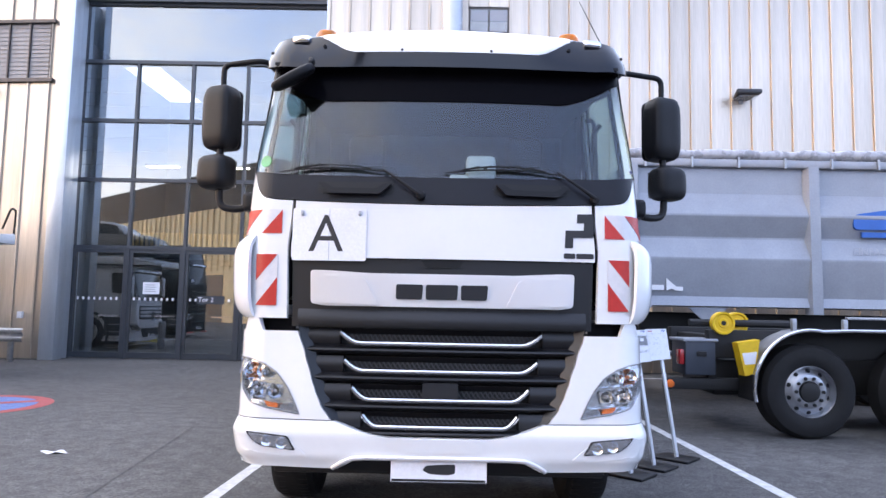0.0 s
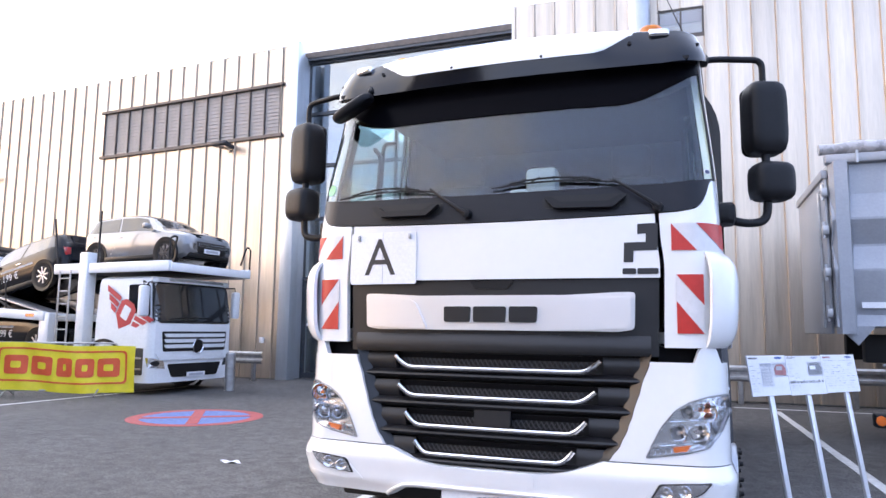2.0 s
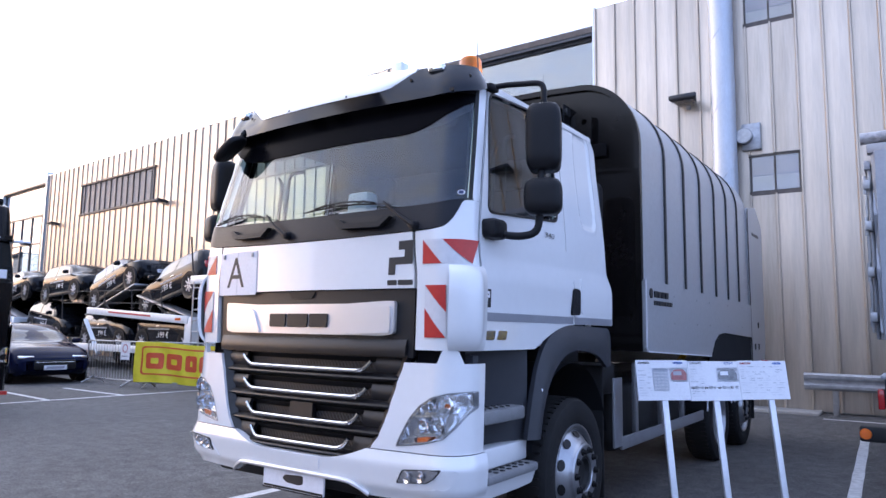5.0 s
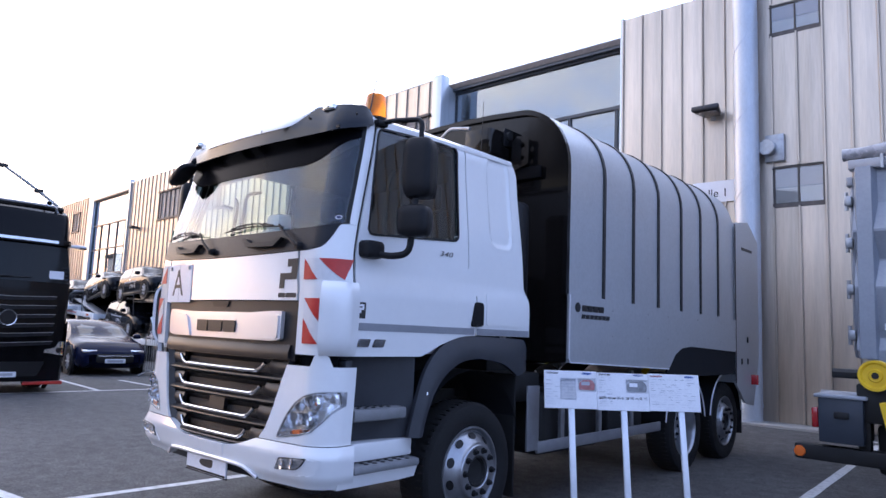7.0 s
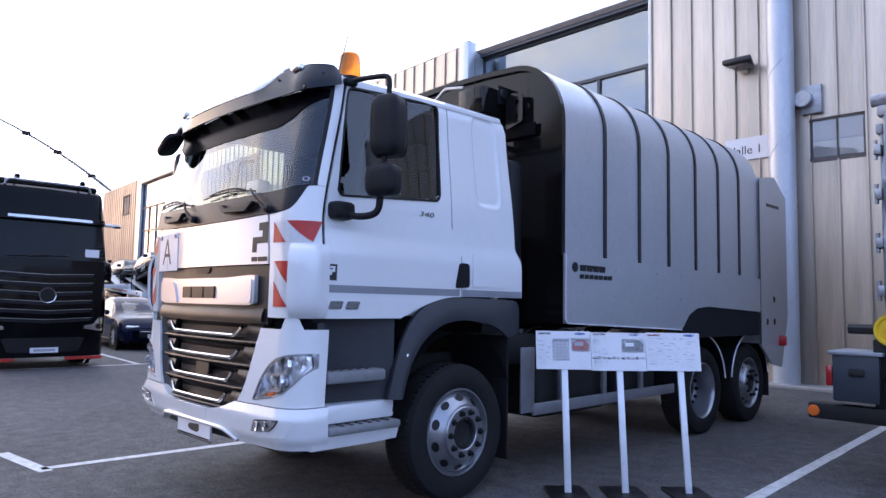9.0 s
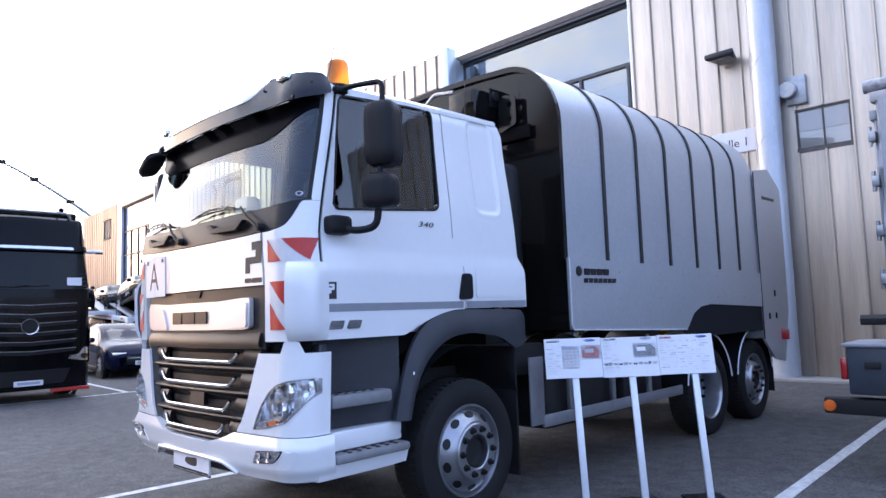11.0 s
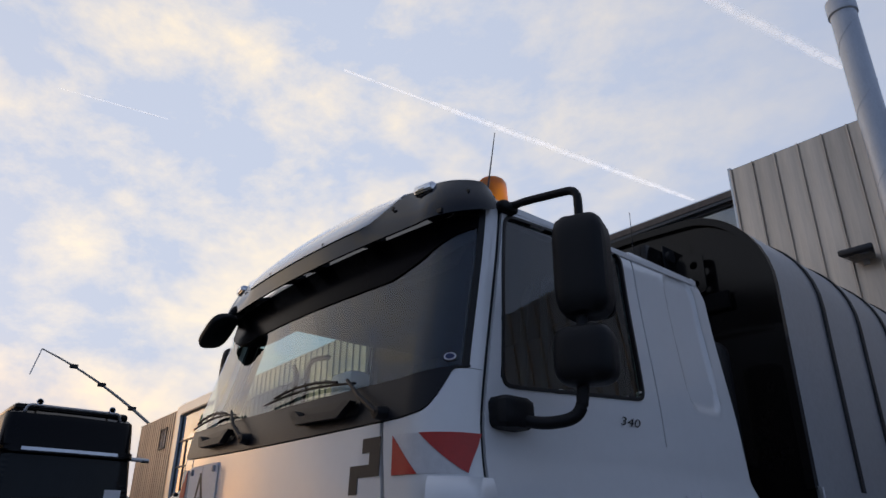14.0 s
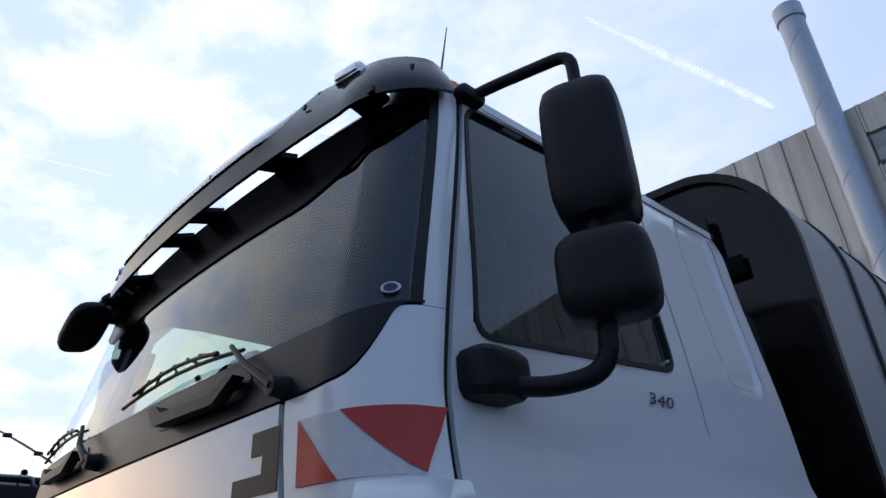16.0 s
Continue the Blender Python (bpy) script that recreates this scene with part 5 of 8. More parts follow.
for s in (-1, 1):
    hole = lamp_outline(0.985, 1)

    def corner_xz(u, v):
        z = 0.792 + (1.274 - 0.792) * v
        q0 = xq(EDGE(z) + 0.006, z)
        return q0 + (2.035 - q0) * u, z

    def low(u, v, d, s=s):
        q, z = corner_xz(u, v)
        return surf(s * q, z, d)

    def solid(u, v):
        q, z = corner_xz(u, v)
        return q > 1.97 or not inside((surf(q, z).x, z), hole)
    cp = tp("lamp_panel", slab(bmesh.new(), low, lin(0, 1, 90), lin(0, 1, 64), 0.07, solid), WHITE, None, "white lower corner panel")
    hl = tp("headlight", plate(bmesh.new(), lamp_outline(1.012, s), face(0.003), 0.05, 0.05, [lamp_outline(0.965, s)]), LAMPDARK, cp, "large clear headlight with chrome reflectors")
    tp("lamp_back", plate(bmesh.new(), lamp_outline(0.97, s), face(-0.058), 0.006, 0.05), LAMPSILVER, hl, "bright lamp housing")
    tp("lamp_wall", plate(bmesh.new(), lamp_outline(0.958, s), face(-0.004), 0.058, 0.05, [lamp_outline(0.90, s)]), LAMPSILVER, hl, "bright lamp bezel")
    for hx, hz, hr, dp in ((1.072, 1.046, 0.056, 0.038), (1.028, 0.944, 0.056, 0.040), (0.932, 0.938, 0.046, 0.034), (0.975, 1.040, 0.034, 0.028)):
        tp("lamp_bowl", lamp_pot(-0.020, hr, dp, s, hx, hz, 30), REFLECT, hl)
        tp("lamp_bulb", lathe(bmesh.new(), [(0.0, 0.012), (0.010, 0.009), (0.012, -0.01)], 12, Matrix.Translation(face(-0.030)(s * hx, hz, 0)) @ Matrix.Rotation(radians(90), 4, "X") @ Matrix.Rotation(radians(-s * 30), 4, "Y")), AMBER if hx > 1.05 else STEEL, hl)
    for z0, z1, x0, x1 in ((0.988, 1.000, 0.885, 1.125), (0.876, 0.884, 0.84, 1.02)):
        tp("lamp_rib", plate(bmesh.new(), [(s * x, z) for x, z in ((x0, z0 - 0.012), (x1, z0 + 0.010), (x1, z1 + 0.010), (x0, z1 - 0.012))], face(-0.014), 0.03, 0.04), LAMPSILVER, hl, "bright rib between the lamp bowls")
    # strip of small lamps along the lower edge, and the indicator
    for k in range(4):
        x0 = 0.800 + 0.024 * k
        tp("day_lamp", plate(bmesh.new(), [(s * x, z) for x, z in round_poly(rect(x0, 0.829 + 0.0035 * k, x0 + 0.019, 0.855 + 0.0035 * k), 0.004)], face(-0.008), 0.02, 0.03), REFLECT, hl, "small clear running lamp")
    tp("indicator", plate(bmesh.new(), [(s * x, z) for x, z in round_poly([(0.905, 0.847), (0.965, 0.855), (0.985, 0.884), (0.905, 0.872)], 0.008)], face(-0.010), 0.02, 0.04), AMBER, hl, "amber indicator lens")
    lens = tp("lamp_cover", plate(bmesh.new(), lamp_outline(0.985, s), face(0.010), 0.002, 0.06), LAMPGLASS, hl, "clear lamp cover")
    lens.visible_shadow = False


def bump_top(q):
    x = abs(surf(q, 0.75).x)
    return 0.708 + 0.078 * max(0, min(1, (x - 0.26) / 0.32)) ** 1.6


def bump_low(q):
    x = abs(surf(q, 0.6).x)
    return 0.600 - 0.075 * max(0, min(1, (x - 0.42) / 0.16))


bp_ = tp("bumper", slab(bmesh.new(), lambda u, v, d: surf(u, bump_low(u) + (bump_top(u) - bump_low(u)) * v, d), lin(-2.05, 2.05, 90), lin(0, 1, 12), 0.05), WHITE, None, "glossy white front bumper")
tp("bumper_flap", plate(bmesh.new(), round_poly(rect(-0.235, 0.628, 0.235, 0.705), 0.012), face(0.004), 0.006, 0.08), WHITE, bp_)
for s in (-1, 1):
    bez = [(s * x, z) for x, z in round_poly([(0.72, 0.590), (0.82, 0.587), (1.10, 0.615), (1.155, 0.715), (1.06, 0.722), (0.85, 0.700)], 0.03)]
    fb = tp("fog_bezel", plate(bmesh.new(), bez, face(0.004), 0.006, 0.06), WHITE, bp_)
    fo = [(s * x, z) for x, z in round_poly([(0.788, 0.622), (0.985, 0.641), (1.035, 0.672), (1.075, 0.722), (0.835, 0.702)], 0.014)]
    fl = tp("fog_lamp", plate(bmesh.new(), fo, face(0.006), 0.01, 0.05), GASKET, bp_, "clear fog lamp in the bumper")
    tp("fog_back", plate(bmesh.new(), [(s * (0.92 + (abs(x) - 0.92) * 0.90), 0.668 + (z - 0.668) * 0.84) for x, z in fo], face(0.010), 0.003, 0.05), LAMPSILVER, fl, "bright lamp housing")
    for hx, hz in ((0.865, 0.662), (0.950, 0.674)):
        c = face(0.0135)(s * hx, hz, 0)
        tp("lamp_bowl", lathe(bmesh.new(), [(0.031, 0.004), (0.029, 0.005), (0.022, 0.001), (0.010, 0.0), (0.008, 0.006), (0.0, 0.007)], 20, Matrix.Translation(c) @ Matrix.Rotation(radians(90), 4, "X") @ Matrix.Rotation(radians(-s * 12), 4, "Y")), CHROME, fl)
    c_ = tp("lamp_cover", plate(bmesh.new(), fo, face(0.020), 0.002, 0.05), LAMPGLASS, fl)
    c_.visible_shadow = False
tp("valance", sweep_slab(-0.62, 0.62, 18, k_(0.515), k_(0.602), 3, 0.03, -0.025), GASKET, None, "black lower valance")
tp("valance_trim", tube(bmesh.new(), [face(0.012)(x, z, 0) for x, z in ((-0.585, 0.530), (-0.53, 0.565), (-0.47, 0.592), (-0.40, 0.598), (0.40, 0.598), (0.47, 0.592), (0.53, 0.565), (0.585, 0.530))], 0.013, 8), SILVERP, None, "silver trim along the bumper's cut-out")
npl = tp("number_plate", plate(bmesh.new(), rect(-0.262, 0.472, 0.262, 0.590), flat_y(3.865), 0.012), PAPER, None, "white dealer plate with plain printed shapes", False)
b = bmesh.new()
plate(b, round_poly([(-0.09, 0.535), (-0.07, 0.560), (0.05, 0.568), (0.09, 0.568), (0.09, 0.520), (0.05, 0.510), (-0.05, 0.515)], 0.012), flat_y(3.864), 0.002)
tp("plate_print", b, INK, npl, "", False)
b = bmesh.new()
plate(b, rect(-0.256, 0.474, 0.256, 0.487), flat_y(3.8645), 0.002)
tp("plate_frame", plate(b, rect(-0.27, 0.464, 0.27, 0.472), flat_y(3.863), 0.012), GASKET, npl, "", False)

# warning boards and the corner air deflectors
for s in (-1, 1):
    st = tp("warning_board", plate(bmesh.new(), [(s * x, z) for x, z in rect(0.918, 1.825, 1.156, 1.962)], face(0.003), 0.003, 0.03), FILMW, None, "red and white striped warning board")
    for tri_ in ([(0.918, 1.960), (0.918, 1.825), (1.035, 1.825)], [(1.035, 1.962), (1.156, 1.962), (1.156, 1.828)]):
        tp("red_stripe", plate(bmesh.new(), [(s * x, z) for x, z in tri_], face(0.0055), 0.002, 0.03), RED, st)
    st = tp("warning_board", plate(bmesh.new(), [(s * x, z) for x, z in rect(0.935, 1.415, 1.060, 1.705)], face(0.006), 0.004, 0.03), FILMW, None, "red and white striped warning board")
    for tri_ in ([(0.935, 1.415), (1.058, 1.415), (0.935, 1.575)], [(0.937, 1.705), (1.060, 1.705), (1.060, 1.555)]):
        tp("red_stripe", plate(bmesh.new(), [(s * x, z) for x, z in tri_], face(0.0085), 0.002, 0.03), RED, st)
    # the fin: a hollow wing that stands off the corner

    def fin(u, v, d, s=s):
        a = v * 2 - 1
        lipo = 0.062 * max(0.0, 1 - abs(a) ** 4.0) ** 0.8 * (0.78 + 0.22 * math.sin(math.pi * min(0.5, u * 0.72)))
        q = 1.34 + 0.68 * u
        z = 1.347 + 0.47 * v
        return surf(s * q, z, 0.003 + lipo * (1 - 0.70 * max(0, u - 0.70) / 0.30) + d)
    tp("air_deflector", slab(bmesh.new(), fin, lin(0, 1, 12), lin(0, 1, 22), 0.022), WHITE, None, "white corner air deflector")
    tp("latch_recess", sweep_slab(*((0.88, 1.85) if s > 0 else (-1.85, -0.88)), 10, k_(1.255), k_(1.350), 2, 0.02, -0.075), CONSOLE)
    tp("panel_tab", plate(bmesh.new(), [(s * x, z) for x, z in round_poly([(1.005, 1.262), (1.040, 1.345), (1.115, 1.345), (1.140, 1.262)], 0.012)], face(-0.004), 0.03, 0.03), WHITE, None, "white tab that joins the corner panels")

# badge on the door, model bars and the power number
for s in (-1, 1):
    bd = tp("door_badge", plate(bmesh.new(), rect(4.156, 1.590, 4.236, 1.695), flank(0.002, s), 0.002, 0.05), INK, None, "small black badge with a plain white shape")
    b = bmesh.new()
    for r_ in (rect(4.176, 1.625, 4.196, 1.645), rect(4.176, 1.645, 4.219, 1.660), rect(4.204, 1.66, 4.219, 1.682), rect(4.181, 1.668, 4.204, 1.682)):
        plate(b, r_, flank(0.004, s), 0.001)
    tp("badge_shape", b, PAPER, bd, "", False)
    for y0, y1 in ((4.175, 4.30), (4.31, 4.435)):
        tp("model_bar", plate(bmesh.new(), round_poly([(y0, 1.405), (y1 - 0.02, 1.405), (y1, 1.458), (y0 + 0.02, 1.458)], 0.012), flank(0.005, s), 0.006, 0.06), CHROME, None, "plain dark chrome badge bar")
b = bmesh.new()
words(b, "340", 0.054, lambda a, z, d: flank(0.002)(4.955 + a * 1.85, z, d), 0.0, 2.086, 0.004, 0.25)
tp("power_number", b, GRILLE, None, "grey power number on the door", False)

# steps, wheel arch
for s in (-1, 1):
    b = bmesh.new()
    slab(b, lambda u, v, d, s=s: Vector((s * (1.02 + d + 0.10 * u ** 3), 4.16 + 0.62 * u, 0.785 + 0.56 * v)), lin(0, 1, 12), lin(0, 1, 6), 0.03)
    box(b, (s * 1.02 - 0.05, 4.14, 0.78), (s * 1.02 + 0.10, 4.20, 1.32), 0.01) if s > 0 else box(b, (s * 1.02 - 0.10, 4.14, 0.78), (s * 1.02 + 0.05, 4.20, 1.32), 0.01)
    stp = tp("step_well", b, DARKP, None, "dark grey plastic step well")
    lo, hi = sorted((s * 0.98, s * 1.165))
    tr = tp("step", bx((lo, 4.20, 0.925), (hi, 4.68, 1.005), 0.018), TREADGREY, stp, "grey ribbed step tread")
    b = bmesh.new()
    for i in range(5):
        for j in range(2):
            lathe(b, [(0.016, 0.0), (0.012, 0.006), (0, 0.006)], 8, Matrix.Translation((s * (1.05 + 0.06 * j), 4.27 + i * 0.07, 1.005)))
    tagged(tp("tread_stud", b, GASKET, tr), kind="stuff")

    def skirt(u, v, d, s=s):
        z = 0.515 + 0.095 * v
        return Vector((s * (1.172 - 0.03 * (1 - v) + d), 4.10 + 0.70 * u, z + 0.03 * max(0, (u - 0.75)) * (1 - v)))
    tp("bumper_end", slab(bmesh.new(), skirt, lin(0, 1, 14), lin(0, 1, 5), 0.05), WHITE, None, "white bumper return below the steps")
    lo, hi = sorted((s * 0.93, s * 1.115))
    tp("bumper_riser", bx((lo, 4.10, 0.66), (hi, 4.80, 0.785), 0.02), WHITE)
    lo, hi = sorted((s * 0.95, s * 1.195))
    tr = tp("step", bx((lo, 4.20, 0.60), (hi, 4.80, 0.655), 0.018), TREADGREY, None, "grey ribbed lower step tread")
    b = bmesh.new()
    for i in range(6):
        for j in range(2):
            lathe(b, [(0.018, 0.0), (0.013, 0.006), (0, 0.006)], 8, Matrix.Translation((s * (1.12 + 0.045 * j), 4.32 + i * 0.075, 0.655)))
    tagged(tp("tread_stud", b, GASKET, tr), kind="stuff")
    OUT = [(4.70, 0.79), (4.76, 1.02), (4.84, 1.24), (4.95, 1.385), (5.12, 1.48), (5.36, 1.505), (6.11, 1.490), (6.105, 1.23)]
    INN = [(4.80, 0.79), (4.85, 0.98), (4.95, 1.15), (5.08, 1.255), (5.22, 1.315), (5.42, 1.335), (5.75, 1.29), (5.92, 1.19)]
    OUT, INN = [[tuple(p) for p in bend([(a, b_, 0) for a, b_ in L], 0.10, 3)] for L in (OUT, INN)]
    n = min(len(OUT), len(INN))

    def fender(u, v, d, s=s):
        k = u * (n - 1)
        i = min(int(k), n - 2)
        f = k - i
        o = [OUT[i][c] + (OUT[i + 1][c] - OUT[i][c]) * f for c in (0, 1)]
        q = [INN[i][c] + (INN[i + 1][c] - INN[i][c]) * f for c in (0, 1)]
        return Vector((s * (1.165 + 0.045 * math.sin(v * math.pi * 0.62) + d), o[0] + (q[0] - o[0]) * v, o[1] + (q[1] - o[1]) * v))
    tp("wheel_arch", slab(bmesh.new(), fender, lin(0, 1, 40), lin(0, 1, 8), 0.03), DARKP, None, "dark grey plastic wheel arch")
    b = bmesh.new()
    pts = [(5.41 + 0.64 * math.cos(a), 0.56 + 0.68 * math.sin(a)) for a in lin(radians(12), radians(168), 20)]
    a_ = [[b.verts.new((s * x, y, z)) for y, z in pts] for x in (0.72, 1.15)]
    for i in range(len(pts) - 1):
        b.faces.new((a_[0][i], a_[0][i + 1], a_[1][i + 1], a_[1][i]))
    tp("arch_liner", b, LINING)
    lo, hi = sorted((s * 0.80, s * 1.14))
    tp("mud_flap", bx((lo, 5.985, 0.20), (hi, 6.01, 1.2), 0.006), RUBBER)
    tp("side_reflector", bx((s * 1.19 - 0.012, 4.835, 1.03), (s * 1.19 + 0.012, 4.865, 1.10), 0.006), CHROME)

# mirrors
def puff(half, m, p=3.4, n=14):
    """A cushion-shaped housing: a box whose sides all bulge."""
    b_ = bmesh.new()
    bmesh.ops.create_uvsphere(b_, u_segments=2 * n, v_segments=n, radius=1.0)
    for v in b_.verts:
        k = sum(abs(c) ** p for c in v.co) ** (-1 / p)
        v.co = m @ Vector([c * k * h for c, h in zip(v.co, half)])
    return b_


for s in (-1, 1):
    ux, uy, uz = (1.412, 4.438, 2.602) if s > 0 else (1.428, 4.32, 2.595)
    lx, ly, lz = (1.430, 4.392, 2.236) if s > 0 else (1.432, 4.28, 2.238)
    MT = Matrix.Translation((s * ux, uy, uz)) @ Matrix.Rotation(s * radians(22), 4, "Z")
    LT = Matrix.Translation((s * lx, ly, lz)) @ Matrix.Rotation(s * radians(22), 4, "Z")
    mr = tp("mirror", puff((0.105, 0.088, 0.207), MT, 5.0, 18), BLACKP, None, "black exterior mirror pair on tubular arms")
    tp("mirror_glass", bx((-0.085, 0.078, -0.180), (0.085, 0.0905, 0.180), 0.004, 2, MT), CHROME, mr)
    tp("mirror_rim", plate(bmesh.new(), round_poly(rect(-0.097, -0.198, 0.097, 0.198), 0.05), lambda a, b_, d: MT @ Vector((a, 0.080 + d, b_)), 0.014, 0, [round_poly(rect(-0.085, -0.180, 0.085, 0.180), 0.04)]), BLACKP, mr)
    tp("wide_mirror", puff((0.111, 0.083, 0.108), LT, 4.2, 16), BLACKP, mr)
    tp("wide_mirror_glass", bx((-0.085, 0.072, -0.085), (0.085, 0.0855, 0.085), 0.004, 2, LT), CHROME, mr)
    tp("mirror_arm", tube(bmesh.new(), bend([(s * 1.07, 4.35, 2.945), (s * 1.17, uy - 0.05, 2.962), (s * ux, uy, 2.945), (s * ux, uy, uz + 0.15)], 0.05), 0.018, 12), BLACKP, mr)
    tp("mirror_stem", tube(bmesh.new(), [(s * (ux - 0.004), uy - 0.02, uz - 0.18), (s * (lx - 0.02), ly, lz + 0.06)], 0.022, 12), BLACKP, mr)
    tp("mirror_arm", tube(bmesh.new(), bend([(s * 1.14, 4.25, 2.045), (s * 1.28, (4.25 + ly) / 2 - 0.01, 2.0), (s * (lx - 0.03), ly - 0.01, 2.02), (s * (lx - 0.02), ly, lz - 0.07)], 0.07, 7), 0.023, 12), BLACKP, mr)
    tp("mirror_foot", puff((0.062, 0.085, 0.060), Matrix.Translation((s * 1.175, 4.25, 2.045)), 5.0, 12), BLACKP, mr)
    tp("mirror_clamp", bx((s * 1.09 - 0.04, 4.30, 2.92), (s * 1.09 + 0.04, 4.40, 2.968), 0.016), BLACKP, mr)
mr = tp("front_mirror", puff((0.140, 0.088, 0.034), Matrix.Translation((-0.90, 3.965, 2.752)) @ Matrix.Rotation(radians(-30), 4, "Y") @ Matrix.Rotation(radians(14), 4, "X")), BLACKP, None, "black kerb mirror hung ahead of the windscreen")
tp("mirror_arm", tube(bmesh.new(), bend([(-0.82, 4.05, 2.90), (-0.80, 4.00, 2.87), (-0.81, 3.98, 2.80)], 0.05), 0.018), BLACKP, mr)

# roof beacons and aerials
for s in (-1, 1):
    bc = tp("beacon", lathe(bmesh.new(), [(0.0, 0.185), (0.06, 0.18), (0.074, 0.16), (0.082, 0.03), (0.080, 0.0), (0.0, 0.0)], 28, Matrix.Translation((s * 0.815, 4.55, 3.085))), ORANGE, None, "amber rotating roof beacon")
    tp("beacon_base", lathe(bmesh.new(), [(0.085, 0.0), (0.088, -0.012), (0.06, -0.06), (0.0, -0.06)], 24, Matrix.Translation((s * 0.815, 4.55, 3.085))), BLACKP, bc)
tp("aerial", tube(bmesh.new(), [(1.04, 4.29, 3.0), (0.885, 4.51, 3.50)], [0.005, 0.002], 6), BLACKP)
tp("aerial", tube(bmesh.new(), [(0.54, 6.17, 3.05), (0.54, 6.19, 3.74)], [0.005, 0.002], 6), BLACKP)
stk = tp("round_sticker", plate(bmesh.new(), ring_poly(1.093, 2.235, 0.0145), face(0.006), 0.002), PAPER, ws, "small round blue and white sticker", False)
tp("sticker_core", plate(bmesh.new(), ring_poly(1.093, 2.235, 0.0105), face(0.008), 0.002), mat("navy_ink", (0.025, 0.035, 0.11), 0.4), stk, "", False)
tp("round_sticker", plate(bmesh.new(), ring_poly(-1.045, 2.255, 0.035), face(0.003), 0.002), mat("green_sticker", (0.10, 0.38, 0.16), 0.4), ws, "green round sticker on the windscreen", False)


# ---- wheels of heavy vehicles ----
def heavy_wheel(parent, x, y, s, dish=0.0, origin=TO, R=0.508):
    """One wheel with tyre and rim; s: which side faces out; dish: how far the disc stands back."""
    m = Matrix.Translation(Vector((x, y, R - 0.012)) - origin) @ Matrix.Rotation(radians(90) * s, 4, "Y")
    prof = [(0.320, -0.13), (0.35, -0.15), (0.43, -0.155), (0.48, -0.142), (R - 0.008, -0.11), (R, -0.06), (R, 0.06), (R - 0.008, 0.11), (0.48, 0.142), (0.43, 0.155), (0.35, 0.15), (0.320, 0.13)]
    w = part("wheel", lathe(bmesh.new(), prof, 56, m, True), RUBBER, parent, "heavy black tyre on a ten-stud rim")
    bm_ = bmesh.new()
    for i in range(60):
        for zz in (-0.075, 0.075):
            box(bm_, (R - 0.012, -0.006, zz - 0.03), (R + 0.001, 0.006, zz + 0.03), 0, 1, m @ Matrix.Rotation(i * math.pi / 30 + (0.05 if zz > 0 else 0), 4, "Z"))
    tagged(part("tread", bm_, GASKET, w, "", False), kind="stuff")
    h = 0.118 - dish
    rim = part("rim", lathe(bmesh.new(), [(0.328, 0.128), (0.322, 0.142), (0.312, 0.143), (0.304, 0.132), (0.296, 0.108), (0.288, h - 0.062), (0.279, h - 0.070), (0.230, h - 0.018), (0.214, h - 0.006), (0.204, h + 0.004), (0.199, h + 0.022), (0.190, h + 0.030), (0.124, h + 0.030), (0.117, h + 0.024), (0.112, h - 0.04)], 64, m), RIM, w, "silver steel rim")
    part("hub", lathe(bmesh.new(), [(0.113, h - 0.05), (0.108, h + 0.012), (0.098, h + 0.016), (0.088, h - 0.012), (0.050, h - 0.02), (0.0, h - 0.018)], 32, m), CHASSIS, rim)
    for i in range(10):
        a = (i + 0.5) * math.pi / 5
        part("stud_nut", lathe(bmesh.new(), [(0.024, 0.0), (0.024, 0.010), (0.016, 0.012), (0.015, 0.034), (0.0, 0.036)], 12, m @ Matrix.Translation((0.157 * math.cos(a), 0.157 * math.sin(a), h + 0.027))), GASKET, rim)
        a = i * math.pi / 5
        hm = m @ Matrix.Rotation(a, 4, "Z") @ Matrix.Translation((0.2545, 0, h - 0.0395)) @ Matrix.Rotation(radians(42.0), 4, "Y")
        part("vent_hole", lathe(bmesh.new(), [(0.0, 0.004), (0.033, 0.004), (0.034, 0.0)], 14, hm @ Matrix.Diagonal((0.85, 1.15, 1, 1))), GASKET, rim)
    return w


for s in (-1, 1):
    heavy_wheel(truck, s * 1.04, 5.385, s, -0.065)
    heavy_wheel(truck, s * 1.05, 9.47, s, 0.17)
    heavy_wheel(truck, s * 1.045, 10.84, s, -0.02)

# chassis, tanks, side guards
for s in (-1, 1):
    tp("chassis_rail", bx((s * 0.42 - 0.04, 4.35, 0.74), (s * 0.42 + 0.04, 11.3, 1.02), 0.01), CHASSIS)
for y in (5.385, 9.47, 10.84):
    tp("axle", tube(bmesh.new(), [(-0.92, y, 0.5), (0.92, y, 0.5)], 0.085, 14), CHASSIS)
tp("engine_block", bx((-0.40, 4.2, 0.55), (0.40, 5.8, 1.36), 0.05), CHASSIS)
tp("radiator", bx((-0.72, 4.0, 0.62), (0.72, 4.12, 1.36), 0.02), CHASSIS)
tp("front_underrun", bx((-0.95, 4.06, 0.46), (0.95, 4.18, 0.58), 0.02), CHASSIS)
tp("fuel_tank", bx((0.55, 6.5, 0.45), (1.06, 7.7, 1.02), 0.10, 4), CHASSIS, None, "dark fuel tank behind the side guard")
tp("battery_box", bx((0.60, 7.8, 0.5), (1.05, 8.6, 1.0), 0.03), CHASSIS)
tp("air_tanks", bx((-1.05, 6.4, 0.5), (-0.55, 8.5, 1.02), 0.08, 3), CHASSIS)
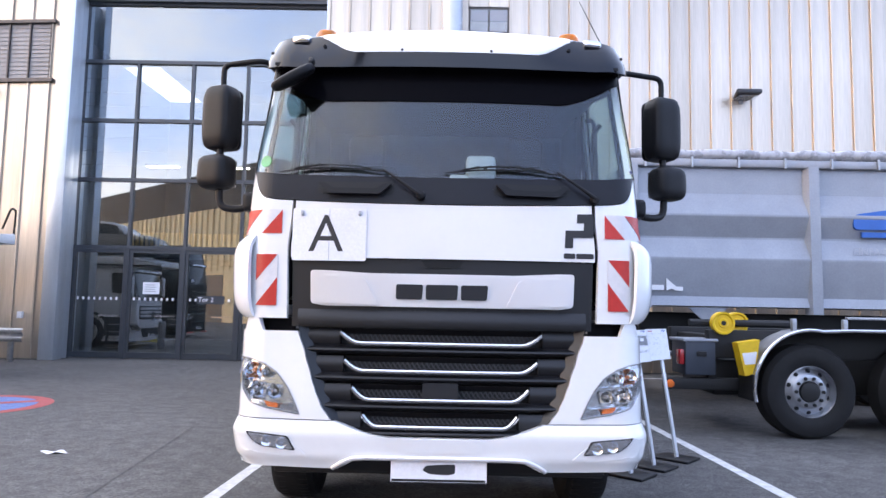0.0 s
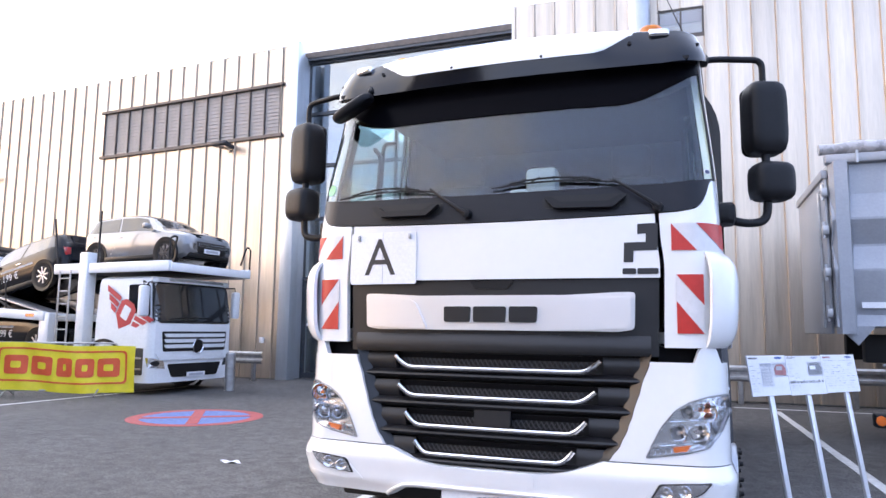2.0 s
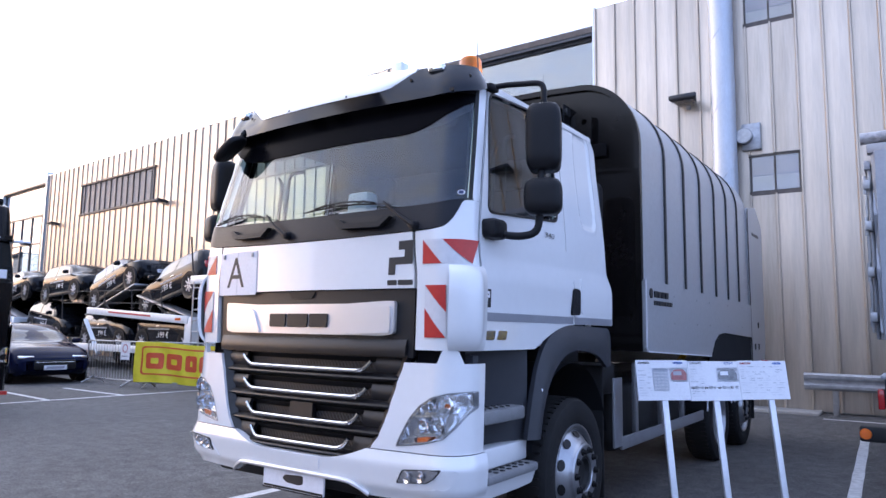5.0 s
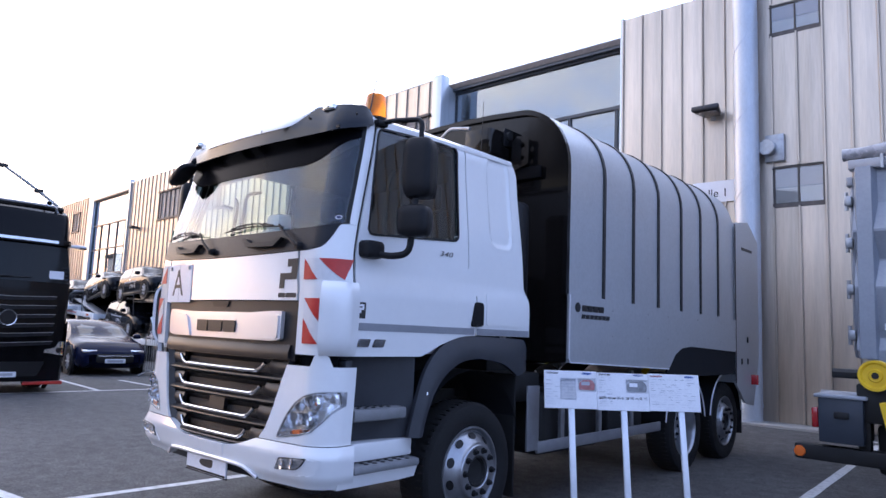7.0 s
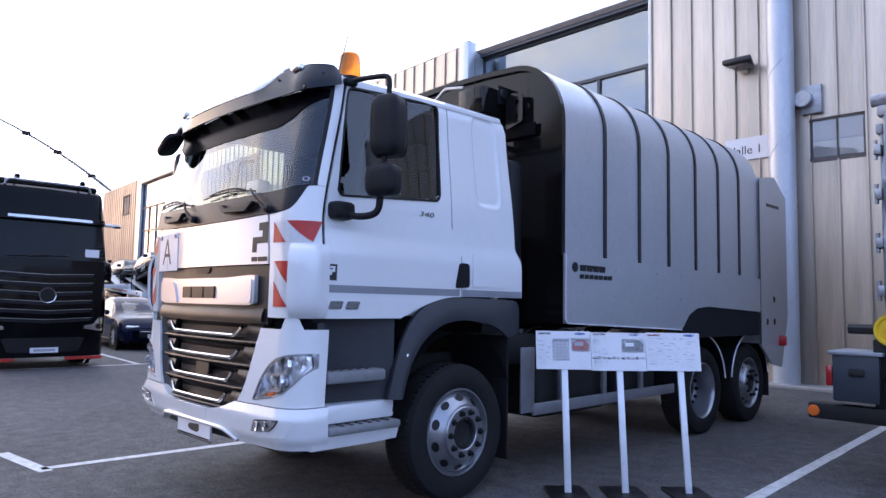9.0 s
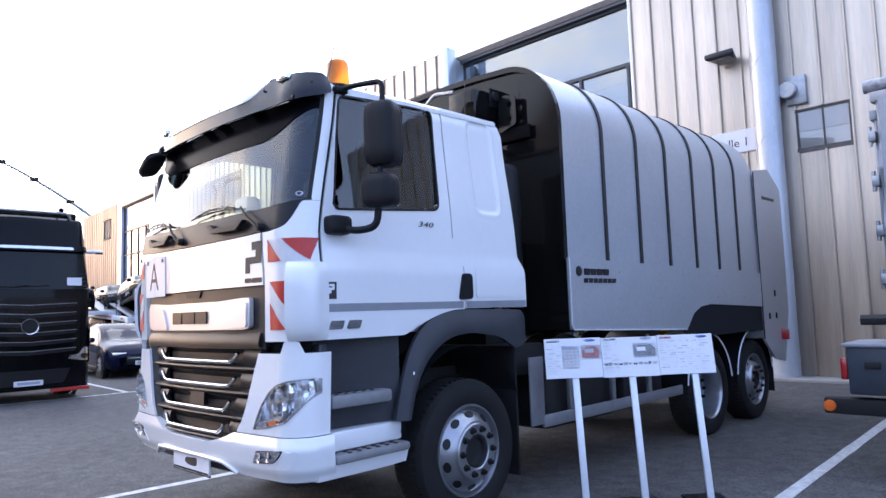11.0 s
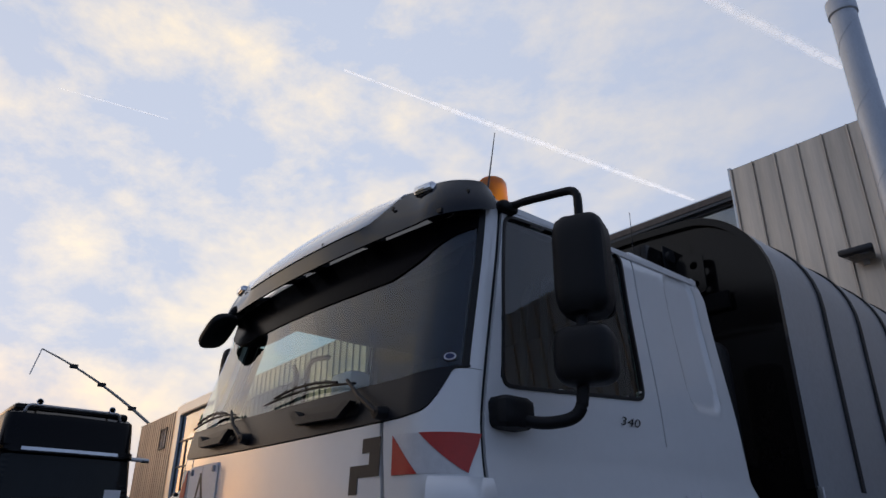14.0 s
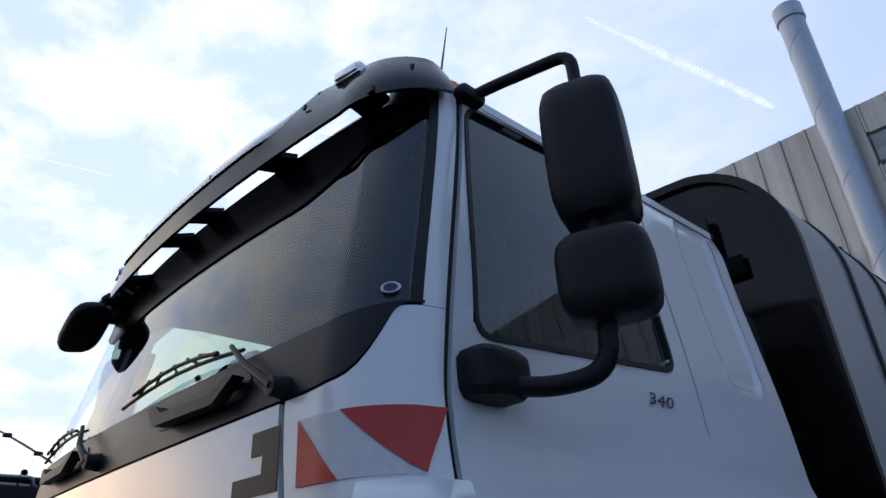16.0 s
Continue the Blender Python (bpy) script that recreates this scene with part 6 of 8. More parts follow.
for s in (-1, 1):
    gd = tp("side_guard", bx((s * 1.175 - 0.012, 6.12, 0.555), (s * 1.175 + 0.012, 6.30, 1.10), 0.01), GUARD, None, "brushed aluminium side guard")
    tp("guard_rail_bar", bx((s * 1.175 - 0.015, 6.28, 0.525), (s * 1.175 + 0.015, 8.78, 0.625), 0.01), GUARD, gd)
    for y in (6.75, 7.45, 8.15):
        tp("guard_post", bx((s * 1.13 - 0.02, y - 0.03, 0.6), (s * 1.13 + 0.02, y + 0.03, 1.2), 0.008), STEEL, gd)

# gap between cab and body
tp("air_intake", bx((0.80, 6.08, 1.6), (1.06, 6.30, 2.72), 0.07, 3), BLACKP, None, "tall black air intake behind the cab")
b = bx((-0.9, 6.1, 1.1), (0.75, 6.45, 2.1), 0.03)
box(b, (-1.0, 6.02, 0.95), (1.05, 6.5, 1.20), 0.02)
tp("hydraulic_rack", b, CHASSIS)
lk = tp("drum_bracket", bx((0.34, 6.04, 3.04), (0.60, 6.18, 3.16), 0.01), BLACKP, None, "black box behind the cab roof")
tp("bracket_plate", bx((0.60, 6.44, 3.36), (0.615, 6.59, 3.54), 0.006), BLACKP, lk, "black steel plate with a boss")
tp("bracket_boss", lathe(bmesh.new(), [(0.045, 0.0), (0.045, 0.03), (0.02, 0.035), (0.0, 0.035)], 16, Matrix.Translation((0.612, 6.50, 3.46)) @ Matrix.Rotation(radians(90), 4, "Y")), CHASSIS, lk)
tp("bracket_arm", bx((0.36, 6.10, 3.00), (0.41, 6.59, 3.06), 0.008), BLACKP, lk)
tp("roof_hose", tube(bmesh.new(), bend([(-0.4, 6.0, 3.12), (0.1, 6.02, 3.25), (0.35, 6.05, 3.2), (0.42, 6.2, 3.05)], 0.1), 0.018), STEEL)

# the drum body: arched section
BW, BZ0 = 1.272, 1.30


def section(off=0.0, z0=BZ0, n=10):
    """Right half from the lower edge up and over, then the left half."""
    w, cx_, cz_ = BW + off, 0.70, 3.10
    rx, rz = w - cx_, 0.62 + off
    right = [(w, z0), (w, (z0 + cz_) / 2), (w, cz_)] + [(cx_ + rx * math.cos(a), cz_ + rz * math.sin(a)) for a in lin(0, math.pi / 2, n)[1:]] + [(0.35, cz_ + rz + 0.02)]
    return right + [(0.0, cz_ + rz + 0.025)] + [(-x, z) for x, z in right[::-1]]


def shell(y0, y1, off, z0=BZ0, inner=0.0):
    b = bmesh.new()
    rings = [[b.verts.new((x, y, z)) for x, z in section(o, z0)] for y, o in ((y0, off), (y1, off), (y1, off - 0.02 - inner), (y0, off - 0.02 - inner))]
    n = len(rings[0])
    for k in range(4):
        r0, r1 = rings[k], rings[(k + 1) % 4]
        for i in range(n - 1):
            b.faces.new((r0[i], r0[i + 1], r1[i + 1], r1[i]))
    for i in (0, n - 1):
        b.faces.new([r[i] for r in rings])
    return b


body = tp("drum_body", shell(6.60, 10.97, 0.0), ALUBODY, None, "silver-grey arched drum body with black straps")
tp("body_edge", shell(6.55, 6.60, 0.004, 1.9, 0.03), GLOSSBLK, body, "black edge trim")
for y in (7.24, 7.88, 8.50, 9.14, 9.75, 10.36):
    tp("strap", shell(y - 0.023, y + 0.023, 0.014, 1.88), SEAL, body, "black strap over the body")
b = bmesh.new()
plate(b, [(x, z) for x, z in section(-0.012, 1.30)], flat_y(6.585), 0.02)
tp("bulkhead", b, GLOSSBLK, body, "glossy black front bulkhead", False)
b = bx((0.28, 6.24, 3.24), (0.60, 6.54, 3.50), 0.012)
br = tp("camera_bracket", b, GLOSSBLK, body, "black bracket box above the bulkhead")
tp("bracket_plate", plate(bmesh.new(), round_poly([(0.66, 3.10), (0.86, 3.16), (0.86, 3.42), (0.72, 3.45), (0.66, 3.40)], 0.03), flat_y(6.50), 0.014, 0, [ring_poly(0.79, 3.35, 0.028, 14), ring_poly(0.79, 3.22, 0.022, 14)]), GLOSSBLK, br, "black plate with round holes")
tp("bracket_slot", bx((0.55, 6.535, 3.02), (0.98, 6.562, 3.14), 0.008), CONSOLE, br)
tp("bracket_tube", tube(bmesh.new(), bend([(-0.15, 6.35, 3.52), (0.0, 6.33, 3.60), (0.26, 6.33, 3.56)], 0.05), 0.018, 8), STEEL, br, "bent steel pipe")
FAS = [(6.57, 1.335), (6.60, 1.300), (8.74, 1.215), (8.80, 1.26), (8.93, 1.38), (9.12, 1.452), (9.4, 1.475), (10.98, 1.42), (10.98, 1.855), (6.57, 1.915)]
for s in (-1, 1):
    fa = tp("skirt_panel", plate(bmesh.new(), FAS, flat_x(s * 1.297, s), 0.018, 0.5), ALUBODY, body, "flat silver skirt panel with plain lettering bars")
    b = bmesh.new()
    lathe(b, [(0.045, 0.0), (0.045, 0.006), (0.028, 0.008), (0.0, 0.008)], 16, Matrix.Translation((s * 1.297, 6.72, 1.80)) @ Matrix.Rotation(s * radians(90), 4, "Y"))
    for i in range(4):
        plate(b, round_poly([(6.80 + i * 0.105, 1.768), (6.885 + i * 0.105, 1.768), (6.895 + i * 0.105, 1.825), (6.80 + i * 0.105, 1.825)], 0.01), flat_x(s * 1.304, s), 0.008)
    for i in range(7):
        plate(b, round_poly([(6.79 + i * 0.078, 1.700), (6.85 + i * 0.078, 1.700), (6.862 + i * 0.078, 1.740), (6.80 + i * 0.078, 1.740)], 0.006), flat_x(s * 1.303, s), 0.007)
    tp("lettering_bar", b, GRILLE, fa, "plain dark badge bars", False)
    # flat black plate puts the shade inside the rear arch onto the body
    tp("arch_liner", plate(bmesh.new(), [(8.70, 1.12), (8.72, 1.40), (8.95, 1.50), (9.3, 1.53), (10.965, 1.50), (10.965, 1.12)], flat_x(s * 1.285, s), 0.010, 0.5), LINING, fa, "black plate that stands for the shade inside the rear arch")
    tp("panel_edge", tube(bmesh.new(), [(s * 1.304, 6.575, 1.91), (s * 1.304, 6.572, 1.34), (s * 1.304, 6.60, 1.302), (s * 1.304, 8.73, 1.217)], 0.006, 6), PAPER, fa, "thin pale panel edge")
    for y in (7.4, 8.2, 8.72, 9.6, 10.4):
        for z in (1.55, 1.80):
            tp("rivet", lathe(bmesh.new(), [(0.010, 0.0), (0.007, 0.004), (0.0, 0.005)], 8, Matrix.Translation((s * 1.297, y, z)) @ Matrix.Rotation(s * radians(90), 4, "Y")), STEEL, fa)
# tailgate and rear hood
b = bmesh.new()
GATE = [(11.0, 0.98), (11.35, 0.72), (11.72, 0.66), (11.98, 1.35), (11.98, 3.05), (11.55, 3.30), (11.0, 3.22)]
for s in (-1, 1):
    plate(b, GATE, flat_x(s * 1.292, s), 0.03)
box(b, (-1.27, 11.02, 1.0), (1.27, 11.94, 3.05), 0.02)
tg = tp("tailgate", b, ALUBODY, body, "silver loading tailgate", False)
b = bmesh.new()
for p in ([(-1.28, 10.95, 3.15), (1.28, 10.95, 3.15), (0.75, 10.95, 3.70), (-0.75, 10.95, 3.70)],):
    f = [b.verts.new(v) for v in p]
    k = [b.verts.new(v) for v in [(-1.28, 11.6, 3.15), (1.28, 11.6, 3.15), (0.80, 11.55, 3.55), (-0.80, 11.55, 3.55)]]
    b.faces.new(f)
    b.faces.new(k)
    for i in range(4):
        b.faces.new((f[i], f[(i + 1) % 4], k[(i + 1) % 4], k[i]))
bmesh.ops.bevel(b, geom=list(b.edges), offset=0.02, segments=2, affect="EDGES")
tp("rear_hood", b, ALUBODY, tg, "pale sloped rear hood")
for s in (-1, 1):
    tp("gate_seam", bx((s * 1.294 - 0.004, 10.975, 1.0), (s * 1.294 + 0.004, 11.0, 3.2)), SEAL, tg)
    tp("tail_lamp", bx((s * 1.36 - 0.09, 11.62, 0.96), (s * 1.36 + 0.02, 11.68, 1.10), 0.012), REDLENS, tg, "red side marker lamp")
    tp("gate_bar", plate(bmesh.new(), rect(11.25, 2.86, 11.70, 2.90), flat_x(s * 1.297, s), 0.006), GRILLE, tg, "", False)
    for y, z in ((11.45, 1.55), (11.45, 1.25), (11.2, 1.25)):
        tp("gate_catch", bx((s * 1.295 - 0.008, y, z), (s * 1.295 + 0.008, y + 0.04, z + 0.08), 0.004), GASKET, tg)
    # rear mudguards
    for y in (9.47, 10.84):
        b = bmesh.new()
        pts = [(y + 0.60 * math.cos(a), 0.52 + 0.62 * math.sin(a)) for a in lin(radians(8), radians(172), 20)]
        a_ = [[b.verts.new((s * x, yy, z)) for yy, z in pts] for x in (0.78, 1.20)]
        for i in range(len(pts) - 1):
            b.faces.new((a_[0][i], a_[0][i + 1], a_[1][i + 1], a_[1][i]))
        mg = tp("mudguard", b, BLACKP, None, "black rear mudguard with a pale edge")
        tp("mudguard_edge", tube(bmesh.new(), [(s * 1.205, yy, z) for yy, z in pts], 0.009, 6), PAPER, mg)
    lo, hi = sorted((s * 0.80, s * 1.2))
    tp("mud_flap", bx((lo, 11.45, 0.28), (hi, 11.475, 0.85), 0.006), RUBBER)
tp("yellow_hose", tube(bmesh.new(), bend([(0.9, 8.95, 1.15), (0.95, 9.2, 1.33), (0.95, 9.5, 1.28), (0.9, 9.75, 1.32)], 0.12), 0.035), YELLOW, None, "yellow hydraulic hose loop")


# ---- info boards beside the truck ----
LEAN = Matrix.Translation((0, 0, 1.1)) @ Matrix.Rotation(radians(-9), 4, "X") @ Matrix.Translation((0, 0, -1.1))
bdir = Vector((0.67, 0.742, 0)).normalized()
bang = math.degrees(math.atan2(bdir.y, bdir.x))
for i in range(3):
    o = Vector((1.385, 6.05, 0)) + bdir * (0.447 * i)
    t = thing("info_board", o, "white printed sheet on a leaning pale metal post with black foot", "info board", "info boards", "", bang)
    sh = part("board", bx((0.002, -0.012, 0.945 - 0.006 * (i % 2)), (0.446, 0.0, 1.25 - 0.006 * (i % 2)), 0.002), PAPER, t, "white printed sheet", False)
    fy, fz = flat_y(-0.012), flat_y(-0.0135)
    rg = random.Random(40 + i)
    z = 1.200
    while z > 0.965:
        x = 0.018
        while x < (0.40 if i == 2 else 0.12):
            w = rg.uniform(0.02, 0.07)
            if rg.random() < 0.8:
                part("print_line", plate(bmesh.new(), rect(x, z, min(x + w, 0.425 if i == 2 else 0.13), z + 0.0055), fy, 0.0012), FAINTINK if rg.random() < 0.6 else GREYINK, sh, "", False)
            x += w + rg.uniform(0.01, 0.05)
        z -= rg.uniform(0.015, 0.024)
    part("print_heading", plate(bmesh.new(), rect(0.02, 1.222, 0.12, 1.236), fy, 0.0012), INK if i < 2 else REDP, sh, "", False)
    part("print_mark", plate(bmesh.new(), [(0.36 + 0.045 * math.cos(k * math.pi / 12), 1.230 + 0.010 * math.sin(k * math.pi / 12)) for k in range(24)], fy, 0.0012), BLUEINK, sh, "small plain blue oval", False)
    if i < 2:
        x0 = 0.285 if i == 0 else 0.25
        part("print_picture", plate(bmesh.new(), rect(x0, 1.085, 0.44, 1.195), fy, 0.0012), FAINTINK, sh, "grey printed picture", False)
        part("print_picture", plate(bmesh.new(), round_poly([(x0 + 0.01, 1.10), (0.425, 1.095), (0.43, 1.15), (0.40, 1.182), (x0 + 0.04, 1.178), (x0 + 0.01, 1.15)], 0.012), fz, 0.0012), PRINTRED if i == 0 else PRINTGREY, sh, "printed vehicle shape", False)
        part("print_picture", plate(bmesh.new(), rect(x0 + 0.03, 1.135, x0 + 0.10, 1.165), flat_y(-0.015), 0.0012), GREYINK if i == 0 else PAPER, sh, "", False)
    if i == 0:
        part("print_table", plate(bmesh.new(), rect(0.135, 1.015, 0.27, 1.19), fy, 0.0012), TABLEINK, sh, "pale blue printed table", False)
        for k in range(4):
            for j in range(6):
                part("print_cell", plate(bmesh.new(), rect(0.146 + 0.031 * k, 1.03 + 0.024 * j, 0.168 + 0.031 * k, 1.040 + 0.024 * j), fz, 0.0012), PAPER, sh, "", False)
    if i == 1:
        for k in range(11):
            w = rg.uniform(0.018, 0.036)
            part("print_icon", plate(bmesh.new(), rect(0.012 + 0.039 * k, 1.030, 0.012 + 0.039 * k + w, 1.030 + rg.uniform(0.012, 0.024)), fy, 0.0012), GREYINK if k % 3 else INK, sh, "", False)
    part("post", bx((0.205 if i != 2 else 0.255, 0.0, 0.0), (0.257 if i != 2 else 0.307, 0.022, 1.2), 0.004), POSTALU, t, "satin aluminium post")
    for o_ in t.children_recursive:
        o_.data.transform(LEAN)
    part("foot", bx((0.08 if i != 2 else 0.13, -0.33, 0.0), (0.38 if i != 2 else 0.43, 0.04, 0.025), 0.008), GASKET, t, "flat black foot plate")


# ---- tipper semi-trailer ----
tip = thing("tipper_trailer", (2.80, 10.75, 0), "silver ribbed tipper trailer with a rolled tarpaulin", "trailer")
tip.matrix_basis = Matrix.Translation((2.80, 10.75, -0.0625)) @ Matrix.Diagonal((1.044, 1.0, 1.044, 1))
prof = [(3.66, 0.0), (3.22, 0.0), (3.19, 0.01), (2.90, 0.12), (2.87, 0.12), (2.56, 0.02), (2.53, 0.02), (2.24, 0.13), (2.21, 0.13), (1.66, 0.06), (1.52, 0.10)]
b = bmesh.new()
a_ = [b.verts.new((0.0, -o, z)) for z, o in prof]
c_ = [b.verts.new((10.5, -o, z)) for z, o in prof]
for i in range(len(prof) - 1):
    b.faces.new((a_[i], a_[i + 1], c_[i + 1], c_[i]))
box(b, (0.0, 0.02, 1.52), (10.5, 2.45, 3.64))
part("tub", b, TRAILER, tip, "folded aluminium tub", False)
for x in (0.0, 2.72, 5.55, 8.4):
    w = 0.24
    b = bmesh.new()
    q = [(x, 0.0), (x + w * 0.18, 0.155), (x + w * 0.82, 0.155), (x + w, 0.0)]
    lo = [b.verts.new((xx, -o - 0.004, 1.42)) for xx, o in q]
    hi = [b.verts.new((xx, -o * 0.8 - 0.004, 3.64)) for xx, o in q]
    for i in range(3):
        b.faces.new((lo[i], lo[i + 1], hi[i + 1], hi[i]))
    b.faces.new(hi)
    b.faces.new(lo)
    part("rib", b, TRAILER, tip, "upright stiffening rib", False)
part("top_rail", bx((-0.04, -0.10, 3.62), (10.5, 0.06, 3.74), 0.02), TRAILER, tip)
rg = random.Random(5)
b = bmesh.new()
tube(b, [(-0.10 + 0.22 * i, -0.02 + rg.uniform(-0.02, 0.02), 3.815 + rg.uniform(-0.012, 0.012)) for i in range(49)], [0.085 + rg.uniform(-0.016, 0.016) for _ in range(49)], 14)
part("tarpaulin", b, TARP, tip, "rolled grey tarpaulin along the top rail")
b = bmesh.new()
for i in range(14):
    box(b, (0.3 + 0.7 * i, -0.15, 3.60), (0.33 + 0.7 * i, -0.12, 3.76))
tagged(part("tarp_hook", b, STEEL, tip, "", False), kind="stuff")
tg_ = part("tailgate", bx((-0.05, 0.06, 1.42), (-0.005, 2.42, 3.55), 0.02), TRAILER, tip, "rear tailgate")
part("tailgate_frame", bx((-0.08, 0.02, 3.45), (-0.01, 2.45, 3.56), 0.01), TRAILER, tg_)
for z in (1.62, 2.15, 2.70, 3.2):
    part("hinge", bx((-0.10, -0.04, z), (-0.02, 0.10, z + 0.12), 0.015), STEEL, tg_)
    part("hinge_pin", tube(bmesh.new(), [(-0.08, 0.0, z - 0.05), (-0.08, 0.0, z + 0.17)], 0.022), STEEL, tg_)
part("latch_rod", tube(bmesh.new(), [(-0.08, 0.30, 1.5), (-0.08, 0.30, 3.3)], 0.02), STEEL, tg_)
part("corner_flap", plate(bmesh.new(), [(0.0, 1.52), (0.42, 1.52), (0.22, 1.28)], flat_y(-0.10), 0.03), TRAILER, tip, "", False)
part("corner_flap", plate(bmesh.new(), [(0.95, 1.50), (1.55, 1.50), (1.25, 1.24)], flat_y(-0.06), 0.03), TRAILER, tip, "", False)
b = bmesh.new()
plate(b, [(0.62, 1.92), (0.76, 1.80), (0.86, 1.80), (0.86, 1.74), (0.76, 1.74), (0.70, 1.77), (0.62, 1.74)], flat_y(-0.118), 0.02)
part("white_mark", b, PAPER, tip, "plain white arrow shape", False)
part("white_mark", plate(bmesh.new(), rect(0.28, 1.745, 0.58, 1.82), flat_y(-0.112), 0.015), PAPER, tip, "", False)
part("blue_mark", plate(bmesh.new(), round_poly([(3.42, 2.70), (4.9, 2.70), (4.9, 3.05), (3.9, 3.0), (3.42, 2.92)], 0.08), flat_y(-0.115), 0.06), BLUEINK, tip, "plain blue painted shape", False)
part("blue_mark", plate(bmesh.new(), rect(3.55, 2.585, 4.6, 2.665), flat_y(-0.10), 0.04), BLUEINK, tip, "", False)
part("slogan", words(bmesh.new(), "EINFACH. BE", 0.15, flat_y(-0.11), 3.40, 2.32, 0.012), GREYINK, tip, "grey printed slogan", False)
part("chassis_beam", bx((0.4, 0.5, 1.05), (10.5, 0.7, 1.42), 0.02), CHASSIS, tip)
part("chassis_beam", bx((0.4, 1.7, 1.05), (10.5, 1.9, 1.42), 0.02), CHASSIS, tip)
for x in (2.6, 3.95, 5.3):
    for y_, s in ((0.32, -1), (2.1, 1)):
        b = lathe(bmesh.new(), [(0.29, -0.14), (0.42, -0.17), (0.50, -0.15), (0.52, -0.08), (0.52, 0.08), (0.50, 0.15), (0.42, 0.17), (0.29, 0.14), (0.27, 0.05), (0.0, 0.04)], 36, Matrix.Translation((x, y_, 0.565)) @ Matrix.Rotation(radians(90), 4, "X"))
        part("wheel", b, RUBBER, tip)

# ---- low chassis trailer before it ----
low_o = Vector((2.7, 7.98, 0))
lowt = thing("chassis_trailer", low_o, "low black chassis trailer with bright mudguards and yellow chocks", "trailer")


def lp(nm, bm_, material, parent=None, label="", smooth=True):
    return part(nm, bm_, material, parent or lowt, label, smooth)


lp("side_beam", bx((0.5, 0.35, 0.88), (10.2, 0.50, 1.22), 0.02), CHASSIS, None, "black chassis beam")
lp("side_beam", bx((0.5, 1.75, 0.88), (10.2, 1.90, 1.22), 0.02), CHASSIS, None, "black chassis beam")
lp("cross_member", bx((0.6, 0.4, 0.95), (0.8, 1.9, 1.15), 0.02), CHASSIS)
lp("cross_member", bx((3.2, 0.4, 0.95), (3.4, 1.9, 1.15), 0.02), CHASSIS)
lp("under_tank", bx((1.0, 0.6, 0.55), (1.25, 1.7, 1.0), 0.05), CHASSIS)
lp("top_rack", bx((2.1, 0.22, 1.37), (10.2, 0.28, 1.40), 0.01), STEEL, None, "bright steel rack rail")
# plain dark blocks added to deepen the shade under the trailer
lp("under_frame", bx((2.0, 0.75, 0.42), (10.0, 1.65, 0.96), 0.04), CHASSIS, None, "dark block added under the frame to deepen its shade")
lp("under_frame", bx((0.62, 0.55, 0.42), (1.0, 1.65, 0.86), 0.04), CHASSIS)
for i in range(10):
    lp("rack_post", bx((1.4 + 0.6 * i, 0.13, 1.22), (1.45 + 0.6 * i, 0.19, 1.37), 0.006), STEEL)
bxg = lp("tool_box", bx((0.20, 0.30, 0.68), (0.56, 0.80, 1.08), 0.015), mat("grey_steel_box", (0.036, 0.046, 0.064), 0.5, 0.1, 0.15, 5), None, "blue-grey steel tool box with a latch")
lp("box_lid", bx((0.17, 0.28, 1.075), (0.59, 0.82, 1.11), 0.01), TRAILER, bxg)
lp("box_latch", bx((0.33, 0.275, 0.90), (0.45, 0.30, 0.96), 0.01), CHASSIS, bxg)
lp("tail_lamp", bx((0.14, 0.32, 0.80), (0.195, 0.46, 0.98), 0.012), REDLENS, None, "red tail lamp")
lp("rear_bar", bx((-0.02, 0.35, 0.50), (1.25, 0.50, 0.64), 0.02), CHASSIS, None, "black rear under-run bar")
lp("bar_bracket", bx((0.5, 0.38, 0.6), (0.6, 0.48, 1.0), 0.01), CHASSIS)
lp("amber_lamp", lathe(bmesh.new(), [(0.0, 0.02), (0.045, 0.015), (0.05, 0.0), (0.0, 0.0)], 18, Matrix.Translation((0.03, 0.345, 0.57)) @ Matrix.Rotation(radians(90), 4, "X")), AMBER, None, "round amber marker lamp")
for x, y_ in ((0.66, 0.33), (0.89, 0.48)):
    yd = lp("yellow_drum", lathe(bmesh.new(), [(0.0, 0.03), (0.05, 0.035), (0.06, 0.02), (0.10, 0.02), (0.115, 0.04), (0.135, 0.04), (0.135, -0.06), (0.0, -0.06)], 28, Matrix.Translation((x, y_, 1.30)) @ Matrix.Rotation(radians(90), 4, "X")), YELLOW, None, "yellow roller drum on a shaft")
    lp("drum_shaft", tube(bmesh.new(), [(x, y_ - 0.04, 1.30), (x, y_ + 0.5, 1.30)], 0.03), CHASSIS, yd)
lp("drum_axle", tube(bmesh.new(), [(0.3, 0.45, 1.30), (1.6, 0.45, 1.30)], 0.045), CHASSIS)
b = bmesh.new()
plate(b, [(0.72, 1.08), (0.98, 1.12), (0.95, 0.92), (0.92, 0.72), (0.80, 0.70)], flat_y(0.06), 0.16)
ck = lp("wheel_chock", b, YELLOW, None, "yellow wheel chock hung on the chassis", False)
lp("chock_plate", plate(bmesh.new(), [(0.77, 0.96), (0.94, 0.98), (0.92, 0.84), (0.80, 0.83)], flat_y(0.052), 0.02), PAPER, ck, "", False)
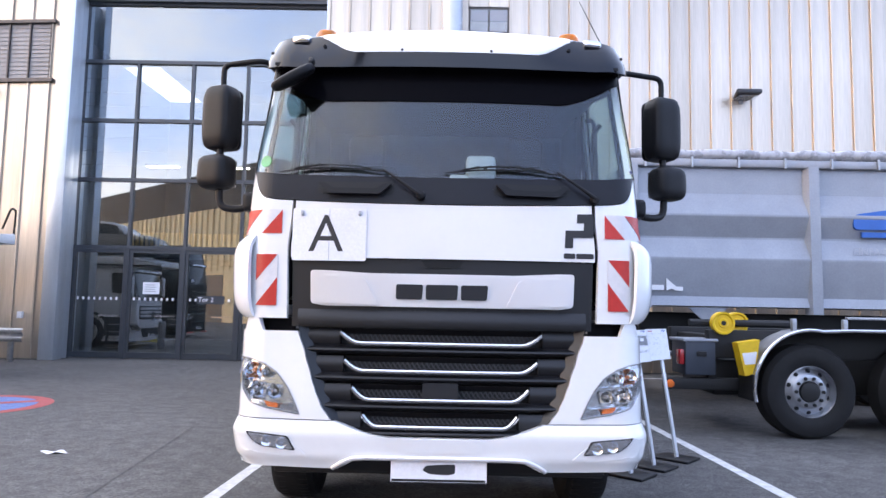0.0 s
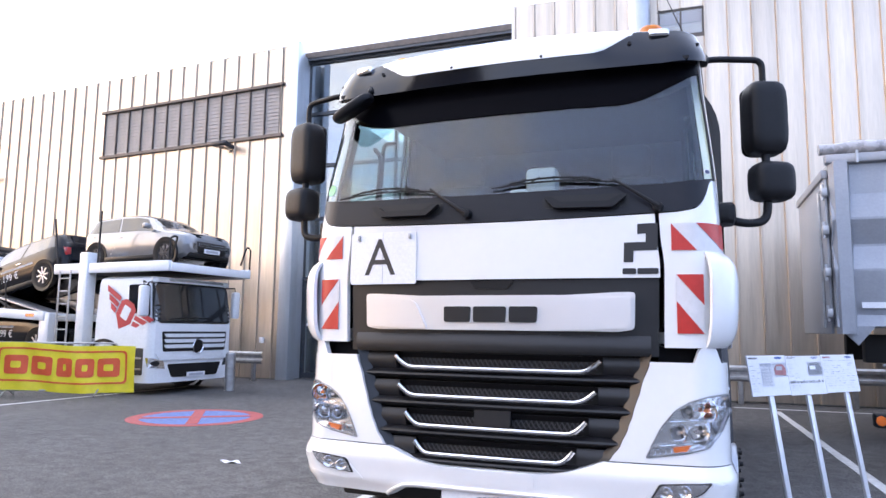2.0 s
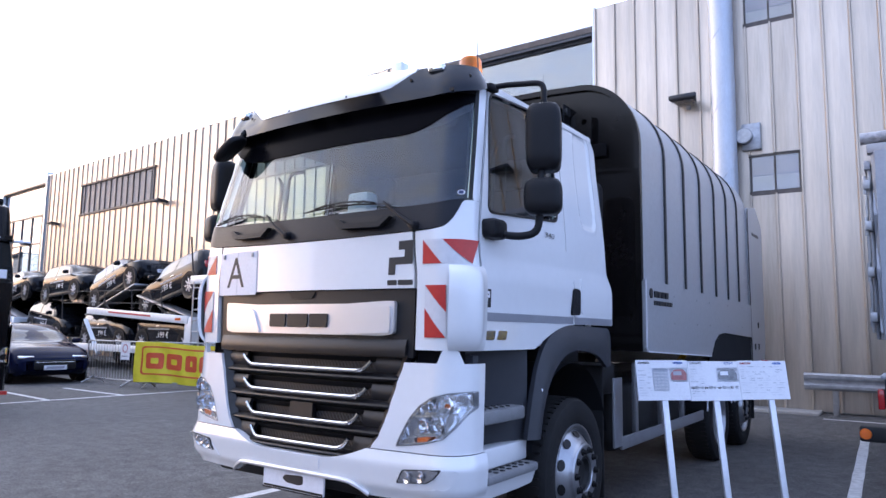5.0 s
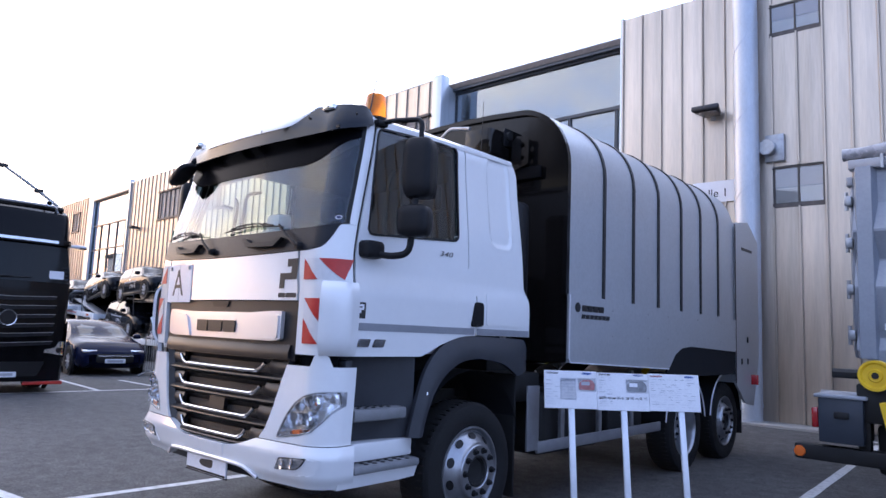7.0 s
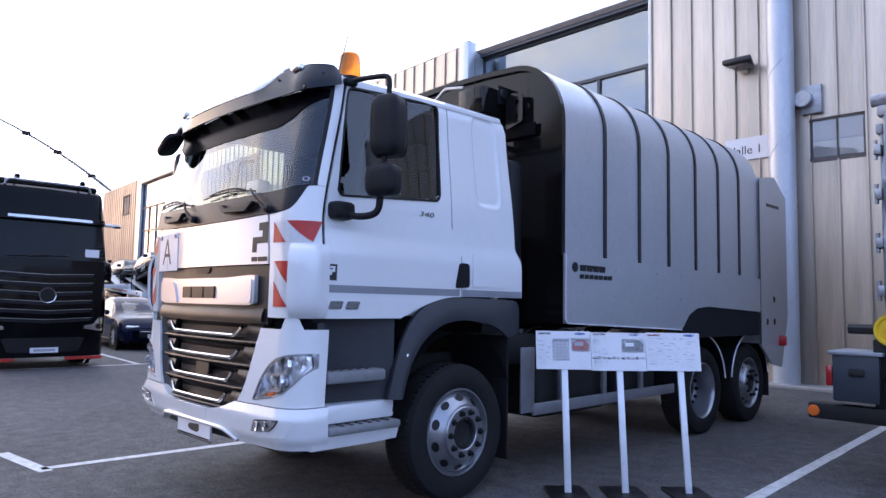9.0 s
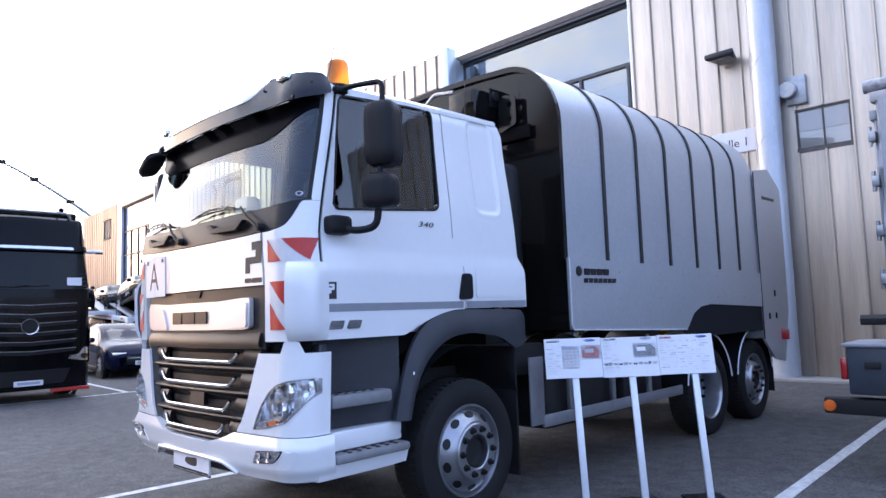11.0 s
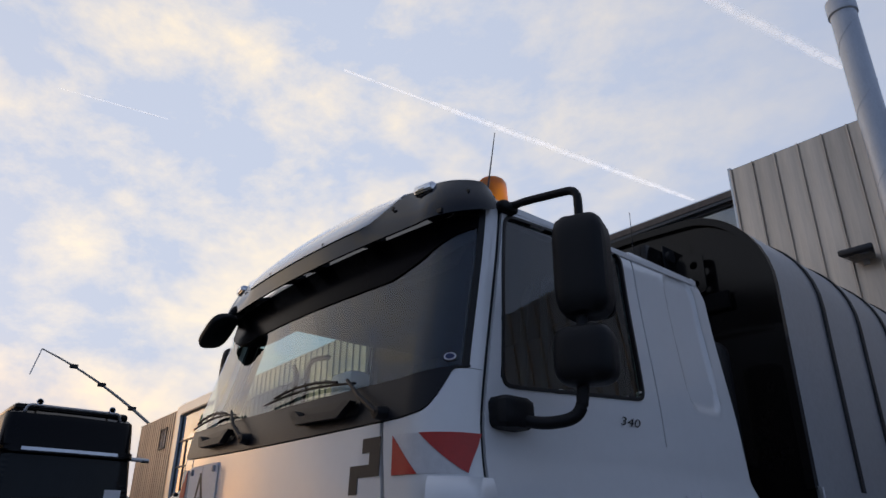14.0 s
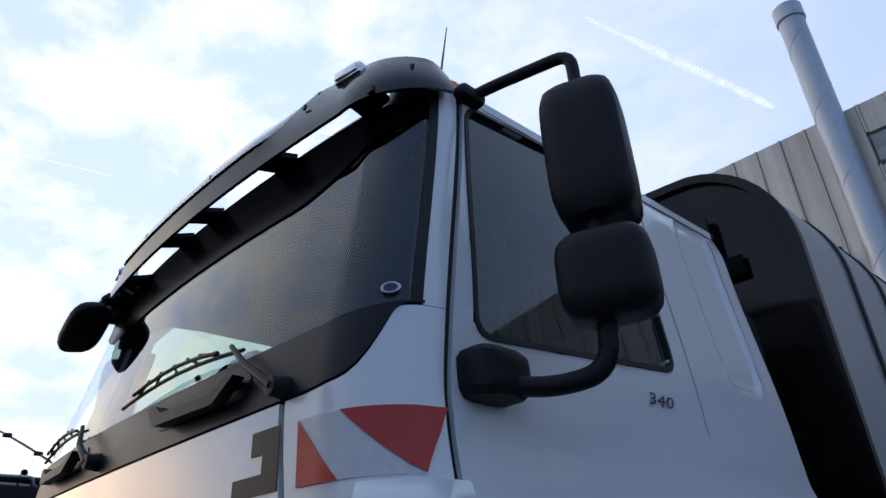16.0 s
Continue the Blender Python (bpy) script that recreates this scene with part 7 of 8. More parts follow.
for k, x in enumerate((1.53, 2.88, 4.23)):
    m = Matrix.Translation((x, 0.17, 0.535)) @ Matrix.Rotation(radians(90), 4, "X")
    R = 0.545
    w = lp("wheel", lathe(bmesh.new(), [(0.295, -0.16), (0.42, -0.185), (0.50, -0.165), (R, -0.10), (R, 0.10), (0.50, 0.165), (0.42, 0.185), (0.33, 0.175), (0.295, 0.15)], 56, m, True), RUBBER, None, "wide black tyre on a ten-stud rim")
    rim = lp("rim", lathe(bmesh.new(), [(0.300, 0.15), (0.290, 0.158), (0.278, 0.14), (0.262, 0.085), (0.225, 0.10), (0.20, 0.125), (0.188, 0.132), (0.125, 0.132), (0.118, 0.12)], 48, m), RIM, w)
    lp("hub", lathe(bmesh.new(), [(0.12, 0.10), (0.11, 0.15), (0.06, 0.165), (0.0, 0.165)], 28, m), CHASSIS, rim)
    for i in range(10):
        a = i * math.pi / 5
        lp("stud_nut", lathe(bmesh.new(), [(0.02, 0.0), (0.02, 0.02), (0.0, 0.03)], 8, m @ Matrix.Translation((0.157 * math.cos(a), 0.157 * math.sin(a), 0.13))), CHASSIS, rim)
        lp("vent_hole", lathe(bmesh.new(), [(0.0, 0.003), (0.026, 0.003), (0.026, 0.0)], 12, m @ Matrix.Rotation(a + 0.31, 4, "Z") @ Matrix.Translation((0.2375, 0, 0.098)) @ Matrix.Rotation(radians(34), 4, "Y")), GASKET, rim)
    if k:
        continue
    pts = [(10.2, 1.24), (2.0, 1.24)] + [(x + 0.66 * math.cos(a), 0.56 + 0.68 * math.sin(a)) for a in lin(radians(78), radians(192), 16)]
    b = bmesh.new()
    for (p0, z0), (p1, z1) in zip(pts, pts[1:]):
        b.faces.new([b.verts.new(v) for v in ((p0, -0.03, z0), (p1, -0.03, z1), (p1, 0.42, z1), (p0, 0.42, z0))])
    mg = lp("mudguard", b, STEEL, None, "bright chequered mudguard", False)
    lp("mudguard_edge", tube(bmesh.new(), [(p_, -0.03, z_) for p_, z_ in pts], 0.022, 8), CHROME, mg)
lp("mud_flap", bx((0.86, 0.0, 0.42), (0.89, 0.4, 0.72), 0.006), RUBBER)


# ---- generic vehicles in the background ----
def car(name, label, paint, L, H, kind, roof=None):
    """A hatchback or saloon that faces +x, on its own origin at the ground under its middle."""
    t = thing(name, (0, 0, 0), label, "car")
    h = L / 2
    hatch = kind == "hatch"
    hw, zb = (0.86, 0.19) if hatch else (0.92, 0.18)
    if hatch:
        top = table([(-h, 0.66), (-h + 0.03, 0.95), (-h + 0.10, 1.08), (-h + 0.26, 1.33), (-h + 0.5, 1.39), (-0.5, 1.42), (0.05, 1.40), (0.36, 1.34), (0.50, 1.27), (0.95, 0.985), (1.10, 0.95), (1.5, 0.90), (h - 0.16, 0.82), (h - 0.04, 0.68), (h, 0.55)])
        belt = table([(-h, 0.60), (-h + 0.04, 0.90), (-h + 0.2, 0.95), (0.0, 0.92), (0.9, 0.91), (1.3, 0.84), (h - 0.15, 0.74), (h, 0.48)])
    else:
        top = table([(-h, 0.62), (-h + 0.04, 0.96), (-h + 0.45, 1.03), (-h + 0.85, 1.07), (-h + 1.5, 1.34), (-0.5, 1.45), (0.1, 1.44), (0.42, 1.37), (0.60, 1.29), (1.25, 0.985), (1.45, 0.945), (2.0, 0.87), (h - 0.22, 0.76), (h - 0.05, 0.62), (h, 0.46)])
        belt = table([(-h, 0.56), (-h + 0.05, 0.90), (-h + 0.5, 0.96), (0.0, 0.95), (1.2, 0.90), (1.8, 0.80), (h - 0.2, 0.66), (h, 0.40)])

    def wid(x):
        e = min(1.0, (h - abs(x)) / 0.55)
        return hw * (0.70 + 0.30 * math.sqrt(max(0, e * (2 - e))))

    def shoulder(x):
        """Belt point and roof edge: (y, z) twice."""
        w, zt, bz = wid(x), top(x), belt(x)
        k = max(0.0, min(1.0, (zt - bz - 0.06) / 0.40))
        return (w * 0.965, bz), (w * (0.90 - 0.17 * k), max(bz + 0.012, zt - 0.045)), zt
    xs = [-h + L * (0.5 - 0.5 * math.cos(math.pi * i / 46)) for i in range(47)]
    b = bmesh.new()
    rings = []
    for x in xs:
        w = wid(x)
        (yb, bz), (yr, zr), zt = shoulder(x)
        lo = zb + 0.16 * (1 - min(1, (h - abs(x)) / 0.40)) ** 2
        pr = [(0, lo), (w * 0.84, lo), (w * 0.96, lo + 0.08), (w, lo + 0.22), (w * 1.0, (lo + bz) / 2 + 0.08), (w * 0.99, bz - 0.07), (yb, bz), (yr, zr), (yr * 0.84, zt), (0, zt + 0.018)]
        rings.append([b.verts.new((x, y, z)) for y, z in pr] + [b.verts.new((x, -y, z)) for y, z in pr[-2:0:-1]])
    n = len(rings[0])
    for p, q in zip(rings, rings[1:]):
        for i in range(n):
            b.faces.new((p[i], p[(i + 1) % n], q[(i + 1) % n], q[i]))
    b.faces.new(rings[0])
    b.faces.new(rings[-1])
    part("body", b, paint, t)

    def side(s_, x, f, d):
        (yb, bz), (yr, zr), zt = shoulder(x)
        return Vector((x, s_ * (yb + (yr - yb) * f + 0.008 + d), bz + (zr - bz) * f + 0.002))

    def over(x, v, d):
        (yb, bz), (yr, zr), zt = shoulder(x)
        return Vector((x, v * yr * 0.90, zt + 0.012 + d - 0.028 * abs(v) ** 6))
    f0, f1, r0, r1, mid = (0.86, 0.42, -1.66, -1.52, -0.28) if hatch else (1.10, 0.48, -1.62, -0.98, -0.30)
    for s_ in (1, -1):
        for a0, a1 in ((0.0, 0.47), (0.50, 1.0)):
            part("side_window", slab(bmesh.new(), lambda u, v, d, s_=s_, a0=a0, a1=a1: side(s_, (r0 + (r1 - r0) * v) + ((f0 + (f1 - f0) * v) - (r0 + (r1 - r0) * v)) * (a0 + (a1 - a0) * u), 0.06 + 0.84 * v, d), lin(0, 1, 10), lin(0, 1, 4), 0.01), CARGLASS, t, "dark side window")
    wx = (0.44, 0.97) if hatch else (0.52, 1.27)
    part("windscreen", slab(bmesh.new(), lambda u, v, d: over(wx[0] + (wx[1] - wx[0]) * u, v, d), lin(0, 1, 8), lin(-1, 1, 12), 0.01), CARGLASS, t, "dark windscreen")
    rx = (-h + 0.07, -h + 0.25) if hatch else (-h + 0.95, -h + 1.5)
    part("rear_window", slab(bmesh.new(), lambda u, v, d: over(rx[0] + (rx[1] - rx[0]) * u, v, d), lin(0, 1, 8), lin(-1, 1, 12), 0.01), CARGLASS, t, "dark rear window")
    if roof:
        part("roof", slab(bmesh.new(), lambda u, v, d: over(-h + 0.27 + (0.42 + h - 0.27) * u, v * 1.06, d), lin(0, 1, 20), lin(-1, 1, 12), 0.01), roof, t, "black roof panel")
        part("bonnet", slab(bmesh.new(), lambda u, v, d: over(1.02 + (h - 1.10) * u, v * 0.9, d), lin(0, 1, 12), lin(-1, 1, 10), 0.01), roof, t, "black bonnet")
    wb = L * 0.325
    R = 0.325 if hatch else 0.345
    for x in (-wb, wb):
        for sgn in (1, -1):
            mm = Matrix.Translation((x, sgn * (hw - 0.095), R)) @ Matrix.Rotation(-sgn * radians(90), 4, "X")
            part("arch_trim", lathe(bmesh.new(), [(R - 0.01, 0.10), (R + 0.075, 0.113), (R + 0.085, 0.06), (R, 0.02)], 28, mm), GASKET, t)
            w = part("wheel", lathe(bmesh.new(), [(0.20, 0.10), (R - 0.015, 0.118), (R, 0.08), (R, -0.08), (0.2, -0.1)], 28, mm), RUBBER, t)
            part("rim", lathe(bmesh.new(), [(0.225, 0.112), (0.215, 0.122), (0.20, 0.09), (0.06, 0.10), (0.0, 0.11)], 20, mm), CARRIM, w)
            for q in range(8):
                part("spoke", bx((0.03, -0.016, 0.095), (0.215, 0.016, 0.121), 0.004, 1, mm @ Matrix.Rotation(q * math.pi / 4, 4, "Z")), CARRIM if roof else CARSPOKE, w)
    for sgn in (1, -1):
        if hatch:
            part("headlight", lathe(bmesh.new(), [(0.0, 0.03), (0.075, 0.026), (0.105, 0.0), (0.12, -0.02)], 20, Matrix.Translation((h - 0.185, sgn * 0.56, 0.735)) @ Matrix.Rotation(sgn * radians(28), 4, "Z") @ Matrix.Rotation(radians(66), 4, "Y")), LAMPSILVER, t, "round headlight")
            part("tail_lamp", bx((-h + 0.01, sgn * 0.60 - 0.085, 0.70), (-h + 0.13, sgn * 0.60 + 0.10, 0.93), 0.04), REDLENS, t, "red tail lamp")
        else:
            part("headlight", bx((h - 0.36, sgn * 0.60 - 0.20, 0.60), (h - 0.09, sgn * 0.60 + 0.17, 0.68), 0.03, 2, Matrix.Identity(4)), LAMPSILVER, t, "slim headlight")
            part("tail_lamp", bx((-h + 0.0, sgn * 0.66 - 0.2, 0.80), (-h + 0.22, sgn * 0.66 + 0.12, 0.92), 0.03), REDLENS, t, "red tail lamp")
        part("mirror", bx((f0 - 0.24, sgn * (hw + 0.09) - 0.11, 0.95), (f0 - 0.08, sgn * (hw + 0.09) + 0.09, 1.09), 0.05, 3), paint, t)
        part("door_handle", bx((-0.45, sgn * (hw - 0.006) - 0.014, 0.80), (-0.25, sgn * (hw - 0.006) + 0.014, 0.83), 0.008), CHROME, t)
        part("sill", bx((-wb + 0.36, sgn * (hw - 0.01) - 0.03, zb), (wb - 0.36, sgn * (hw - 0.01) + 0.02, zb + 0.12), 0.02), GASKET, t, "black sill")
    part("grille", bx((h - 0.14, -0.50, 0.32), (h + 0.014, 0.50, 0.64 if hatch else 0.58), 0.06), GASKET, t, "dark radiator grille")
    for z in (0.50, 0.56) if hatch else (0.52,):
        part("grille_bar", bx((h - 0.02, -0.44, z), (h + 0.020, 0.44, z + 0.012), 0.004, 1), CHROME, t)
    if hatch:
        part("lower_cladding", bx((h - 0.30, -0.66, 0.20), (h - 0.03, 0.66, 0.36), 0.06), GASKET, t, "black lower bumper")
        part("lower_cladding", bx((-h + 0.03, -0.66, 0.20), (-h + 0.30, 0.66, 0.40), 0.06), GASKET, t, "black lower bumper")
    part("number_plate", bx((h - 0.01, -0.26, 0.34), (h + 0.02, 0.26, 0.45), 0.004), PAPER, t, "white plate with a plain grey bar")
    part("plate_bar", bx((h + 0.02, -0.20, 0.365), (h + 0.023, 0.20, 0.425)), GREYINK, t, "", False)
    return t


CARGLASS = mat("car_window", (0.012, 0.014, 0.017), 0.04, 0, 0.2, 2, coat=0.2, spec=0.5)
TRUCKGLASS = mat("truck_windscreen", (0.008, 0.011, 0.013), 0.03, 0, 0.2, 2, spec=0.22)
CARRIM = mat("car_rim_back", (0.05, 0.05, 0.055), 0.5, 0.3)
CARSPOKE = mat("car_alloy_spoke", (0.66, 0.67, 0.70), 0.3, 0.6)


def tractor(name, label, paint, at, turn, w, H, zw0, zw1, grille, roofbox, bar_mat):
    """A truck tractor that faces -y in its own frame; its front is at y = 0."""
    t = thing(name, at, label, "truck", "", "", turn)
    zb, D = 0.24, 2.25 if roofbox else 1.72

    def pt(u, z, off=0.0):
        a = abs(u)
        x, y = (w * a, 0.07 * a * a) if a < 0.86 else (w * (0.86 + 0.14 * math.sin((a - 0.86) / 0.14 * math.pi / 2)), 0.052 + 0.20 * (1 - math.cos((a - 0.86) / 0.14 * math.pi / 2)))
        rake = 0.0 if z < zw0 else (z - zw0) * 0.16
        k = 1.0 if z < zw0 else 1 - 0.05 * (z - zw0)
        return Vector((math.copysign(x * k, u), y + rake - off, z))

    def fpl(poly, off, thick, fine=0.12):
        return plate(bmesh.new(), poly, lambda a, b_, d: pt(a, b_, off + d), thick, fine)
    us = lin(-1, 1, 40)
    b = bmesh.new()
    rings = []
    for z in [zb, zb + 0.08, 0.6, 1.0, zw0, (zw0 + zw1) / 2, zw1, H - 0.16, H - 0.05, H]:
        ins = 0.10 if z == H else 0.03 if z == H - 0.05 else 0.0
        r = [pt(u * (1 - ins), z, -ins) for u in us]
        r += [Vector((r[-1].x, D - ins, z)), Vector((r[0].x, D - ins, z))]
        rings.append([b.verts.new(p) for p in r])
    n = len(rings[0])
    for a, c in zip(rings, rings[1:]):
        for i in range(n):
            b.faces.new((a[i], a[(i + 1) % n], c[(i + 1) % n], c[i]))
    b.faces.new(rings[-1])
    part("cab", b, paint, t)
    part("windscreen", fpl(round_poly([(-0.93, zw0 + 0.02), (0.93, zw0 + 0.02), (0.90, zw1), (-0.90, zw1)], 0.05), 0.012, 0.02), TRUCKGLASS if roofbox else CARGLASS, t, "dark windscreen")
    if not roofbox:
        part("screen_surround", fpl(round_poly([(-0.985, zw0 - 0.03), (0.985, zw0 - 0.03), (0.975, zw1 + 0.05), (-0.975, zw1 + 0.05)], 0.06), 0.004, 0.012), GASKET, t, "black windscreen surround")
        part("grille_field", fpl(round_poly([(-0.76, 0.88), (0.76, 0.88), (0.80, 1.30), (-0.80, 1.30)], 0.04), 0.010, 0.012), GASKET, t, "dark field behind the grille bars")
        part("front_crease", fpl(round_poly([(-0.84, 0.70), (0.84, 0.70), (0.90, 0.86), (-0.90, 0.86)], 0.03), 0.035, 0.03), paint, t, "white bumper step")
    part("visor", fpl(round_poly(rect(-0.96, zw1 + 0.03, 0.96, zw1 + 0.14), 0.03), 0.10, 0.05), paint, t)
    part("visor_bar", fpl(round_poly(rect(-0.70, zw1 + 0.06, 0.72, zw1 + 0.115), 0.015), 0.106, 0.02), bar_mat, t, "bright strip on the visor")
    for i in range(grille):
        z = 0.95 + (zw0 - 0.32 - 0.95) * i / max(1, grille - 1)
        part("grille_slat", fpl(round_poly([(-0.72, z), (0, z - 0.045), (0.72, z), (0.76, z + 0.075), (0, z + 0.035), (-0.76, z + 0.075)] if roofbox else [(-0.72, z), (0.72, z), (0.76, z + 0.075), (-0.76, z + 0.075)], 0.02), 0.03, 0.03), BLACKP if paint is not WHITE2 else WHITE2, t)
        if roofbox:
            part("slat_edge", fpl([(-0.74, z + 0.064), (0, z + 0.026), (0.74, z + 0.064), (0.75, z + 0.074), (0, z + 0.036), (-0.75, z + 0.074)], 0.034, 0.008), RIM, t, "thin bright slat edge")
    cz = 1.46 if paint is not WHITE2 else 0.98
    part("emblem_ring", lathe(bmesh.new(), [(0.145, 0.0), (0.16, 0.015), (0.15, 0.03), (0.135, 0.015)], 32, Matrix.Translation((0, -0.03, cz)) @ Matrix.Rotation(radians(90), 4, "X"), True), CHROME, t, "plain chrome ring emblem")
    part("emblem_disc", lathe(bmesh.new(), [(0.0, 0.012), (0.135, 0.012), (0.135, 0.0)], 28, Matrix.Translation((0, -0.03, cz)) @ Matrix.Rotation(radians(90), 4, "X")), GASKET, t)
    part("bumper_slot", fpl(round_poly([(-0.55, zb + 0.10), (0.55, zb + 0.10), (0.66, 0.62), (-0.66, 0.62)], 0.05), 0.012, 0.03), GASKET, t, "dark lower air inlet")
    part("number_plate", fpl(rect(-0.22, 0.33, 0.22, 0.43), 0.03, 0.02), PAPER, t, "white plate with a plain grey bar")
    part("plate_bar", fpl(rect(-0.17, 0.355, 0.17, 0.405), 0.032, 0.003), GREYINK, t)
    for s in (-1, 1):
        hl_ = part("headlight", fpl([(s * x, z) for x, z in round_poly([(0.62, 0.80), (0.93, 0.74), (0.965, 1.02), (0.87, 1.02), (0.80, 0.89), (0.64, 0.86)] if roofbox else [(0.70, 0.53), (0.955, 0.55), (0.985, 0.76), (0.76, 0.72)], 0.02)], 0.012, 0.02, 0.06), LAMPSILVER, t, "clear headlight")
        part("lamp_eye", fpl([(s * x, z) for x, z in ring_poly(0.88, 0.84 if roofbox else 0.64, 0.055, 14)], 0.02, 0.01, 0.06), GASKET, hl_)
        part("wiper", tube(bmesh.new(), [pt(s * 0.15 - 0.5, zw0 + 0.06, 0.03), pt(s * 0.15 + 0.15, zw0 + 0.10, 0.03)], 0.012, 6), GASKET, t)
        sx = s * w
        side = lambda a, b_, d, sx=sx, s=s: Vector((sx * (1 if b_ < zw0 else 1 - 0.05 * (b_ - zw0)) + s * d, a, b_))
        part("side_window", plate(bmesh.new(), round_poly([(0.45, zw0 + 0.05), (1.25, zw0 + 0.05), (1.22, zw1 - 0.06), (0.52, zw1 - 0.06)] if roofbox else [(0.16, zw0 + 0.12), (0.78, zw0 + 0.20), (0.84, zw1 - 0.02), (0.26, zw1 - 0.02)], 0.05), lambda a, b_, d: side(a, b_, d + 0.008), 0.02), CARGLASS, t, "dark side window")
        if roofbox:
            mi = part("camera_arm", bx((sx + s * 0.13 - 0.17, 0.30, zw1 + 0.03), (sx + s * 0.13 + 0.17, 0.40, zw1 + 0.10), 0.03, 3), WHITE2, t, "slim white camera arm in place of a mirror")
            part("camera_cap", bx((sx + s * 0.22 - 0.07, 0.285, zw1 + 0.015), (sx + s * 0.22 + 0.07, 0.36, zw1 + 0.05), 0.015, 2), BLACKP, mi)
        else:
            mi = part("mirror", bx((sx + s * 0.17 - 0.11, 0.10, zw0 + 0.10), (sx + s * 0.17 + 0.11, 0.24, zw1 - 0.06), 0.05, 3), WHITE2 if paint is WHITE2 else BLACKP, t, "tall exterior mirror")
            part("mirror_arm", tube(bmesh.new(), [(sx - s * 0.03, 0.36, zw1 + 0.02), (sx + s * 0.17, 0.20, zw1 + 0.03), (sx + s * 0.17, 0.18, zw1 - 0.08)], 0.02, 6), BLACKP, mi)
        part("step_panel", plate(bmesh.new(), round_poly(rect(0.28, 0.40, 0.95, 0.95), 0.03), lambda a, b_, d: side(a, b_, d + 0.01), 0.02), DARKP, t)
        for z in (0.50, 0.72):
            lo, hi = sorted((sx - s * 0.05, sx + s * 0.02))
            part("step", bx((lo, 0.32, z), (hi, 0.90, z + 0.04), 0.01), STEEL, t)
        for y in (1.42,) + ((5.1,) if roofbox else ()):
            mm = Matrix.Translation((s * (w - 0.13), y, 0.5)) @ Matrix.Rotation(s * radians(90), 4, "Y")
            wl = part("wheel", lathe(bmesh.new(), [(0.29, 0.13), (0.42, 0.15), (0.50, 0.12), (0.51, 0.0), (0.50, -0.12), (0.29, -0.13)], 32, mm), RUBBER, t)
            part("rim", lathe(bmesh.new(), [(0.295, 0.13), (0.27, 0.10), (0.2, 0.08), (0.12, 0.11), (0.0, 0.12)], 24, mm), RIM, wl)
        part("wheel_arch", lathe(bmesh.new(), [(0.57, 0.16), (0.63, 0.16), (0.63, 0.10), (0.57, 0.10)], 32, Matrix.Translation((s * (w - 0.13), 1.42, 0.5)) @ Matrix.Rotation(s * radians(90), 4, "Y"), True), GASKET, t)
    part("chassis", bx((-0.45, 1.5, 0.6), (0.45, 6.0, 0.95), 0.03), CHASSIS, t)
    part("underbody", bx((-w + 0.12, 0.25, 0.28), (w - 0.12, D - 0.1, 0.6), 0.03), CHASSIS, t)
    if roofbox:
        part("under_strip", bx((-w * 0.98, 0.03, 0.17), (-w * 0.45, 0.07, 0.235), 0.006), RED, t, "red reflective strip under the bumper")
        part("under_strip", bx((w * 0.35, 0.03, 0.17), (w * 0.98, 0.07, 0.235), 0.006), RED, t, "red reflective strip under the bumper")
        part("roof_fairing", bx((-w * 0.84, 0.42, H - 0.02), (w * 0.84, D - 0.1, H + 0.13), 0.06), paint, t)
        part("rear_wall", bx((-w * 0.94, D - 0.05, 0.6), (w * 0.94, D + 0.02, H - 0.08)), CHASSIS, t)
        part("lamp_bar", tube(bmesh.new(), bend([(-w * 0.7, 0.36, H - 0.02), (-w * 0.66, 0.34, H + 0.10), (w * 0.66, 0.34, H + 0.10), (w * 0.7, 0.36, H - 0.02)], 0.06), 0.025), STEEL, t, "roof light bar")
        for s in (-1, 1):
            part("horn", lathe(bmesh.new(), [(0.02, 0.0), (0.02, 0.3), (0.05, 0.42), (0.06, 0.42)], 12, Matrix.Translation((s * 0.6, 0.70, H + 0.15)) @ Matrix.Rotation(radians(90), 4, "X")), CHROME, t)
            part("flank_trim", plate(bmesh.new(), round_poly([(0.12, 0.70), (0.22, 0.68), (0.24, 1.35), (0.10, 1.45)], 0.03), lambda a, b_, d, s=s: Vector((s * (w + 0.004 + d), a, b_)), 0.01), CHROME, t, "bright flank trim")
    return t


WHITEBAR = mat("chrome_bar", (0.75, 0.78, 0.82), 0.2, 0.7)
blk = tractor("black_truck", "black long-haul truck tractor with a high roof", BLACKTRUCK, (-10.4, 5.55, 0), 90, 1.13, 3.66, 2.16, 2.92, 6, True, WHITEBAR)
copy_thing(blk, pose(-16.9, 5.40, 0, 0, 0, 90))
copy_thing(blk, pose(-18.6, 2.6, 0, 0, 0, 92))
part("windscreen_note", bx((0.66, 0.03, 2.26), (0.93, 0.036, 2.42)), PAPER, blk, "white note in the windscreen", False)
tagged(bpy.data.objects["black_truck"], group="black trucks")

# ---- car carrier by the wall ----
car_t = 86.0
wc = tractor("carrier_truck", "white car carrier truck with a red winged emblem on its door", WHITE2, (-9.30, 12.77, 0), car_t, 1.20, 2.46, 1.50, 2.30, 3, False, WHITEBAR)


def door_face(a, b_, d):
    """The carrier cab's door, laid out about the emblem's middle and tilted with it."""
    c, k = math.cos(radians(-28)) * 1.2, math.sin(radians(-28)) * 1.2
    return Vector((-1.206 - d, 0.86 - (a * c - b_ * k), 1.66 + (a * k + b_ * c)))


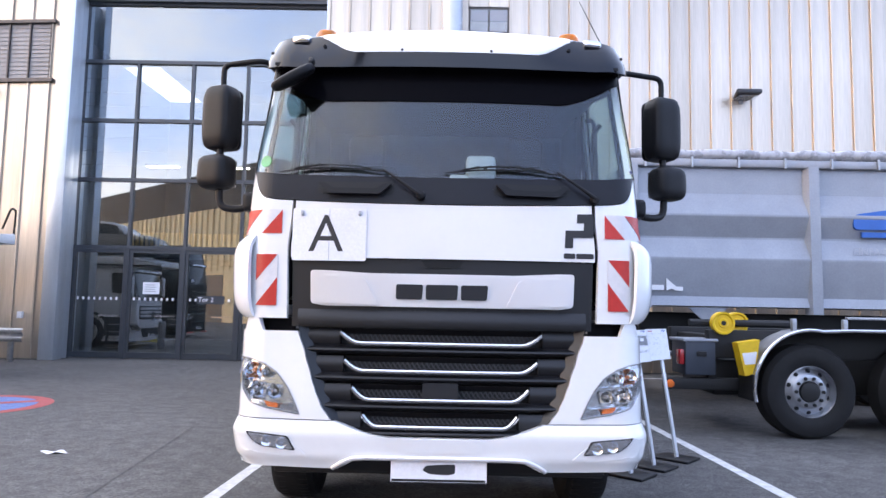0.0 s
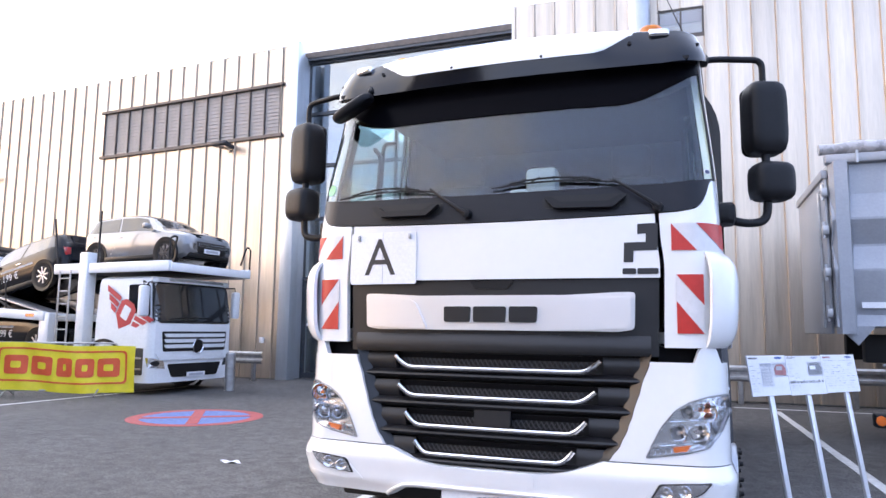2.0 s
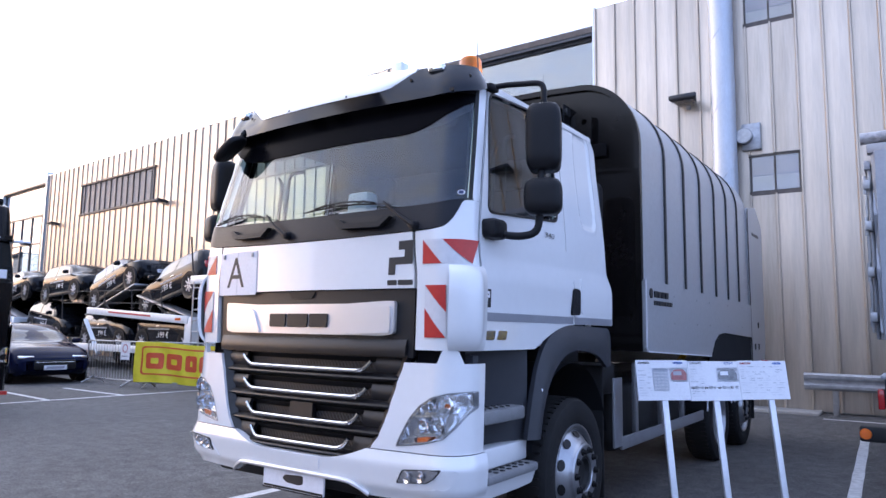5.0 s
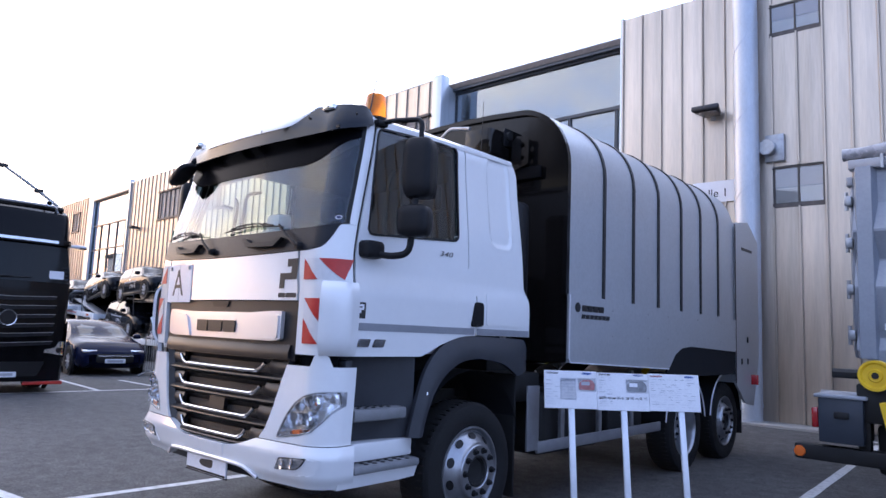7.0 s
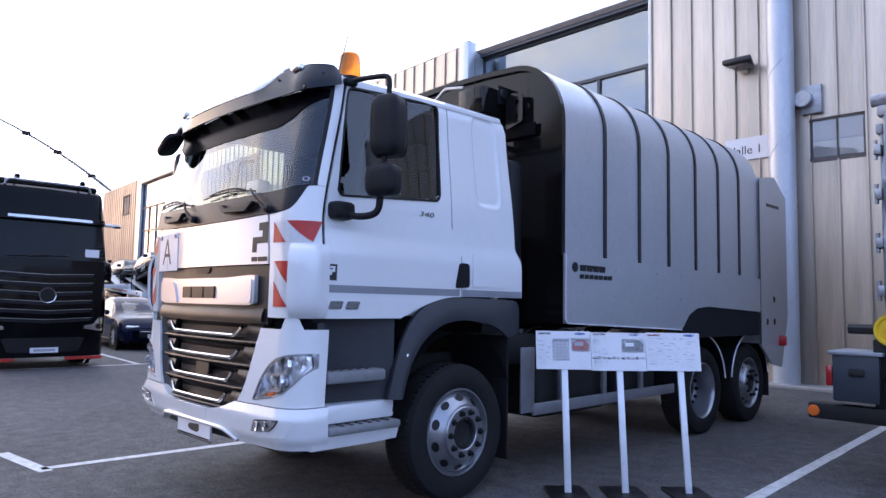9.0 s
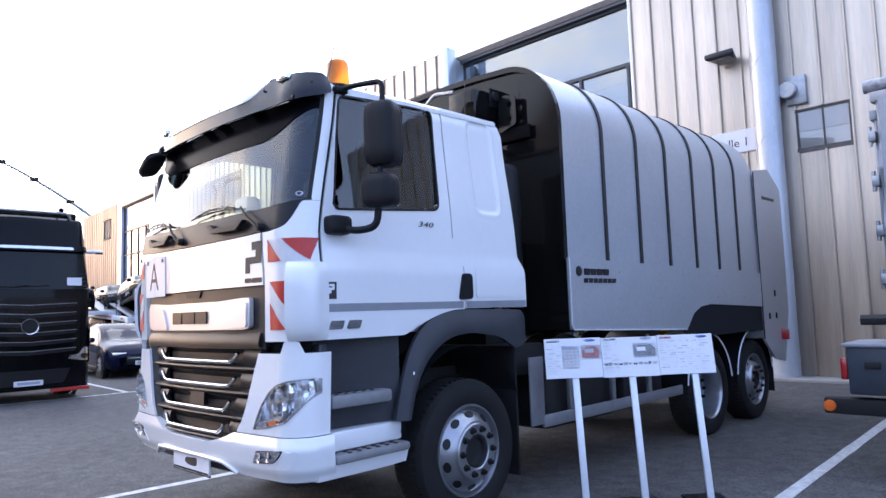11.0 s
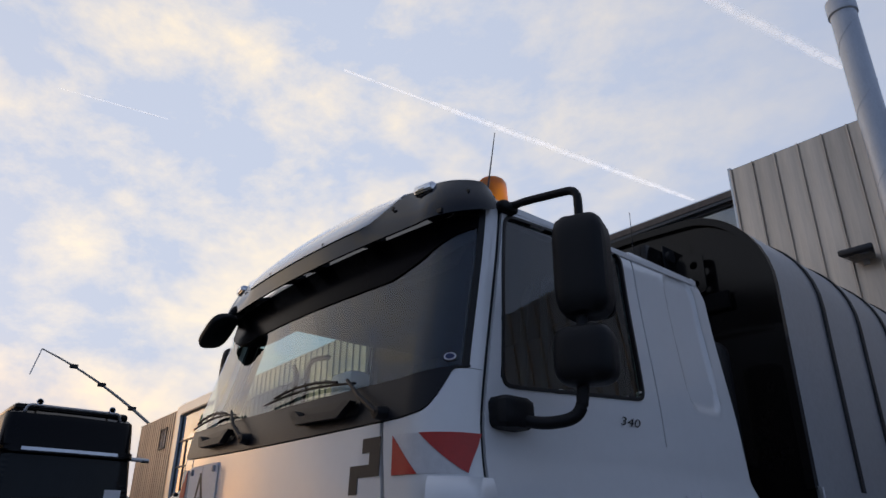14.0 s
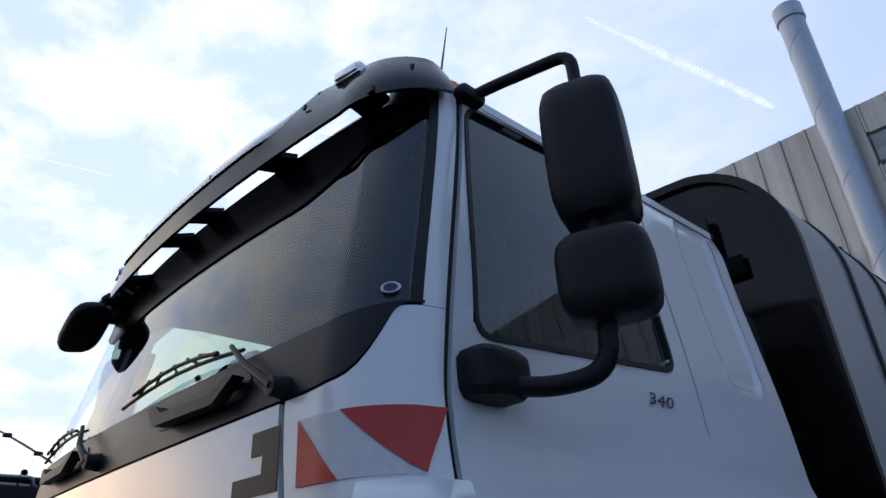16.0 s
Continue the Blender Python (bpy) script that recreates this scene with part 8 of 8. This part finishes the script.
em = part("door_emblem", plate(bmesh.new(), [(-0.20, 0.16), (-0.10, 0.24), (0.10, 0.24), (0.20, 0.16), (0.20, -0.10), (0.0, -0.30), (-0.20, -0.10)], door_face, 0.006), REDP, wc, "plain red shield shape", False)
part("emblem_field", plate(bmesh.new(), round_poly(rect(-0.09, -0.10, 0.09, 0.14), 0.03), lambda a, b_, d: door_face(a, b_, d + 0.003), 0.003), WHITE2, em, "plain white block", False)
for k in range(3):
    for s in (-1, 1):
        part("emblem_wing", plate(bmesh.new(), [(s * x, z) for x, z in ((0.235, 0.205 - 0.115 * k), (0.66 - 0.12 * k, 0.235 - 0.115 * k), (0.60 - 0.12 * k, 0.145 - 0.115 * k), (0.235, 0.125 - 0.115 * k))], door_face, 0.006), REDP, em, "", False)


def carrier_deck(t, y0, y1, z, x=1.22, label="white upper deck", rise=0.0):
    m = Matrix.Translation((0, y0, z)) @ Matrix.Rotation(math.atan2(rise, y1 - y0), 4, "X")
    dk = part("deck", bx((-x, 0.02, -0.05), (x, y1 - y0, 0), 0.01, 2, m), CHASSIS, t, label)
    for s in (-1, 1):
        part("deck_rail", bx((s * x - 0.05, 0, -0.12), (s * x + 0.05, y1 - y0, 0.10), 0.02, 2, m), WHITE2, dk, "white side rail")
    part("deck_nose", bx((-x, -0.04, -0.12), (x, 0.03, 0.06), 0.02, 2, m), WHITE2, dk, "white cross beam")
    return dk


dk = carrier_deck(wc, -0.35, 3.1, 2.66)
for x in (-1.24, 1.24):
    part("hoop", tube(bmesh.new(), bend([(x, -0.32, 2.70), (x, -0.34, 3.25), (x * 0.86, -0.36, 3.28), (x * 0.86, -0.2, 2.85)], 0.08), 0.022, 6), CHASSIS, dk, "black guard hoop")
    part("deck_post", tube(bmesh.new(), [(x, 1.75, 2.7), (x, 1.72, 3.9)], 0.022, 6), CHASSIS, dk)
    part("deck_post", tube(bmesh.new(), [(x, 3.0, 2.7), (x, 3.2, 3.8)], 0.022, 6), CHASSIS, dk)
part("amber_marker", bx((-0.62, -0.37, 2.60), (-0.40, -0.35, 2.66)), AMBER, dk)
for x in (-1.18, 1.18):
    part("lift_column", bx((x - 0.13, 1.98, 0.5), (x + 0.13, 2.24, 3.0), 0.03), WHITE2, wc, "white lift column")
b = bmesh.new()
for s in (-1.34,):
    for x in (-0.17, 0.17):
        tube(b, [(s, 2.62 + x, 0.6), (s, 2.62 + x, 2.6)], 0.02, 6)
    for i in range(7):
        tube(b, [(s, 2.45, 0.75 + 0.28 * i), (s, 2.79, 0.75 + 0.28 * i)], 0.015, 6)
part("ladder", b, STEEL, wc, "steel ladder")

mini = car("hatchback_car", "silver small hatchback with a dark roof loaded on the carrier", CARSILVER, 3.85, 1.42, "hatch", CARBLACK)
minib = car("hatchback_car", "black small hatchback with white side lettering loaded on the carrier", CARBLACK, 3.85, 1.42, "hatch")
for sgn in (1, -1):
    part("price_text", words(bmesh.new(), ".199 €", 0.26, lambda a, b_, d, sgn=sgn: Vector((sgn * a * -1 if sgn < 0 else -a, sgn * (0.866 + d), b_)) if sgn > 0 else Vector((a, -(0.866 + d), b_)), -0.35, 0.46, 0.004), PAPER, minib, "white price lettering", False)
    part("lettering_bar", plate(bmesh.new(), rect(-0.9, 0.70, 0.35, 0.75), lambda a, b_, d, sgn=sgn: Vector((a, sgn * (0.866 + d), b_)), 0.004), GREYINK, minib, "", False)
suv = car("saloon_car", "dark blue saloon parked behind the barriers", CARBLUE, 4.85, 1.46, "saloon")

WT = pose(-9.30, 12.77, 0, 0, 0, car_t)
mini.matrix_basis = WT @ pose(0, 1.32, 2.68, 0, -1, -90) @ Matrix.Diagonal((0.84, 0.92, 0.87, 1))
TT = pose(-13.35, 13.75, 0, 0, 0, 85.7)
tr_ = thing("carrier_trailer", (-13.35, 13.75, 0), "white car carrier trailer loaded with black cars", "trailer", "car carriers", "", 85.7)
carrier_deck(tr_, 0.2, 11.5, 0.72)
carrier_deck(tr_, 0.15, 6.5, 1.62, 1.24, "white raised deck", 0.31)
part("front_column", bx((-1.26, 0.0, 0.5), (-1.0, 0.35, 1.7), 0.03), WHITE2, tr_, "white lift column")
part("front_column", bx((1.0, 0.0, 0.5), (1.26, 0.35, 1.7), 0.03), WHITE2, tr_, "white lift column")
for s in (-1, 1):
    b = tube(bmesh.new(), [(s * 1.2, 5.6, 0.5), (s * 1.2, 6.7, 1.6)], 0.09, 4)
    part("lift_arm", b, WHITE2, tr_, "white slanting lift arm")
    for y in (1.6, 3.4, 5.2, 8.5):
        part("rail_post", tube(bmesh.new(), [(s * 1.24, y, 1.6), (s * 1.24, y + 0.15, 2.55)], 0.02, 6), CHASSIS, tr_)
    part("hand_rail", tube(bmesh.new(), [(s * 1.24, 1.6, 2.5), (s * 1.24, 8.6, 2.6)], 0.016, 6), CHASSIS, tr_)
    part("hand_rail", tube(bmesh.new(), [(s * 1.24, 1.6, 2.1), (s * 1.24, 8.6, 2.2)], 0.016, 6), CHASSIS, tr_)
    for y in (7.6, 8.6):
        mm = Matrix.Translation((s * 1.0, y, 0.42)) @ Matrix.Rotation(s * radians(90), 4, "Y")
        part("wheel", lathe(bmesh.new(), [(0.0, 0.06), (0.2, 0.08), (0.25, 0.12), (0.38, 0.12), (0.42, 0.05), (0.42, -0.1), (0.2, -0.1)], 24, mm), RUBBER, tr_)
for y, z, ry in ((2.05, 2.07, -12), (5.65, 2.32, 16)):
    for s in (-1, 1):
        m = Matrix.Translation((s * 0.74, y, z - 0.03)) @ Matrix.Rotation(radians(-ry), 4, "X")
        part("wheel_ramp", bx((-0.24, -1.75, -0.05), (0.24, 1.75, 0.0), 0.01, 2, m), STEEL, tr_, "galvanised wheel ramp under a tilted car")
        part("ramp_strut", tube(bmesh.new(), [(s * 1.0, y - 0.5, 1.7), (s * 0.98, y + 0.3, z - 0.05)], 0.03, 6), CHASSIS, tr_)
part("rail_lettering", plate(bmesh.new(), rect(2.2, 1.70, 4.9, 1.755), lambda a, b_, d: Vector((-1.295 - d, a, b_ + 0.0488 * (a - 2.2))), 0.004), REDP, tr_, "plain red lettering bar", False)
part("amber_marker", plate(bmesh.new(), rect(0.5, 1.60, 0.8, 1.67), lambda a, b_, d: Vector((-1.295 - d, a, b_)), 0.004), AMBER, tr_, "", False)
tr2 = copy_thing(tr_, TT @ pose(-0.15, 12.6, 0.0))
minib.matrix_basis = TT @ pose(0, 2.05, 2.07, 0, 12, 90)
for y, z, ry, rz in ((5.65, 2.32, -16, -90), (2.2, 0.62, 0, -90), (6.2, 0.62, 0, -90), (9.9, 2.32, -3, -90), (14.4, 2.25, -10, -90), (15.4, 0.8, 0, -90), (11.2, 0.9, 4, -90), (18.8, 2.0, -3, -90), (19.4, 0.74, 0, -90)):
    copy_thing(minib, TT @ pose(0, y, z, 0, ry, rz))
tagged(minib, group="cars on the carrier")
# the far carrier's cars beside the second entrance
for p, q in (((-31.5, 12.6, 2.1), -6), ((-35.5, 13.0, 2.1), -4)):
    copy_thing(minib, pose(*p, 0, q, -8))
ft = copy_thing(tr_, pose(-28.8, 12.7, 0.35, 0, 0, 84))

suv.matrix_basis = pose(-16.6, 9.55, 0, 0, 0, -6)
tagged(suv, category="car")


# ---- barriers and banner ----
def barrier(at, turn, label, w=2.3):
    t = thing("crowd_barrier", at, label, "barrier", "crowd barriers", "", turn)
    b = tube(bmesh.new(), bend([(0, 0, 0.12), (0, 0, 1.05), (w, 0, 1.05), (w, 0, 0.12), (0, 0, 0.12)], 0.08), 0.019, 8)
    part("frame", b, STEEL, t)
    n = int(w / 0.12)
    me_ = None
    for i in range(1, n):
        if me_ is None:
            o = part("bar", tube(bmesh.new(), [(0, 0, 0.13), (0, 0, 1.04)], 0.007, 6), STEEL, t)
            me_ = o.data
        else:
            o = new("bar", me_)
            o.parent = t
        o.location = (w * i / n, 0, 0)
    for x in (0.3, w - 0.3):
        part("foot", tube(bmesh.new(), [(x, -0.30, 0.015), (x, 0, 0.16), (x, 0.30, 0.015)], 0.018, 6), STEEL, t)
    return t


fd = Vector((2.36, 1.30, 0)).normalized()
fa_ = math.degrees(math.atan2(fd.y, fd.x))
p0 = Vector((-11.98, 10.10, 0))
barrier(p0, fa_, "galvanised crowd barrier behind a yellow banner")
barrier(p0 + Vector((-2.35, 0.05, 0)), 1.5, "galvanised crowd barrier with a notice tied on")
bn = thing("banner", p0 + Vector((fd.y, -fd.x, 0)) * 0.04, "creased yellow cloth banner with red blocks on a barrier", "banner", "", "", fa_)


def cloth(a, b_, d):
    return Vector((a, -0.02 - 0.035 * math.sin(a * 4.3 + b_ * 2.0) * (0.4 + 0.6 * (1.05 - b_)) - 0.02 * math.sin(a * 11 + b_ * 5) - d, b_ + 0.02 * math.sin(a * 3.1) - 0.03 * a))


part("cloth", slab(bmesh.new(), lambda u, v, d: cloth(-0.05 + 2.72 * u, 0.13 + 0.93 * v, d), lin(0, 1, 60), lin(0, 1, 24), 0.004), BANNER, bn, "creased yellow cloth")
part("word_frame", plate(bmesh.new(), round_poly(rect(0.12, 0.30, 2.52, 0.96), 0.09), lambda a, b_, d: cloth(a, b_, d + 0.007), 0.003, 0.10, [round_poly(rect(0.16, 0.335, 2.48, 0.925), 0.08)]), ORANGERED, bn, "thin red frame")
for x0, x1 in ((0.24, 0.66), (0.72, 1.12), (1.20, 1.50), (1.56, 1.90), (1.96, 2.38)):
    part("word_block", plate(bmesh.new(), round_poly(rect(x0, 0.44, x1, 0.81), 0.07), lambda a, b_, d: cloth(a, b_, d + 0.007), 0.003, 0.08, [round_poly(rect(x0 + 0.12, 0.56, x1 - 0.12, 0.69), 0.03)]), ORANGERED, bn, "plain red block")
sg = thing("barrier_notice", p0 + Vector((-0.55, 0.02, 0.62)), "white notice with a red ring tied to the barrier", "sign", "", "", 4)
part("sheet", bx((-0.17, -0.035, 0), (0.17, -0.025, 0.42)), PAPER, sg, "", False)
part("red_ring", plate(bmesh.new(), ring_poly(0, 0.27, 0.10), flat_y(-0.036), 0.003, 0, [ring_poly(0, 0.27, 0.08)]), REDP, sg, "", False)
part("print_bar", plate(bmesh.new(), rect(-0.12, 0.07, 0.12, 0.10), flat_y(-0.036), 0.003), GREYINK, sg, "", False)

# ---- distance: crane, low building, contrails ----
cr_ = thing("crane_boom", (-63.4, 23.3, 0), "distant slender crane boom with a hanging rope", "crane")
base, mid_, tip_ = Vector((1.6, 5.0, 7.6)), Vector((-0.8, -2.2, 14.6)), Vector((-2.2, -9.0, 17.3))
pts = [base.lerp(mid_, i / 16).lerp(mid_.lerp(tip_, i / 16), i / 16) for i in range(17)]
part("boom", tube(bmesh.new(), pts, [0.19 - 0.12 * i / 16 for i in range(17)], 6), FARGREY, cr_)
for k in (0.42, 0.62, 0.8):
    q = base.lerp(mid_, k).lerp(mid_.lerp(tip_, k), k)
    part("boom_joint", bx(q - Vector((0.16, 0.34, 0.18)), q + Vector((0.16, 0.34, 0.18)), 0.05), CHASSIS, cr_)
part("rope", tube(bmesh.new(), [tip_, tip_ + Vector((0.2, -0.5, -2.4))], 0.05, 5), STEEL, cr_)
part("mast", bx((1.2, 4.6, 0), (2.0, 5.4, 7.9), 0.1), CHASSIS, cr_)
fb_ = thing("far_hall", (-75, -8, 0), "low grey hall in the distance", "building")
part("wall", bx((-4, -14, 0), (0, 17, 8.4), 0.1), FARGREY, fb_)
part("roof", bx((-4.3, -14.3, 8.4), (0.3, 17.3, 8.8), 0.05), CHASSIS, fb_)
for i in range(6):
    part("window", bx((0.0, -12 + 4.6 * i, 4.0), (0.06, -9 + 4.6 * i, 6.2)), CARGLASS, fb_)


# ---- contrails ----
def trail_mat(width, strength):
    """Vapour whose sunlit brightness is put in as a glow; it thins out towards both edges of the ribbon and in wisps
    along it.
    """
    m = glow_mat("contrail_vapour", (1.0, 0.965, 0.93), strength)
    nt = m.node_tree
    outp = nt.nodes["Material Output"]
    shine = outp.inputs["Surface"].links[0].from_socket
    co = nt.nodes.new("ShaderNodeTexCoord")
    sp_ = nt.nodes.new("ShaderNodeSeparateXYZ")
    nt.links.new(co.outputs["Object"], sp_.inputs[0])
    ab = nt.nodes.new("ShaderNodeMath")
    ab.operation = "ABSOLUTE"
    nt.links.new(sp_.outputs["Y"], ab.inputs[0])
    soft_ = nt.nodes.new("ShaderNodeMapRange")
    soft_.interpolation_type = "SMOOTHSTEP"
    soft_.inputs["From Min"].default_value, soft_.inputs["From Max"].default_value = 0.0, width
    soft_.inputs["To Min"].default_value, soft_.inputs["To Max"].default_value = 0.85, 0.0
    nt.links.new(ab.outputs[0], soft_.inputs["Value"])
    wisp = node(nt, "ShaderNodeTexNoise", Scale=0.02, Detail=6.0, Roughness=0.65)
    nt.links.new(co.outputs["Object"], wisp.inputs["Vector"])
    wr = nt.nodes.new("ShaderNodeMapRange")
    wr.inputs["From Min"].default_value, wr.inputs["From Max"].default_value = 0.28, 0.60
    nt.links.new(wisp.outputs["Fac"], wr.inputs["Value"])
    mulf = nt.nodes.new("ShaderNodeMath")
    mulf.operation = "MULTIPLY"
    nt.links.new(soft_.outputs["Result"], mulf.inputs[0])
    nt.links.new(wr.outputs["Result"], mulf.inputs[1])
    tr = nt.nodes.new("ShaderNodeBsdfTransparent")
    mx = nt.nodes.new("ShaderNodeMixShader")
    nt.links.new(mulf.outputs[0], mx.inputs["Fac"])
    nt.links.new(tr.outputs[0], mx.inputs[1])
    nt.links.new(shine, mx.inputs[2])
    nt.links.new(mx.outputs[0], outp.inputs["Surface"])
    return m


def contrail(p, q, w, strength=1.25):
    p, q = Vector(p), Vector(q)
    L = (q - p).length
    n = 40
    b = bmesh.new()
    wk = [w * (0.25 + 0.75 * math.sin(math.pi * min(1, i / n * 1.2 + 0.02)) ** 0.6) for i in range(n + 1)]
    lo = [b.verts.new((L * i / n, -k, 0)) for i, k in enumerate(wk)]
    hi = [b.verts.new((L * i / n, k, 0)) for i, k in enumerate(wk)]
    for i in range(n):
        b.faces.new((lo[i], lo[i + 1], hi[i + 1], hi[i]))
    t = thing("contrail", p, "pale condensation trail high in the sky", "contrail", "", "structure", math.degrees(math.atan2(q.y - p.y, q.x - p.x)))
    o = part("vapour", b, trail_mat(w, strength), t, "", False)
    o.visible_shadow = False


contrail((-1388.0, 2767.0, 1500.0), (-1674.0, 993.0, 1500.0), 24)
contrail((-2378.0, 649.0, 1500.0), (-2446.0, 272.0, 1500.0), 7, 1.1)
contrail((-530.0, 2260.0, 1500.0), (-720.0, 1380.0, 1500.0), 26, 0.9)


# ---- standing-seam cladding, piece by piece ----
def tray_mesh(width, h):
    """One cladding tray, its seam on the left edge; x along the wall, -y out of it."""
    b = bmesh.new()
    xs = [(0.0, 0.0), (0.0, 0.050), (0.004, 0.055), (0.030, 0.055), (0.034, 0.050), (0.036, 0.006), (0.06, 0.008), (width * 0.5, 0.013), (width - 0.02, 0.008), (width, 0.0)]
    n = max(1, int(h / 1.6))
    rows = [[b.verts.new((x, -o, h * k / n)) for x, o in xs] for k in range(n + 1)]
    for r0, r1 in zip(rows, rows[1:]):
        for i in range(len(xs) - 1):
            b.faces.new((r0[i], r0[i + 1], r1[i + 1], r1[i]))
    me = bpy.data.meshes.new("cladding_panel")
    b.to_mesh(me)
    b.free()
    me.materials.append(ALUWALL)
    return me


TRAYS = {}


def tray(parent, m, width, h):
    key = (round(width, 3), round(h, 2))
    if key not in TRAYS:
        TRAYS[key] = tray_mesh(*key)
    o = new("cladding_panel", TRAYS[key])
    o.parent = parent
    o.matrix_parent_inverse = parent.matrix_world.inverted()
    o.matrix_basis = m
    return o


bpy.context.view_layer.update()
east, west, farw = (bpy.data.objects[n] for n in ("wall_east", "wall_west", "wall_far_west"))
P = 0.478
x = PX1 + 0.02
while x < RX1 - P:
    cuts = [(0.03, RH - 0.05)]
    if 0.0 < x + P / 2 < 1.45 and x + P > 0.55 and x < 1.33:
        cuts = [(0.03, 4.31), (5.15, 7.94), (8.62, RH - 0.05)]
    for z0, z1 in cuts:
        tray(east, Matrix.Translation((x, RY - 0.004, z0)), P, z1 - z0)
    x += P
turn_w = math.degrees(math.atan2(-WDIR.y, -WDIR.x))
W = 7.07 / 13
a = 0.31 - W
while a < 25.85 - W:
    mid = a + W / 2
    cuts = [(0.03, LH)]
    if 0.31 < mid < 7.38 or 14.2 < mid < 21.3:
        cuts = [(0.03, 6.79), (8.34, LH)]
    for z0, z1 in cuts:
        tray(west, Matrix.Translation(on_left(a + W, z0, 0.004)) @ Matrix.Rotation(radians(turn_w), 4, "Z"), W, z1 - z0)
    a += W
a = 33.02
while a < 41.9 - P:
    tray(farw, Matrix.Translation(on_left(a + P, 0.03, 0.004)) @ Matrix.Rotation(radians(turn_w), 4, "Z"), P, LH - 0.03)
    a += P
